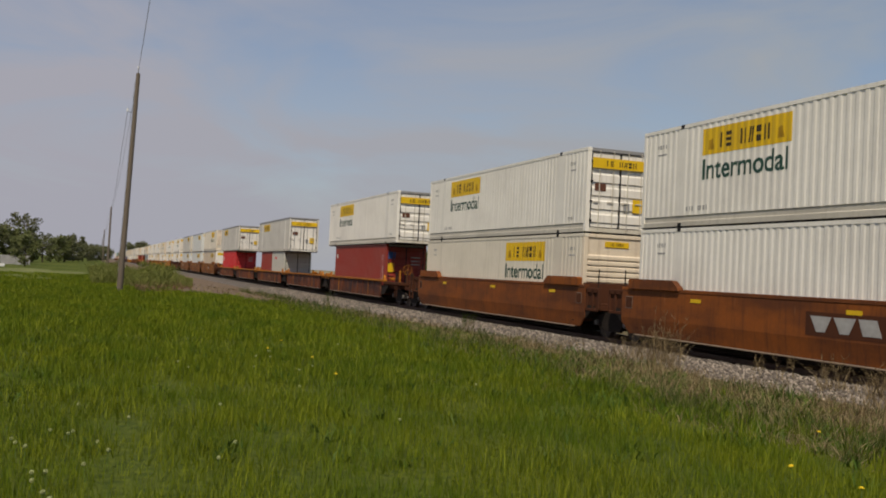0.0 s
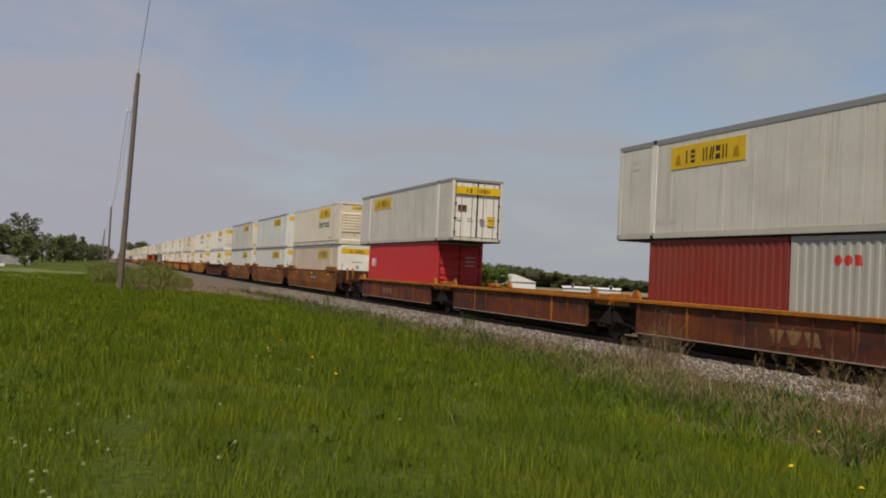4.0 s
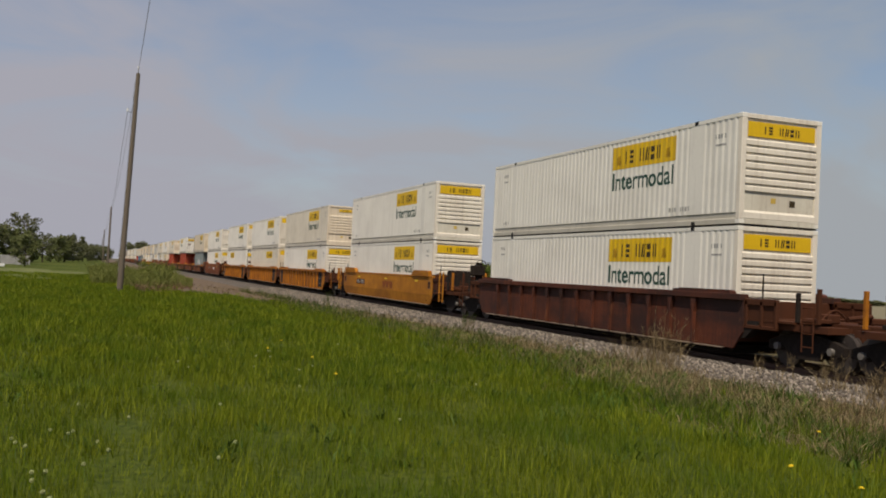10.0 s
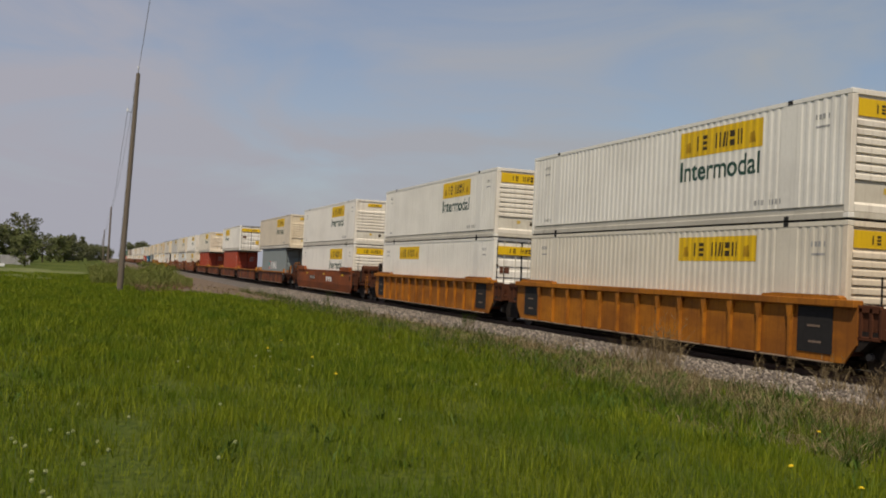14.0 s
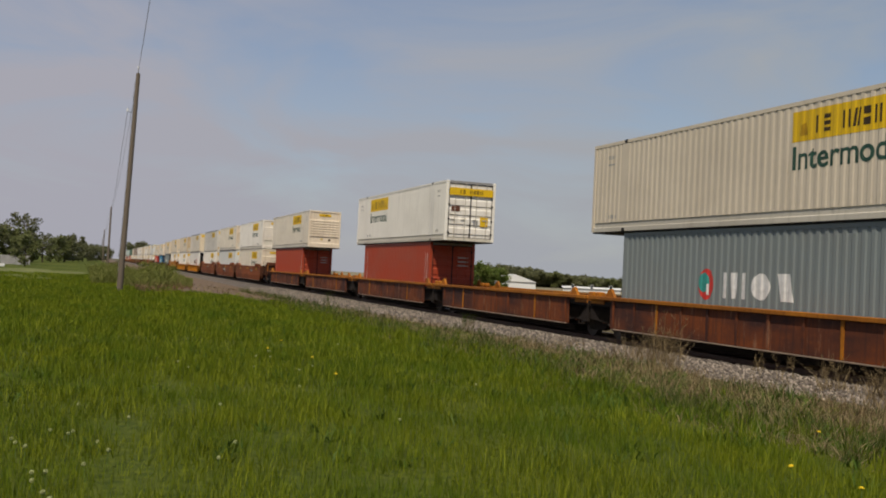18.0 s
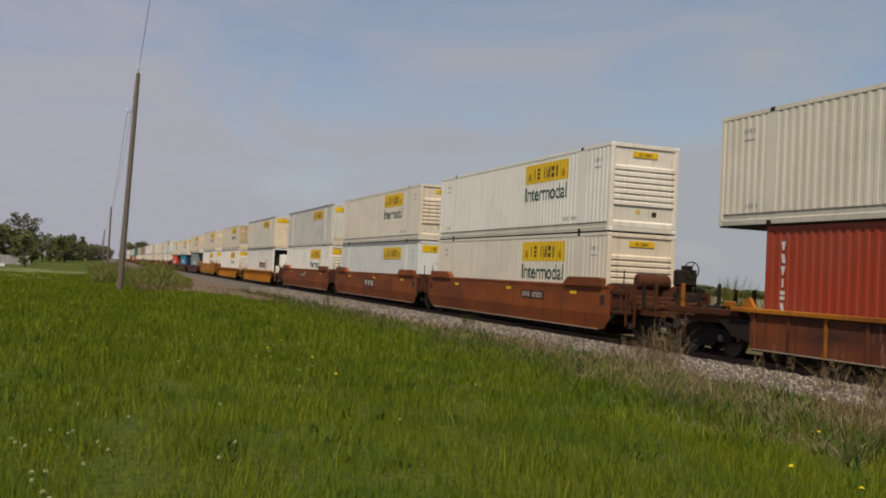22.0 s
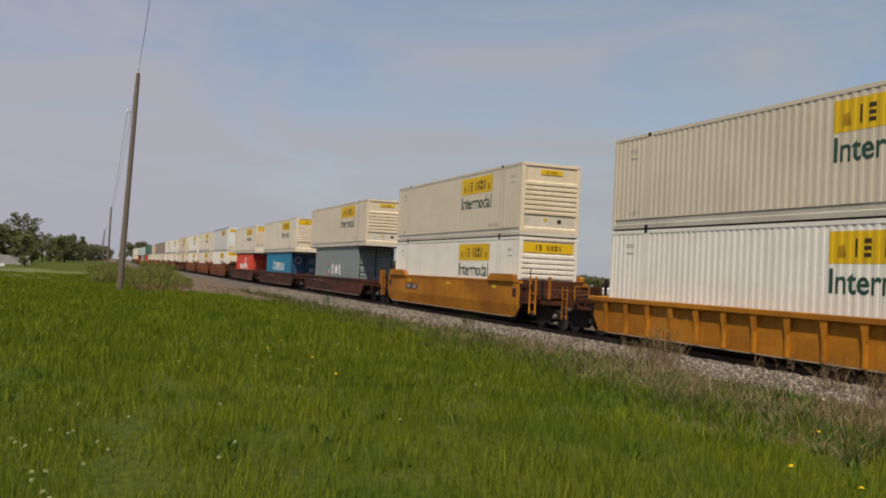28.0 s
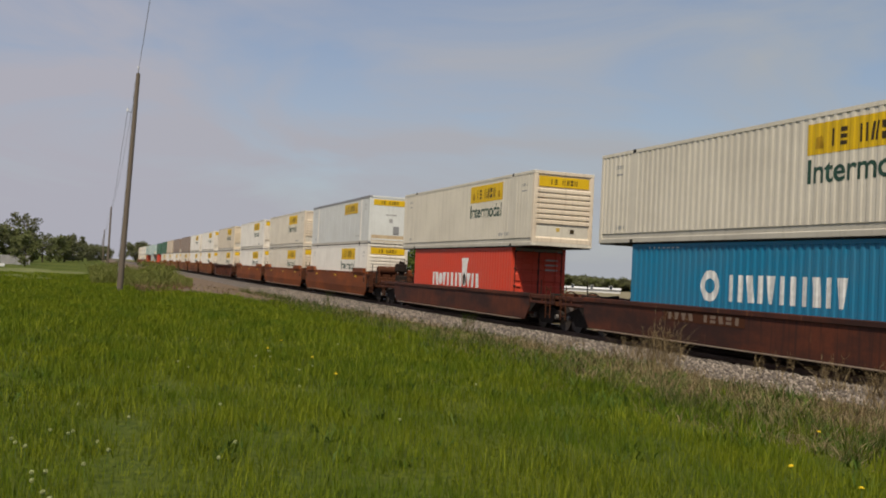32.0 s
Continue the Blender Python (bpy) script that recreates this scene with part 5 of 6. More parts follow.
def well_floor(Lw, pad):
    s = Shape().box(-1.35, 1.35, -Lw / 2 + 0.6, Lw / 2 - 0.6, 0.30, 0.36).box(-1.15, 1.15, -Lw / 2 + 0.8, Lw / 2 - 0.8, 0.15, 0.30)
    n = 5
    for i in range(n):
        y = -Lw / 2 + 1.2 + i * (Lw - 2.4) / (n - 1)
        s.box(-1.30, 1.30, y - 0.2, y + 0.2, 0.36, pad)
    return s


def end_platform(style, gap, sy, deck):
    hw = CAR[style][3]
    s = Shape()
    y1 = sy * (gap - 0.12)
    a, b = sorted((-sy * 0.25, y1))
    s.box(-0.62, 0.62, a, b, deck - 0.36, deck)
    s.box(-hw + 0.16, hw - 0.16, *sorted((-sy * 0.25, sy * max(0.3, gap - 0.4))), deck - 0.22, deck - 0.07)
    if style == "F":
        s.block(-hw, -hw + 0.28, a, b, deck + 0.0, deck + 0.16, 0.01).block(hw - 0.28, hw, a, b, deck + 0.0, deck + 0.16, 0.01)
    s.box(-hw + 0.06, hw - 0.06, *sorted((-sy * 0.25, sy * gap * 0.55)), deck - 0.06, deck - 0.01)
    if style == "S" and gap > 1.6:
        s.block(-1.15, 1.15, *sorted((sy * 0.05, sy * 0.95)), deck - 0.03, deck + 0.34, 0.03)
        s.block(-1.30, -0.70, *sorted((sy * 1.0, sy * 1.5)), deck - 0.03, deck + 0.16, 0.02)
    return s


def end_bracket(style, sy, sx):
    """A grimy bracket and pocket where the side runs out over the truck."""
    hw = CAR[style][3]
    a, b = sorted((sx * (hw - 0.04), sx * (hw - 0.30)))
    prof = [(-sy * 0.9, 0.48), (sy * 0.05, 0.62), (sy * 0.35, 0.85), (sy * 0.55, 0.95), (sy * 0.55, 1.05), (-sy * 0.9, 1.05)]
    return Shape().prism(prof[::sy], a, b, "x")


# ---- the train: rows of (far end of the upper container at the start, style, colour, lower container, upper container) ----
MARK_RED = [("whiteink", 4.9, 1.55, 3, 1.05, 0.5, (4, 1, 3))]
MARK_GREY = [("whiteink", 0.55, 1.0, 3, 1.15, 0.68, (3, 2, 3)), ("whiteink", -0.50, 1.0, 1, 0.85, 0.68, (4,)), ("whiteink", -1.4, 1.0, 1, 0.7, 0.68, (1,)), ("redink", 1.75, 0.92, 1, 0.80, 0.86, (4,)), ("tealink", 1.84, 1.12, 1, 0.56, 0.55, (4,)), ("whiteink", 1.66, 1.06, 1, 0.2, 0.3, (3,))]
MARK_BLUE = [("whiteink", -0.75, 1.02, 11, 4.3, 0.70, (3, 3, 1, 3, 2, 3)), ("whiteink", 2.1, 0.98, 1, 1.0, 0.86, (4,)), ("blue", 2.1, 1.20, 1, 0.5, 0.42, (4,)), ("whiteink", 4.4, 2.45, 7, 1.7, 0.14, (3,))]
MARK_ORANGE = [("whiteink", 0.3, 0.85, 12, 6.2, 0.62, (3, 1, 4, 2, 3, 1)), ("whiteink", -1.0, 0.95, 1, 1.0, 1.2, (2,))]
MARK_BROWN = [("whiteink", 5.45, 0.75 + 0.3 * k, 1, 0.22, 0.22, (q,)) for k, q in enumerate((1, 0, 3, 2, 1, 2))] + [("whiteink", -5.45, 0.9, 1, 0.10, 1.45, (3,)), ("whiteink", -5.75, 1.0, 1, 0.12, 1.3, (3,))]
MARK_DARK = [("whiteink", 5.5, 2.0, 1, 0.35, 0.30, (1,)), ("whiteink", -5.15, 0.55, 1, 0.10, 1.6, (3,)), ("whiteink", -5.5, 0.75, 1, 0.16, 0.9, (3,)), ("whiteink", -5.5, 1.8, 1, 0.12, 0.45, (3,))]
MARK_WHITE = [("brownink", -2.2, 1.05, 9, 3.3, 0.5, (0, 1, 3)), ("redink", -4.4, 0.75, 2, 0.6, 1.1, (3,))]
MARK_SMALL = [("redink", 1.2, 1.9, 3, 0.9, 0.24, (4, 4, 1))]
UNITS = [
    (-14.9, "S", "car_brown", ("C", "white", "r", "i"), ("C", "white", "d", "i")),
    (5.0, "S", "car_brown", ("C", "white", "r", "i"), ("C", "cream", "d", "i")),
    (24.80, "S", "car_brown", ("C", "white", "r", "i"), ("C", "white", "d", "i")),
    (44.46, "S", "car_brown", ("C", "cream", "q", "i"), ("C", "white", "d", "i")),
    (66.04, "F", "car_rust", ("D", "darkred", "d", "", MARK_DARK), ("C", "white", "d", "i")),
    (81.70, "F", "car_rust", None, None),
    (97.43, "F", "car_rust", ("2", "darkred", "lightgray", ""), ("P", "greywhite", "d", "s")),
    (112.9, "F", "car_rust", None, None),
    (128.52, "F", "car_rust", ("D", "red", "d", "", MARK_RED), ("P", "greywhite", "d", "s")),
    (150.30, "S", "car_tan", ("P", "tan", "p", "s"), ("C", "cream", "q", "i")),
    (169.85, "S", "car_tan", ("P", "bluewhite", "p", "s"), ("P", "bluewhite", "p", "s")),
    (189.22, "S", "car_tan", ("P", "bluewhite", "p", "s"), ("P", "greywhite", "p", "s", "cream")),
    (212.84, "R", "car_maroon", ("C", "white", "r", "i"), ("C", "white", "r", "i")),
    (236.27, "S", "car_yellow", ("C", "white", "r", "i"), ("C", "white", "r", "i")),
    (259.41, "R", "car_orange", ("C", "white", "r", "i"), ("C", "cream", "q", "i")),
    (278.63, "R", "car_orange", ("C", "cream", "r", "s"), ("C", "white", "r", "i")),
    (298.35, "R", "car_orange", ("C", "white", "d", "s"), ("C", "white", "r", "i")),
    (321.26, "S", "car_red", ("C", "white", "r", "i"), ("C", "white", "q", "i")),
    (342.97, "F", "car_rust", ("D", "gray", "d", "", MARK_GREY), ("C", "beige", "q", "i")),
    (358.3, "F", "car_rust", None, None),
    (373.58, "F", "car_rust", ("D", "redbrown", "d", "", MARK_BROWN), ("C", "white", "d", "i")),
    (389.1, "F", "car_rust", None, None),
    (404.58, "F", "car_rust", ("D", "redbrown", "d", "", MARK_BROWN), ("C", "cream", "q", "i")),
    (426.35, "S", "car_red", ("C", "cream", "q", "i"), ("C", "white", "q", "i")),
    (445.58, "S", "car_red", ("P", "bluewhite", "p", "s"), ("C", "cream", "q", "i")),
    (465.09, "S", "car_red", ("C", "white", "r", "i"), ("P", "greywhite", "p", "s")),
    (488.29, "L", "car_yellow", ("P", "white", "f", "", MARK_WHITE), ("P", "cream", "p", "s", "sandy")),
    (511.42, "L", "car_yellow", ("C", "white", "r", "i"), ("C", "beige", "q", "i", "rust_end")),
    (534.59, "S", "car_yellow", ("C", "white", "r", "i"), ("C", "beige", "q", "i")),
    (557.22, "M", "car_maroon", ("D", "gray", "d", "", MARK_GREY), ("C", "beige", "q", "i")),
    (579.10, "M", "car_maroon", ("E", "blue", "d", "", MARK_BLUE), ("C", "cream", "r", "i")),
    (600.34, "M", "car_maroon", ("E", "orangered", "d", "", MARK_ORANGE), ("C", "cream", "r", "i")),
    (623.50, "S", "car_red", ("C", "white", "r", "i"), ("P", "bluewhite", "p", "s")),
    (642.80, "S", "car_red", ("C", "cream", "r", "i"), ("C", "cream", "q", "i")),
    (662.30, "S", "car_red", ("C", "white", "r", "i"), ("C", "white", "r", "i")),
    (684.0, "R", "car_maroon", ("C", "cream", "r", "i"), ("C", "beige", "q", "i")),
    (705.5, "S", "car_brown", ("C", "white", "r", "i"), ("C", "white", "r", "i")),
    (725.0, "S", "car_brown", ("C", "white", "r", "i"), ("C", "white", "q", "i")),
    (744.5, "S", "car_brown", ("C", "cream", "r", "i"), ("C", "brownbox", "q", "")),
    (766.0, "S", "car_tan", ("C", "white", "r", "i"), ("C", "brownbox", "q", "")),
    (785.5, "S", "car_tan", ("C", "white", "r", "i"), ("C", "tan", "q", "")),
    (805.0, "S", "car_tan", ("C", "cream", "r", "i"), ("C", "green", "q", "")),
    (826.5, "F", "car_rust", ("D", "orangered", "d", ""), ("C", "green", "q", "")),
    (842.0, "F", "car_rust", None, None),
    (857.5, "F", "car_rust", ("D", "lightgray", "d", ""), ("C", "mint", "q", "")),
    (873.0, "F", "car_rust", None, None),
    (888.5, "F", "car_rust", ("D", "redbrown", "d", ""), ("C", "mint", "q", "i")),
    (910.0, "S", "car_brown", ("C", "white", "r", "i"), ("C", "white", "q", "i")),
    (929.5, "S", "car_brown", ("C", "white", "r", "i"), ("C", "white", "q", "i")),
    (949.0, "S", "car_brown", ("C", "cream", "r", "i"), ("C", "cream", "q", "i")),
]
# which platforms share a truck with the next one behind them
GROUPS = [(0, 3), (4, 8), (9, 11), (12, 12), (13, 13), (14, 16), (17, 17), (18, 22), (23, 25), (26, 26), (27, 27), (28, 28), (29, 29), (30, 30), (31, 31),
          (32, 34), (35, 35), (36, 38), (39, 41), (42, 46), (47, 49)]
ROLLING = []
LOGOS = {2: ("paleink", "grime", -0.6, 0.86, 2.4, 0.54), 10: ("brownink", "car_tan", 1.5, 0.78, 2.4, 0.5), 13: ("car_red", "car_yellow", -1.2, 0.86, 2.2, 0.5),
         17: ("whiteink", "car_red", -2.4, 0.85, 2.0, 0.5), 24: ("paleink", "grime", 0.2, 0.85, 2.2, 0.5), 8: ("worn_ochre", "car_rust", 1.0, 0.5, 2.0, 0.5),
         6: ("worn_ochre", "car_rust", -0.6, 0.5, 2.0, 0.5)}
NUMBERS = {29: (3.6, 0.84), 30: (2.0, 0.84), 9: (-1.5, 1.0), 11: (3.0, 1.05), 23: (-3.0, 1.1), 25: (0.0, 1.1), 28: (4.5, 1.0), 13: (4.5, 1.0), 17: (3.0, 1.0)}


GEAR = {11: ("", "wheel"), 13: ("box", ""), 17: ("tank", ""), 18: ("red", ""), 4: ("red", ""), 23: ("tank", ""), 28: ("", "tank"), 32: ("tank", "")}


def build_train():
    mids = [u[0] - FEET53 / 2 for u in UNITS]
    group_of = {}
    for a, b in GROUPS:
        for i in range(a, b + 1):
            group_of[i] = (a, b)
    for i, (far, style, colour, low, up) in enumerate(UNITS):
        mid = mids[i]
        a, b = group_of[i]
        Lw = {"S": 17.3, "R": 17.3, "L": 17.3, "F": 13.9, "M": 17.0}[style]
        ahead = (mid - mids[i - 1]) / 2 if i > 0 else 11.0
        behind = (mids[i + 1] - mid) / 2 if i + 1 < len(UNITS) else 11.0
        # the joint between two cars of unlike length lies off the middle
        if i > 0 and i == a and UNITS[i - 1][1] != style:
            other = {"S": 17.3, "R": 17.3, "L": 17.3, "F": 13.9, "M": 17.0}[UNITS[i - 1][1]]
            ahead = (mid - mids[i - 1]) / 2 + (Lw - other) / 4
        if i + 1 < len(UNITS) and i == b and UNITS[i + 1][1] != style:
            other = {"S": 17.3, "R": 17.3, "L": 17.3, "F": 13.9, "M": 17.0}[UNITS[i + 1][1]]
            behind = (mids[i + 1] - mid) / 2 + (Lw - other) / 4
        far = i >= 36
        fe = "own" if i == a else "none"
        re = "own" if i == b else "art"
        car = well_car(style, colour, Lw, round(ahead - Lw / 2, 2), round(behind - Lw / 2, 2), fe, re, LOGOS.get(i), NUMBERS.get(i), far, GEAR.get(i, ("", "")))
        ROLLING.append((car, mid, 0.0))
        base = 0.57 if style == "F" else (0.47 if style == "M" else 0.58)
        if low:
            if low[0] == "2":
                for dy, col, marks in ((3.07, low[1], None), (-3.07, low[2], MARK_SMALL)):
                    c = container("T", col, "d", "", name_marks=marks, far=far)
                    ROLLING.append((c, mid + dy, base))
            else:
                # the blue container's end takes the blue with shade painted in
                c = container(*low[:4], name_marks=low[4] if len(low) > 4 else None, endcolour={"tan": "white", "blue": "shaded_blue"}.get(low[1]), far=far)
                ROLLING.append((c, mid, base))
        if up:
            c = container(*up[:4], endcolour=up[4] if len(up) > 4 else None, far=far, stained=i % 4 != 2)
            ROLLING.append((c, mid + {20: -0.17, 6: -0.15, 22: -0.12}.get(i, 0.0), base + 0.058 + {"C": 2.905, "P": 2.94, "E": 2.59, "2": 2.59}.get(low[0], 2.86)))


build_train()


def motions():
    """The train rolls past at a nearly steady pace; each wheelset turns with it."""
    times = [0.0, 4.0, 8.0, 12.0, 16.0, 20.0, 24.0, 28.0, 32.0]
    for ob, y, z in ROLLING:
        walk(ob, [(t, pose(TRACK_X, y - run(t), RAIL_Z + z)) for t in times])
    for sy in (-1, 1):
        rows = [(k / 30.0, pose(0, sy * 0.889, WHEEL_R, math.degrees(run(k / 30.0) / WHEEL_R) % 360.0)) for k in range(0, 961)]
        first = WHEELS[sy][0]
        walk(first, rows)
        for w in WHEELS[sy][1:]:
            w.rotation_mode = "QUATERNION"
            w.animation_data_create()
            w.animation_data.action = first.animation_data.action
            w.animation_data.action_slot = first.animation_data.action_slot


# ---- grass, weeds and flowers ----
def blades(name, x, y, h, w, lean, material, label, category, seed):
    """Many bent, tapered blades as one mesh."""
    rng = np.random.default_rng(seed)
    n = len(x)
    a = rng.random(n) * 2 * np.pi
    face = rng.random(n) * 2 * np.pi
    dx, dy = np.cos(a) * lean, np.sin(a) * lean
    wx, wy = np.cos(face) * w / 2, np.sin(face) * w / 2
    z0 = np.array([ground_z(p, q) for p, q in zip(x, y)]) - 0.01
    co = np.empty((n, 5, 3))
    co[:, 0] = np.stack([x - wx, y - wy, z0], 1)
    co[:, 1] = np.stack([x + wx, y + wy, z0], 1)
    mx, my, mz = x + dx * 0.35, y + dy * 0.35, z0 + h * 0.58
    co[:, 2] = np.stack([mx - wx * 0.75, my - wy * 0.75, mz], 1)
    co[:, 3] = np.stack([mx + wx * 0.75, my + wy * 0.75, mz], 1)
    co[:, 4] = np.stack([x + dx, y + dy, z0 + h], 1)
    tri = np.array([(0, 1, 3), (0, 3, 2), (2, 3, 4)])
    faces = (tri[None] + 5 * np.arange(n)[:, None, None]).reshape(-1, 3)
    ob = new(name, raw_mesh(name, co.reshape(-1, 3), faces, material))
    return tagged(ob, label, category, kind="stuff")


def fan(rng, n, r0, r1, a0, a1, power=1.0):
    """Points spread over a fan of ground in front of the tripod."""
    r = r0 + (r1 - r0) * rng.random(n) ** power
    a = a0 + (a1 - a0) * rng.random(n)
    return r * np.sin(a), r * np.cos(a)


def patchiness(x, y, scale, seed):
    return np.array([noise.noise((p * scale, q * scale, seed)) for p, q in zip(x, y)])


def straw_share(x, y):
    """How much of the verge is dead straw: drifts by the stones, and a little everywhere."""
    drift = lambda cx, cy, rx, ry: np.exp(-((x - cx) / rx) ** 2 - ((y - cy) / ry) ** 2)
    s = drift(13.2, 23.0, 1.9, 3.8) + drift(11.6, 19.0, 1.6, 2.6) + drift(11.2, 12.6, 2.1, 2.8) + drift(11.6, 29.0, 1.5, 2.6) + drift(12.4, 38.0, 1.3, 5.0) + drift(8.6, 8.6, 1.2, 1.1) + drift(13.8, 16.0, 0.9, 2.8) + 0.5 * drift(10.0, 15.5, 1.3, 2.0)
    return np.clip(s, 0, 1)


def build_grass():
    rng = np.random.default_rng(11)
    # lawn: dense near by, thinning evenly with distance while the blades it is made of widen
    n = 520000
    r = (4.8 ** 0.6 + rng.random(n) * (88.0 ** 0.6 - 4.8 ** 0.6)) ** (1 / 0.6)
    top = np.minimum(0.92, np.arctan2(15.5, r) + 0.06)
    a = -0.16 + (top + 0.16) * rng.random(n)
    x, y = r * np.sin(a), r * np.cos(a)
    pt = patchiness(x, y, 0.45, 3.0)
    tuft = patchiness(x, y, 1.5, 5.0)
    edge = np.array([TRACK_X - toe(q) for q in y]) - 3.9 + 3.0 * patchiness(x, y, 0.26, 9.0)
    edge = np.where(y > 42, np.minimum(edge, 1.2 + 8.5 * np.clip((54 - y) / 10, 0, 1) + 1.5 * tuft), edge)
    keep = rng.random(n) < np.clip(0.42 - (x - edge) / 3.2 + 1.5 * tuft * (x > edge - 3.4), 0, 1)
    keep &= rng.random(n) < 1.0 - np.clip(0.85 * straw_share(x, y) - 1.3 * tuft - 0.1, 0, 0.9)
    keep &= rng.random(n) < np.clip(1.1 + 0.7 * tuft + 0.3 * pt, 0.7, 1) * np.clip(0.52 + 0.05 * (r - 5.0), 0, 1)
    keep &= ~((y > 64 + 8 * tuft) & (x < -0.8 + 2.0 * tuft) & (rng.random(n) < 0.5 + 0.9 * pt))
    x, y, r, pt, tuft = x[keep], y[keep], r[keep], pt[keep], tuft[keep]
    n = len(x)
    h = (0.075 + 0.145 * rng.random(n) ** 1.5) * np.clip(1.0 + 0.35 * pt + 0.45 * tuft, 0.78, 1.5) * np.clip(1.0 - 0.08 * (x - 7.5), 0.6, 1.0) * np.where(x > 7.0, np.clip(0.9 + 1.3 * patchiness(x, y, 2.4, 19.0), 0.35, 1.9), 1.0)
    w = 0.0040 + 0.0030 * rng.random(n) ** 2 + np.clip(r - 7, 0, 80) * 0.00052
    blades("lawn_grass", x, y, h, w, h * (0.10 + 0.65 * rng.random(n) ** 1.7), M["grass"], "lush green unmown lawn grass in sunlight", "grass", 21)

    # broad-leaved rosettes scattered in the lawn
    cx, cy = fan(rng, 420, 7.5, 26.0, -0.14, 0.80, 0.8)
    k = patchiness(cx, cy, 0.6, 17.0) > -0.1
    cx, cy = np.repeat(cx[k], 12), np.repeat(cy[k], 12)
    n = len(cx)
    x, y = cx + 0.05 * rng.normal(size=n), cy + 0.05 * rng.normal(size=n)
    h = 0.07 + 0.09 * rng.random(n)
    k = x < TRACK_X - 4.2
    blades("broad_leaves", x[k], y[k], h[k], (0.014 + 0.016 * rng.random(n))[k], (0.05 + 0.10 * rng.random(n))[k], M["broad"], "dark broad-leaved weeds low in the lawn", "weeds", 26)

    # coarser green weeds in clumps where the lawn runs out
    m = 620
    cy = 6.5 + 26 * rng.random(m) ** 1.2
    cx = 6.2 + (np.array([TRACK_X - toe(q) for q in cy]) - 6.4) * rng.random(m) ** 0.8
    k = patchiness(cx, cy, 0.7, 27.0) > -0.05
    cx, cy, size = np.repeat(cx[k], 16), np.repeat(cy[k], 16), np.repeat(0.6 + 0.9 * rng.random(k.sum()), 16)
    n = len(cx)
    blades("coarse_weeds", cx + 0.10 * size * rng.normal(size=n), cy + 0.10 * size * rng.normal(size=n), size * (0.07 + 0.12 * rng.random(n)), size * (0.010 + 0.014 * rng.random(n)),
           size * (0.04 + 0.14 * rng.random(n)), M["broad"], "coarse leafy green weeds in clumps at the lawn's edge", "weeds", 27)

    # rank green tufts along the verge
    x, y = fan(rng, 170000, 7.5, 70.0, 0.02, 0.92, 1.2)
    pt = patchiness(x, y, 0.5, 14.0)
    tuft = patchiness(x, y, 1.7, 15.0)
    lim = np.array([TRACK_X - toe(q) for q in y])
    keep = (x > lim - 6.0 + 2.0 * pt) & (x < lim - 0.1 + 0.8 * tuft) & (pt + 1.2 * tuft > -0.02 + 0.6 * straw_share(x, y)) & ((y < 46) | (x > 9.5))
    x, y, pt, tuft = x[keep], y[keep], pt[keep], tuft[keep]
    n = len(x)
    h = (0.07 + 0.32 * rng.random(n) ** 1.8) * (1 - 0.4 * straw_share(x, y)) * (0.8 + 0.5 * pt + 0.9 * np.clip(tuft, 0, 1))
    w = 0.0045 + 0.004 * rng.random(n) + 0.00036 * np.hypot(x, y)
    blades("verge_weeds", x, y, h, w, h * (0.3 + 0.7 * rng.random(n)), M["weed"], "mixed green and yellowing weeds along the verge", "weeds", 22)

    # dead straw lying in drifts next to the stones
    x, y = fan(rng, 360000, 7.0, 75.0, 0.04, 0.92, 1.15)
    pt = patchiness(x, y, 0.33, 31.0)
    tuft = patchiness(x, y, 1.2, 33.0)
    lim = np.array([TRACK_X - toe(q) for q in y])
    keep = (x > lim - 6.8 - 2.0 * pt + 1.4 * tuft) & (x < lim + 0.1 + 0.7 * tuft) & (rng.random(len(x)) < np.clip(straw_share(x, y) * (0.72 + 1.6 * tuft) + (0.10 + 0.30 * pt) * (x > lim - 4.4) + 0.07 + 0.3 * tuft, 0, 1))
    x, y, pt, tuft = x[keep], y[keep], pt[keep], tuft[keep]
    n = len(x)
    h = (0.025 + 0.24 * rng.random(n) ** 4) * (1 + 0.8 * np.clip(tuft, -0.5, 1))
    w = 0.0045 + 0.0035 * rng.random(n) + 0.0003 * np.hypot(x, y)
    blades("dry_grass", x, y, h, w, 0.08 + 0.34 * rng.random(n), M["straw"], "flattened dead straw-coloured grass beside the ballast", "dry grass", 23)

    # scrub by the pole, between the lawn and the line: dry and low in front, greener and taller behind
    y = 47.5 + 66 * rng.random(64000) ** 1.35
    x = -0.004 * y + 0.098 * y * rng.random(64000)
    pt = patchiness(x, y, 0.30, 41.0) + 0.5 * patchiness(x, y, 1.1, 43.0)
    keep = (pt > -0.16) & (x < TRACK_X - 5.0 + pt) & ((x > 2.0) | (y > 58)) & (rng.random(len(x)) < np.clip((y - 45) / 12, 0.1, 1))
    x, y, pt = x[keep], y[keep], pt[keep]
    n = len(x)
    green = rng.random(n) < np.clip((y - 50) / 9 - 30.0 * np.clip(x / y - 0.052, 0, 1) - 0.1, 0.05, 0.90)
    side = np.clip((0.094 - x / y) / 0.022, 0.25, 1)
    h = (0.10 + 0.75 * rng.random(n) ** 2) * np.clip(0.75 + 1.2 * pt, 0.3, 1.7) * np.where(green, 1.15, 0.62) * side * np.clip((y - 45) / 10, 0.4, 1)
    w = 0.012 + 0.012 * rng.random(n) + 0.0002 * y
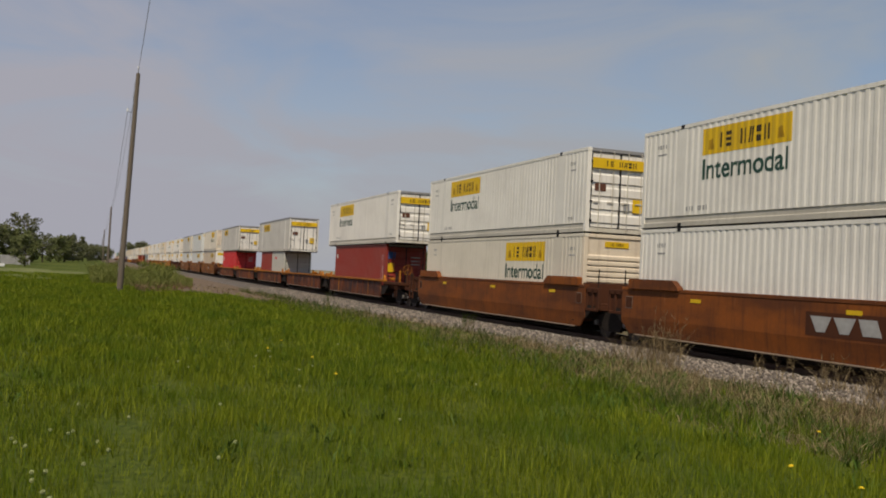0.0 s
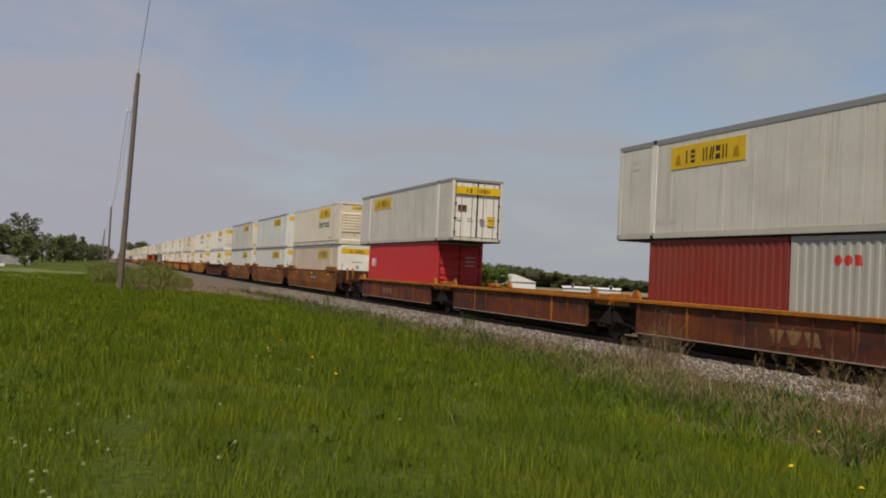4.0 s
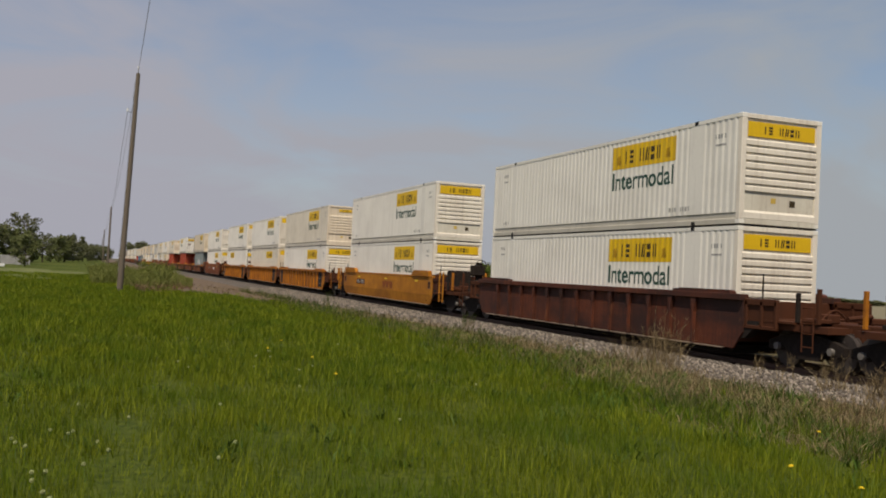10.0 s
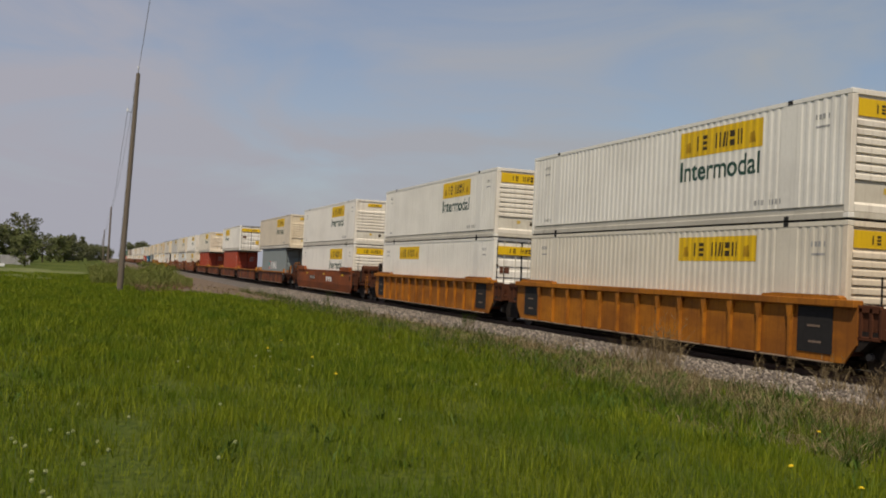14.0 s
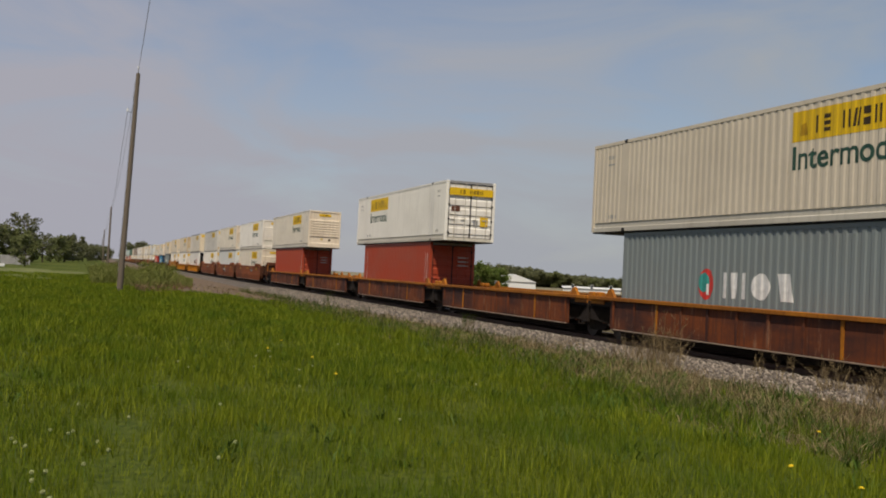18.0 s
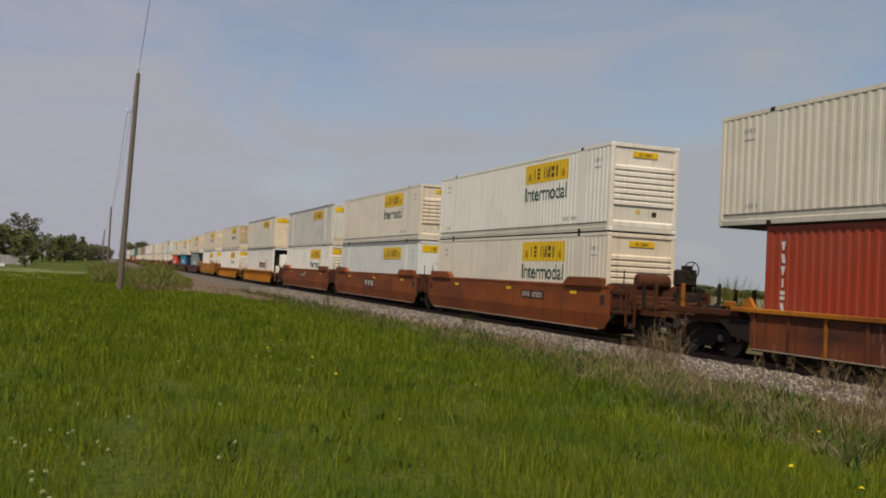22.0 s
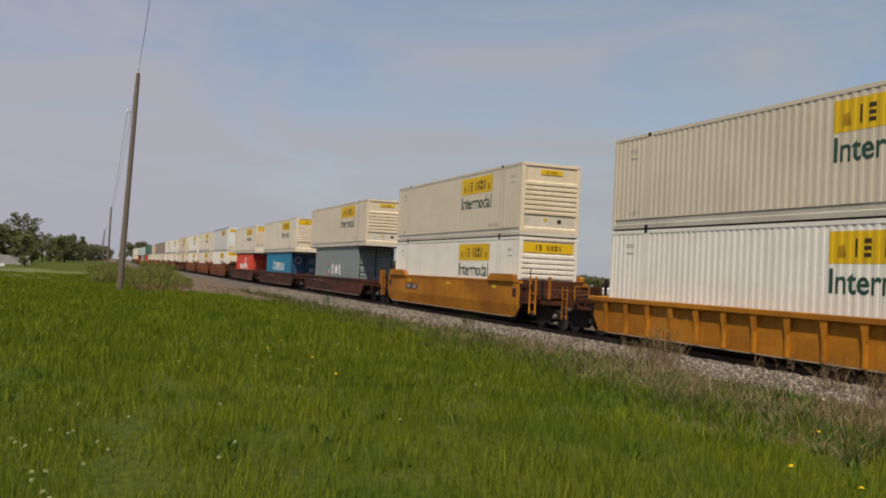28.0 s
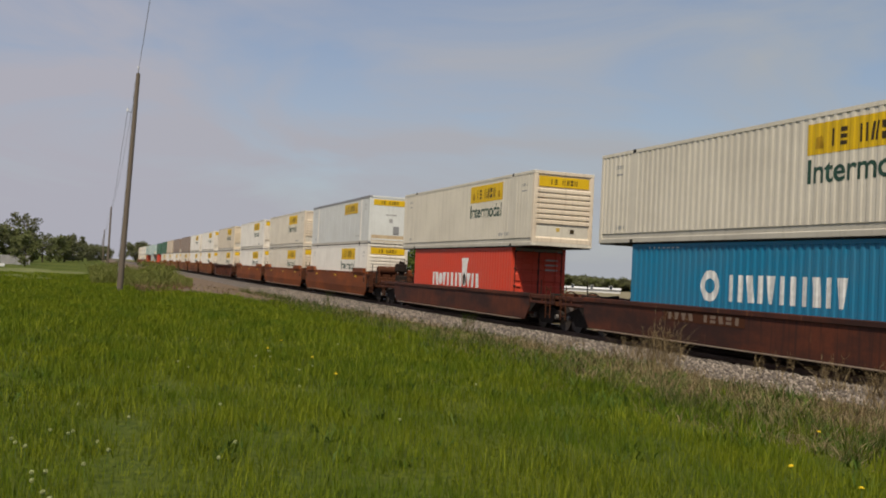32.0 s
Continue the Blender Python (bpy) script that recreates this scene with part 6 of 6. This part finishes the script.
    for flag, nm, mt, lb in ((True, "pole_scrub", "leaf_scrub", "knee-high green scrub around the utility pole"), (False, "rusty_scrub", "red_straw", "dry reddish scrub stalks beyond the lawn")):
        k = green == flag
        blades(nm, x[k], y[k], h[k], w[k], h[k] * 0.8, M[mt], lb, "scrub", 24)


build_grass()


def stalk_clump(name, label, x, y, n, h, spread, seed, mat="straw", lean=0.35):
    """A clump of dry branching stalks."""
    rng = random.Random(seed)
    base = thing(name, label, "weed clump", "weed clumps by the track", pose(x, y, max(ground_z(x, y), bed_z(x - TRACK_X, y)) if abs(x - TRACK_X) < toe(y) else ground_z(x, y)))
    for i in range(n):
        s = Shape()
        a, q = rng.uniform(0, 6.28), rng.uniform(0, spread)
        p = Vector((q * math.cos(a), q * math.sin(a), -0.03))
        d = Vector((rng.uniform(-lean, lean), rng.uniform(-lean, lean), 1)).normalized()
        hh = h * rng.uniform(0.45, 1.0)
        k = 5
        for j in range(k):
            nx = p + d * hh / k
            s.rod(p, nx, 0.007 * (1 - 0.13 * j), 0.007 * (1 - 0.13 * (j + 1)), 5)
            if j > 1:
                for b in range(2):
                    e = nx + Vector((rng.uniform(-0.16, 0.16), rng.uniform(-0.16, 0.16), rng.uniform(0.02, 0.14))) * hh
                    s.rod(nx, e, 0.005, 0.003, 4)
                    s.rod(e, e + Vector((rng.uniform(-0.03, 0.03), rng.uniform(-0.03, 0.03), 0.07)), 0.005, 0.002, 4)
            p = nx
            d = (d + Vector((rng.uniform(-0.22, 0.22), rng.uniform(-0.22, 0.22), 0))).normalized()
        part("stalk", s.mesh("stalk", M[mat]), base)
    return base


for k, (x, y, n, h) in enumerate([(14.15, 21.2, 15, 1.35), (14.0, 20.7, 10, 1.0), (14.2, 21.9, 9, 1.1), (14.6, 18.1, 7, 0.62), (14.6, 16.8, 5, 0.72), (14.6, 15.7, 8, 0.75), (14.6, 15.3, 6, 0.7), (14.6, 14.5, 9, 0.75), (14.7, 14.1, 8, 0.75),
                                  (13.6, 24.5, 6, 0.5), (12.6, 19.6, 6, 0.45), (12.9, 12.4, 7, 0.5), (13.2, 33.0, 6, 0.5)]):
    stalk_clump("dry_weed", "dry brown branching weed stalks at the ballast edge", x, y, n, h, 0.36, 60 + k)
for k, (x, y, n, h) in enumerate([(11.4, 48.0, 16, 0.9), (13.9, 34.5, 16, 0.55), (11.4, 27.0, 12, 0.5)]):
    stalk_clump("green_weed", "bushy green weed at the ballast edge", x, y, n, h, 0.35, 90 + k, "weed")
# tall grass beyond the line
def tall_tufts():
    rng = np.random.default_rng(77)
    for cx, cy, h, r, n in ((21.8, 28.4, 2.75, 0.55, 620), (22.0, 26.0, 2.3, 0.5, 420), (22.2, 27.2, 1.75, 0.9, 520), (21.9, 25.1, 1.8, 0.5, 260)):
        x, y = cx + r * rng.normal(size=n) * 0.5, cy + r * rng.normal(size=n) * 0.5
        hh = h * (0.40 + 0.60 * rng.random(n) ** 1.6)
        blades("tall_grass", x, y, hh, 0.028 + 0.022 * rng.random(n), hh * (0.10 + 0.24 * rng.random(n)), M["leaf_scrub"], "tall green grass tuft beyond the track", "grass", int(cx * 10 + cy))


tall_tufts()


def dry_tufts():
    """Upright tan tufts at the edge of the stones."""
    rng = np.random.default_rng(78)
    for cx, cy, h, r, n in ((14.1, 21.2, 1.0, 0.6, 110), (14.05, 22.4, 0.7, 0.6, 110), (14.5, 15.5, 0.65, 0.3, 60), (14.55, 14.3, 0.65, 0.4, 80), (12.6, 19.4, 0.32, 0.9, 130), (11.6, 15.5, 0.26, 0.9, 100), (10.9, 11.0, 0.26, 0.9, 120), (12.6, 12.4, 0.34, 0.8, 140), (12.6, 26.5, 0.3, 1.0, 120)):
        x, y = cx + r * rng.normal(size=n) * 0.5, cy + r * rng.normal(size=n) * 0.6
        hh = h * (0.3 + 0.7 * rng.random(n))
        blades("dry_tuft", x, y, hh + 0.1, 0.010 + 0.008 * rng.random(n), hh * (0.35 + 0.9 * rng.random(n)), M["straw"], "upright tan tuft of dead grass by the ballast", "dry grass", int(cx * 10 + cy))


dry_tufts()


def dandelion_clock():
    h = 0.14
    st = Shape().rod((0, 0, -0.02), (0.01, 0.01, h), 0.0035, 0.003, 6)
    hd = Shape()
    for i in range(70):
        z = 1 - 2 * (i + 0.5) / 70
        a = i * 2.39996
        r = math.sqrt(1 - z * z)
        d = Vector((r * math.cos(a), r * math.sin(a), z))
        hd.rod(Vector((0.01, 0.01, h)) + d * 0.005, Vector((0.01, 0.01, h)) + d * 0.016, 0.0007, 0.0026, 4)
    return st, hd


def dandelion_flower():
    st = Shape().rod((0, 0, -0.02), (0.0, 0.0, 0.14), 0.003, 0.003, 6)
    hd = Shape()
    for ring, (rr, zz) in enumerate(((0.022, 0.145), (0.016, 0.152), (0.008, 0.156))):
        for i in range(12):
            a = 2 * math.pi * i / 12 + ring
            hd.rod((0, 0, 0.14), (rr * math.cos(a), rr * math.sin(a), zz), 0.002, 0.005, 4)
    return st, hd


def flowers():
    clocks = []
    spots = [(0.16, 7.75), (0.01, 7.29), (0.99, 7.59), (1.14, 7.96), (-0.3, 8.89), (-0.25, 7.02), (1.33, 13.91), (-0.53, 8.29), (-0.45, 8.04), (-0.1, 8.88), (1.24, 14.52),
             (4.73, 18.73), (3.05, 9.26), (1.31, 10.13), (-0.21, 6.33), (-0.32, 6.76), (5.07, 12.13), (2.93, 16.65), (3.22, 14.35), (9.4, 14.76), (-0.15, 8.75), (-0.6, 8.6)]
    rng = random.Random(19)
    spots += [(rng.uniform(-0.75, 0.9), rng.uniform(5.9, 10.5)) for k in range(5)] + [(rng.uniform(2.0, 4.6), rng.uniform(11.5, 19)) for k in range(6)]
    st, hd = dandelion_clock()
    sm, hm = st.mesh("stem", M["stem"]), hd.mesh("seed_head", M["fluff"])
    for x, y in spots:
        t = thing("dandelion_clock", "white dandelion seed head on a green stem", "dandelion", "dandelions in the lawn", pose(x, y, ground_z(x, y) + random.uniform(-0.03, 0.01), random.uniform(-8, 8), random.uniform(-8, 8), random.uniform(0, 360)))
        part("stem", sm, t)
        part("seed_head", hm, t)
    st, hd = dandelion_flower()
    sm, hm = st.mesh("stem", M["stem"]), hd.mesh("flower_head", M["petal"])
    for x, y in [(5.78, 6.59), (5.74, 5.78), (2.98, 16.88), (3.59, 18.99), (3.47, 15.53), (3.28, 13.08), (8.28, 9.06)]:
        t = thing("dandelion_flower", "yellow dandelion flower in the grass", "dandelion", "dandelions in the lawn", pose(x, y, ground_z(x, y) + 0.02, random.uniform(-10, 10), random.uniform(-10, 10)))
        part("stem", sm, t)
        part("flower_head", hm, t)


flowers()


# ---- utility poles and wires ----
def utility_pole(x, y, height, lean_x, r=0.13):
    p = thing("utility_pole", "weathered grey-brown wooden utility pole standing in the grass", "utility pole", "poles along the line", pose(x, y, ground_z(x, y)))
    s = Shape()
    k, sides = 14, 12
    for i in range(k + 1):
        u = i / k
        rr = r * (1.12 - 0.36 * u) * (1 + 0.02 * math.sin(9 * u))
        s.v += [(lean_x * u + rr * math.cos(2 * math.pi * j / sides), rr * math.sin(2 * math.pi * j / sides), height * u - 0.1) for j in range(sides)]
    s.f = [(i * sides + j, i * sides + (j + 1) % sides, (i + 1) * sides + (j + 1) % sides, (i + 1) * sides + j) for i in range(k) for j in range(sides)]
    s.f.append(tuple(k * sides + j for j in range(sides)))
    part("pole_shaft", s.mesh("pole_shaft", M["wood"]), p)
    part("top_pin", Shape().rod((lean_x, 0, height - 0.1), (lean_x, 0, height + 0.22), 0.02, 0.014, 6).mesh("top_pin", M["wire"]), p)
    ins = Shape().rod((0, 0, 0), (0, 0, 0.10), 0.05, 0.035, 8).rod((0, 0, 0.1), (0, 0, 0.15), 0.045, 0.03, 8).mesh("insulator", M["wallpaint"])
    part("insulator", ins, p, (lean_x, 0, height + 0.12))
    part("side_bracket", Shape().rod((lean_x * 0.8 - 0.1, 0, height * 0.81), (lean_x * 0.8 - 0.34, 0, height * 0.815), 0.02, 0.02, 6).mesh("side_bracket", M["wire"]), p)
    part("insulator", ins, p, (lean_x * 0.8 - 0.34, 0, height * 0.815))
    part("ground_wire", Shape().rod((lean_x * 0.1 - 0.16, -0.05, 1.0), (lean_x * 0.95 - 0.13, -0.05, height * 0.95), 0.008, 0.008, 5).mesh("ground_wire", M["wire"]), p)
    return p


POLES = [(-0.2, -40.0, 11.0, 0.1), (1.12, 49.0, 11.0, 0.30), (1.86, 185.0, 11.2, 0.10), (1.76, 330.0, 11.0, 0.0), (1.9, 480.0, 11.0, 0.0)]
for k, a in enumerate(POLES):
    utility_pole(*a, r=0.13 if k < 2 else 0.19)


def wires():
    for i in range(len(POLES) - 1):
        a, b = POLES[i], POLES[i + 1]
        span = b[1] - a[1]
        for name, za, dxo, sag in (("overhead_wire", 1.015, 0.0, 2.1), ("lower_wire", 0.825, -0.34, 1.6)):
            if i == 0 and name == "lower_wire":
                continue
            s = Shape()
            k = 24
            pts = []
            for j in range(k + 1):
                u = j / k
                pts.append(Vector((a[0] + a[3] * za + dxo + (b[0] + b[3] * za - a[0] - a[3] * za) * u, a[1] + span * u,
                                   a[2] * za + (b[2] - a[2]) * za * u - 4 * sag * u * (1 - u))))
            for p, q in zip(pts, pts[1:]):
                s.rod(p, q, 0.011, 0.011, 5)
            tagged(new(name, s.mesh(name, M["wire"])), "thin grey utility wire strung between wooden poles", "wire", "wires between the poles")


wires()


# ---- trees, bushes and distance ----
def tree_meshes(seed, h, spread, leaves, leaf, bare=0.3):
    """Trunk with limbs, and a crown of loose leaf clumps with gaps and an uneven outline."""
    rng = np.random.default_rng(seed)
    s = Shape()
    tips = []
    p = Vector((0, 0, -0.1))
    top = Vector((rng.uniform(-0.3, 0.3), rng.uniform(-0.3, 0.3), h * 0.8))
    k = 6
    pts = [p.lerp(top, j / k) + Vector((rng.uniform(-0.12, 0.12), rng.uniform(-0.12, 0.12), 0)) * (j > 0) for j in range(k + 1)]
    for j in range(k):
        s.rod(pts[j], pts[j + 1], h * 0.026 * (1 - 0.14 * j), h * 0.026 * (1 - 0.14 * (j + 1)), 8)
    for j in range(9):
        t = bare + (0.95 - bare) * j / 8
        b = p.lerp(top, t)
        a = j * 2.4 + rng.uniform(-0.4, 0.4)
        ln = spread * (1.05 - 0.55 * abs(t - 0.55) / 0.45) * rng.uniform(0.75, 1.15)
        m = b + Vector((math.cos(a) * ln * 0.5, math.sin(a) * ln * 0.5, ln * 0.28))
        e = b + Vector((math.cos(a) * ln, math.sin(a) * ln, ln * rng.uniform(0.3, 0.7)))
        s.rod(b, m, h * 0.010, h * 0.007, 6).rod(m, e, h * 0.007, h * 0.003, 5)
        tips += [m, e, m.lerp(e, 0.5), e + Vector((0, 0, ln * 0.2))]
    tips += [top, top + Vector((0, 0, h * 0.10)), top + Vector((spread * 0.2, 0, h * 0.05))]
    tips = np.array([tuple(t) for t in tips])
    size = spread * rng.uniform(0.18, 0.42, len(tips))
    which = rng.integers(0, len(tips), leaves)
    d = rng.normal(size=(leaves, 3))
    d /= np.linalg.norm(d, axis=1)[:, None]
    c = tips[which] + d * (size[which] * rng.random(leaves) ** 0.45)[:, None] * np.array([1, 1, 0.8])
    c[:, 2] = np.clip(c[:, 2], h * 0.06, None)
    u = rng.normal(size=(leaves, 3)); u /= np.linalg.norm(u, axis=1)[:, None]
    v = np.cross(u, rng.normal(size=(leaves, 3))); v /= np.linalg.norm(v, axis=1)[:, None]
    sz = (leaf * rng.uniform(0.5, 1.2, leaves))[:, None]
    co = np.stack([c - u * sz, c + v * sz * 0.6, c + u * sz, c - v * sz * 0.6], 1).reshape(-1, 3)
    q = np.arange(leaves)[:, None] * 4
    faces = np.concatenate([q + np.array([0, 1, 2]), q + np.array([0, 2, 3])])
    return s, co, faces


def tree(name, label, mat, seed, h, spread, leaves, leaf, bare=0.3, category="tree", group="trees in the distance"):
    s, co, faces = tree_meshes(seed, h, spread, leaves, leaf, bare)
    t = thing(name, label, category, group)
    part("trunk", s.mesh("trunk", M["trunk"]), t)
    part("crown", raw_mesh("crown", co, faces, M[mat]), t)
    return t


def build_trees():
    kinds = [tree("tree", "dark green leafy tree at the field's edge", "leaf_dark_hazed", 1, 8.0, 3.6, 1900, 0.33, 0.15),
             tree("tree", "mid-green leafy tree at the field's edge", "leaf_mid_hazed", 2, 7.0, 3.4, 2000, 0.32, 0.12),
             tree("tree", "pale thinly leaved spring tree", "leaf_pale", 3, 9.5, 3.4, 1300, 0.26, 0.3),
             tree("tree", "broad dark green tree in the distance", "leaf_dark_hazed", 4, 7.5, 4.4, 2800, 0.36, 0.1)]
    bush = tree("bush", "rounded green bush beyond the railway line", "leaf_bush", 7, 4.6, 3.1, 2200, 0.25, 0.08, "bush", "bushes beyond the line")
    low = tree("scrub_bush", "low green scrub bush beside the utility pole", "leaf_scrub", 9, 4.2, 3.6, 520, 0.30, 0.05, "bush", "scrub bushes by the pole")
    spots = [(-15.2, 190, 1, 0.95), (-18.5, 188, 0, 0.95), (-13.6, 196, 2, 1.02), (-12.2, 205, 0, 0.62), (-16.0, 205, 3, 0.85), (-10.8, 215, 2, 0.70), (-22.0, 200, 3, 0.9), (-26.0, 205, 0, 1.0),
             (-9.6, 225, 1, 0.62), (-8.4, 235, 1, 0.86), (-7.4, 240, 0, 0.80), (-7.8, 262, 3, 0.82), (-6.2, 275, 0, 0.80), (-5.0, 290, 3, 0.78), (-4.2, 310, 0, 0.72), (-3.0, 330, 3, 0.70),
             (-1.6, 350, 0, 0.66), (-0.4, 380, 3, 0.66), (1.2, 410, 0, 0.75), (2.6, 430, 3, 0.8), (4.2, 470, 0, 0.8), (-30, 210, 1, 0.9), (-35, 215, 3, 1.0), (-12.5, 184, 0, 0.45), (-11.3, 188, 1, 0.40), (-8.7, 132, 1, 0.58),
             (20.5, 560, 3, 1.5), (24.0, 600, 0, 1.3), (28.0, 640, 3, 1.1), (16.5, 640, 0, 1.0), (33.0, 650, 0, 1.0)]
    made = set()
    for k, (x, y, i, sc) in enumerate(spots):
        src = kinds[i]
        m = pose(x, y, ground_z(x, y), 0, 0, (k * 67) % 360)
        if i in made:
            o = copy_thing(src, m)
        else:
            o = src
            o.matrix_basis = m
            made.add(i)
        o.scale = (sc, sc, sc * (0.92 + 0.05 * (k % 4)))
    # beyond the line: bushes near by, then a far belt of trees across the field
    near = [(31.8, 92.0, 0.74, 0.98), (57.5, 150.0, 0.95, 1.05), (60.5, 151.0, 1.0, 1.0), (63.5, 152.0, 0.9, 0.95), (66.5, 154.0, 0.9, 0.8), (54.8, 153.0, 0.9, 0.85), (69.5, 158.0, 0.8, 0.62), (30.2, 93.0, 0.5, 0.6)]
    for k, (x, y, sc, sz) in enumerate(near):
        o = bush if k == 0 else copy_thing(bush, Matrix())
        o.matrix_basis = pose(x, y, ground_z(x, y), 0, 0, 73 * k)
        o.scale = (sc, sc, sz)
    scrub = [(3.2, 56, 0.26), (4.0, 60, 0.30), (2.6, 58, 0.2), (3.4, 75, 0.3), (4.4, 90, 0.34), (5.4, 100, 0.4), (3.0, 82, 0.3), (7.0, 110, 0.42), (6.0, 120, 0.42), (8.5, 130, 0.45), (2.4, 72, 0.25), (5.2, 58, 0.24), (4.6, 66, 0.32), (6.0, 64, 0.28), (3.6, 70, 0.30), (5.6, 74, 0.34), (7.0, 70, 0.28), (6.6, 80, 0.34), (8.2, 78, 0.30), (7.8, 88, 0.36), (9.4, 92, 0.34), (4.8, 84, 0.32), (2.9, 64, 0.22), (9.0, 68, 0.2), (10.4, 104, 0.38), (8.8, 112, 0.42), (11.0, 122, 0.42), (6.4, 96, 0.36)]
    scrub = [q for q in scrub[3:] if q[0] / q[1] < 0.068] + [(0.5, 66, 0.22), (0.9, 74, 0.26), (0.2, 84, 0.28), (1.2, 92, 0.3), (0.5, 104, 0.32), (1.6, 112, 0.34), (3.4, 60, 0.22), (4.3, 66, 0.24), (2.6, 63, 0.22), (5.0, 74, 0.26)]
    for k, (x, y, sc) in enumerate(scrub):
        o = copy_thing(low, Matrix()) if k else low
        o.matrix_basis = pose(x, y, ground_z(x, y), 0, 0, 41 * k)
        o.scale = (sc * 0.95, sc * 0.95, sc * (0.44 + 0.16 * (k % 3)))
    rng = random.Random(8)
    for k in range(96):
        u = k / 95
        x, y = 150 + 165 * u + rng.uniform(-3, 3), 340 + 25 * math.sin(5 * u) + rng.uniform(-8, 8)
        o = copy_thing(kinds[(0, 3, 1, 1)[k % 4]], pose(x, y, ground_z(x, y) - 0.6, 0, 0, rng.uniform(0, 360)))
        sc = rng.uniform(0.95, 1.15) * (1.0 - 0.70 * u)
        o.scale = (1.6, 1.6, sc)
    for k in range(46):
        x, y = 430 + 7 * k + rng.uniform(-8, 8), 440 - 2 * k
        o = copy_thing(kinds[(0, 3)[k % 2]], pose(x, y, ground_z(x, y) - 0.5, 0, 0, rng.uniform(0, 360)))
        sc = rng.uniform(0.12, 0.28)
        o.scale = (1.0, 1.0, sc)


build_trees()


def gable_house(name, label, x, y, w, d, h, rz, roof_h, wall="wallpaint", roof="roofing"):
    e = thing(name, label, "house", at=pose(x, y, ground_z(x, y), 0, 0, rz))
    part("walls", Shape().block(-w / 2, w / 2, -d / 2, d / 2, -0.2, h, 0.03).mesh("walls", M[wall]), e)
    part("roof", Shape().prism([(-d / 2 - 0.4, h), (d / 2 + 0.4, h), (0.0, h + roof_h)], -w / 2 - 0.3, w / 2 + 0.3, "x").mesh("roof", M[roof]), e)
    for k in range(3):
        win = part("window", Shape().block(-0.45, 0.45, -0.03, 0.03, 0, 1.1, 0.01).mesh("window", M["wallpaint"]), e, (-w / 3 + k * w / 3, -d / 2 - 0.01, 1.0))
        part("pane", Shape().box(-0.38, 0.38, -0.012, 0.0, 0.07, 1.03).mesh("pane", M["glass"]), win, (0, -0.03, 0))
    return e


gable_house("farmhouse", "small pale farmhouse with a brown gable roof among trees", 55.3, 143.0, 3.4, 3.0, 1.5, 12, 1.0)
gable_house("shed", "long low white shed with dark windows across the field", 140.5, 250.0, 17.0, 5.0, 1.0, -27, 0.5, roof="wallpaint")
gable_house("barn", "white gabled barn across the bare field", 110.5, 242.0, 14.0, 11.5, 1.9, -108, 2.0, roof="wallpaint")


def garden_wall():
    w = thing("garden_wall", "low grey block wall in the shade of trees", "wall", at=pose(-14.2, 150.0, ground_z(-14, 150), 0, 0, 4))
    for k in range(5):
        part("wall_panel", Shape().block(-0.98, 0.98, -0.1, 0.1, -0.1, 1.35, 0.02).mesh("wall_panel", M["concrete"]), w, (-4.0 + 2.0 * k, 0, 0))
    t = thing("white_trough", "small white trough lying on the lawn", "trough", at=pose(-10.9, 122.0, ground_z(-10.9, 122)))
    part("tub", Shape().block(-0.7, 0.7, -0.3, 0.3, -0.02, 0.34, 0.05).mesh("tub", M["wallpaint"]), t)


garden_wall()


def dry_patch():
    """A patch of pale, worn turf on the far lawn, with a ragged edge."""
    s = Shape()
    k = 40
    cx, cy = -7.5, 88.0
    s.v.append((cx, cy, ground_z(cx, cy) + 0.05))
    for j in range(k):
        a = 2 * math.pi * j / k
        q = 1.0 + 0.30 * noise.noise((math.cos(a) * 1.7, math.sin(a) * 1.7, 3.0)) + 0.14 * noise.noise((math.cos(a) * 6, math.sin(a) * 6, 8.0))
        x, y = cx + 6.5 * q * math.cos(a), cy + 24.0 * q * math.sin(a)
        s.v.append((x, y, ground_z(x, y) + 0.05))
    s.f = [(0, 1 + j, 1 + (j + 1) % k) for j in range(k)]
    tagged(new("worn_turf", s.mesh("worn_turf", M["dry_turf"], True)), "pale worn patch of dry turf on the far lawn", "turf", kind="structure")


dry_patch()


motions()
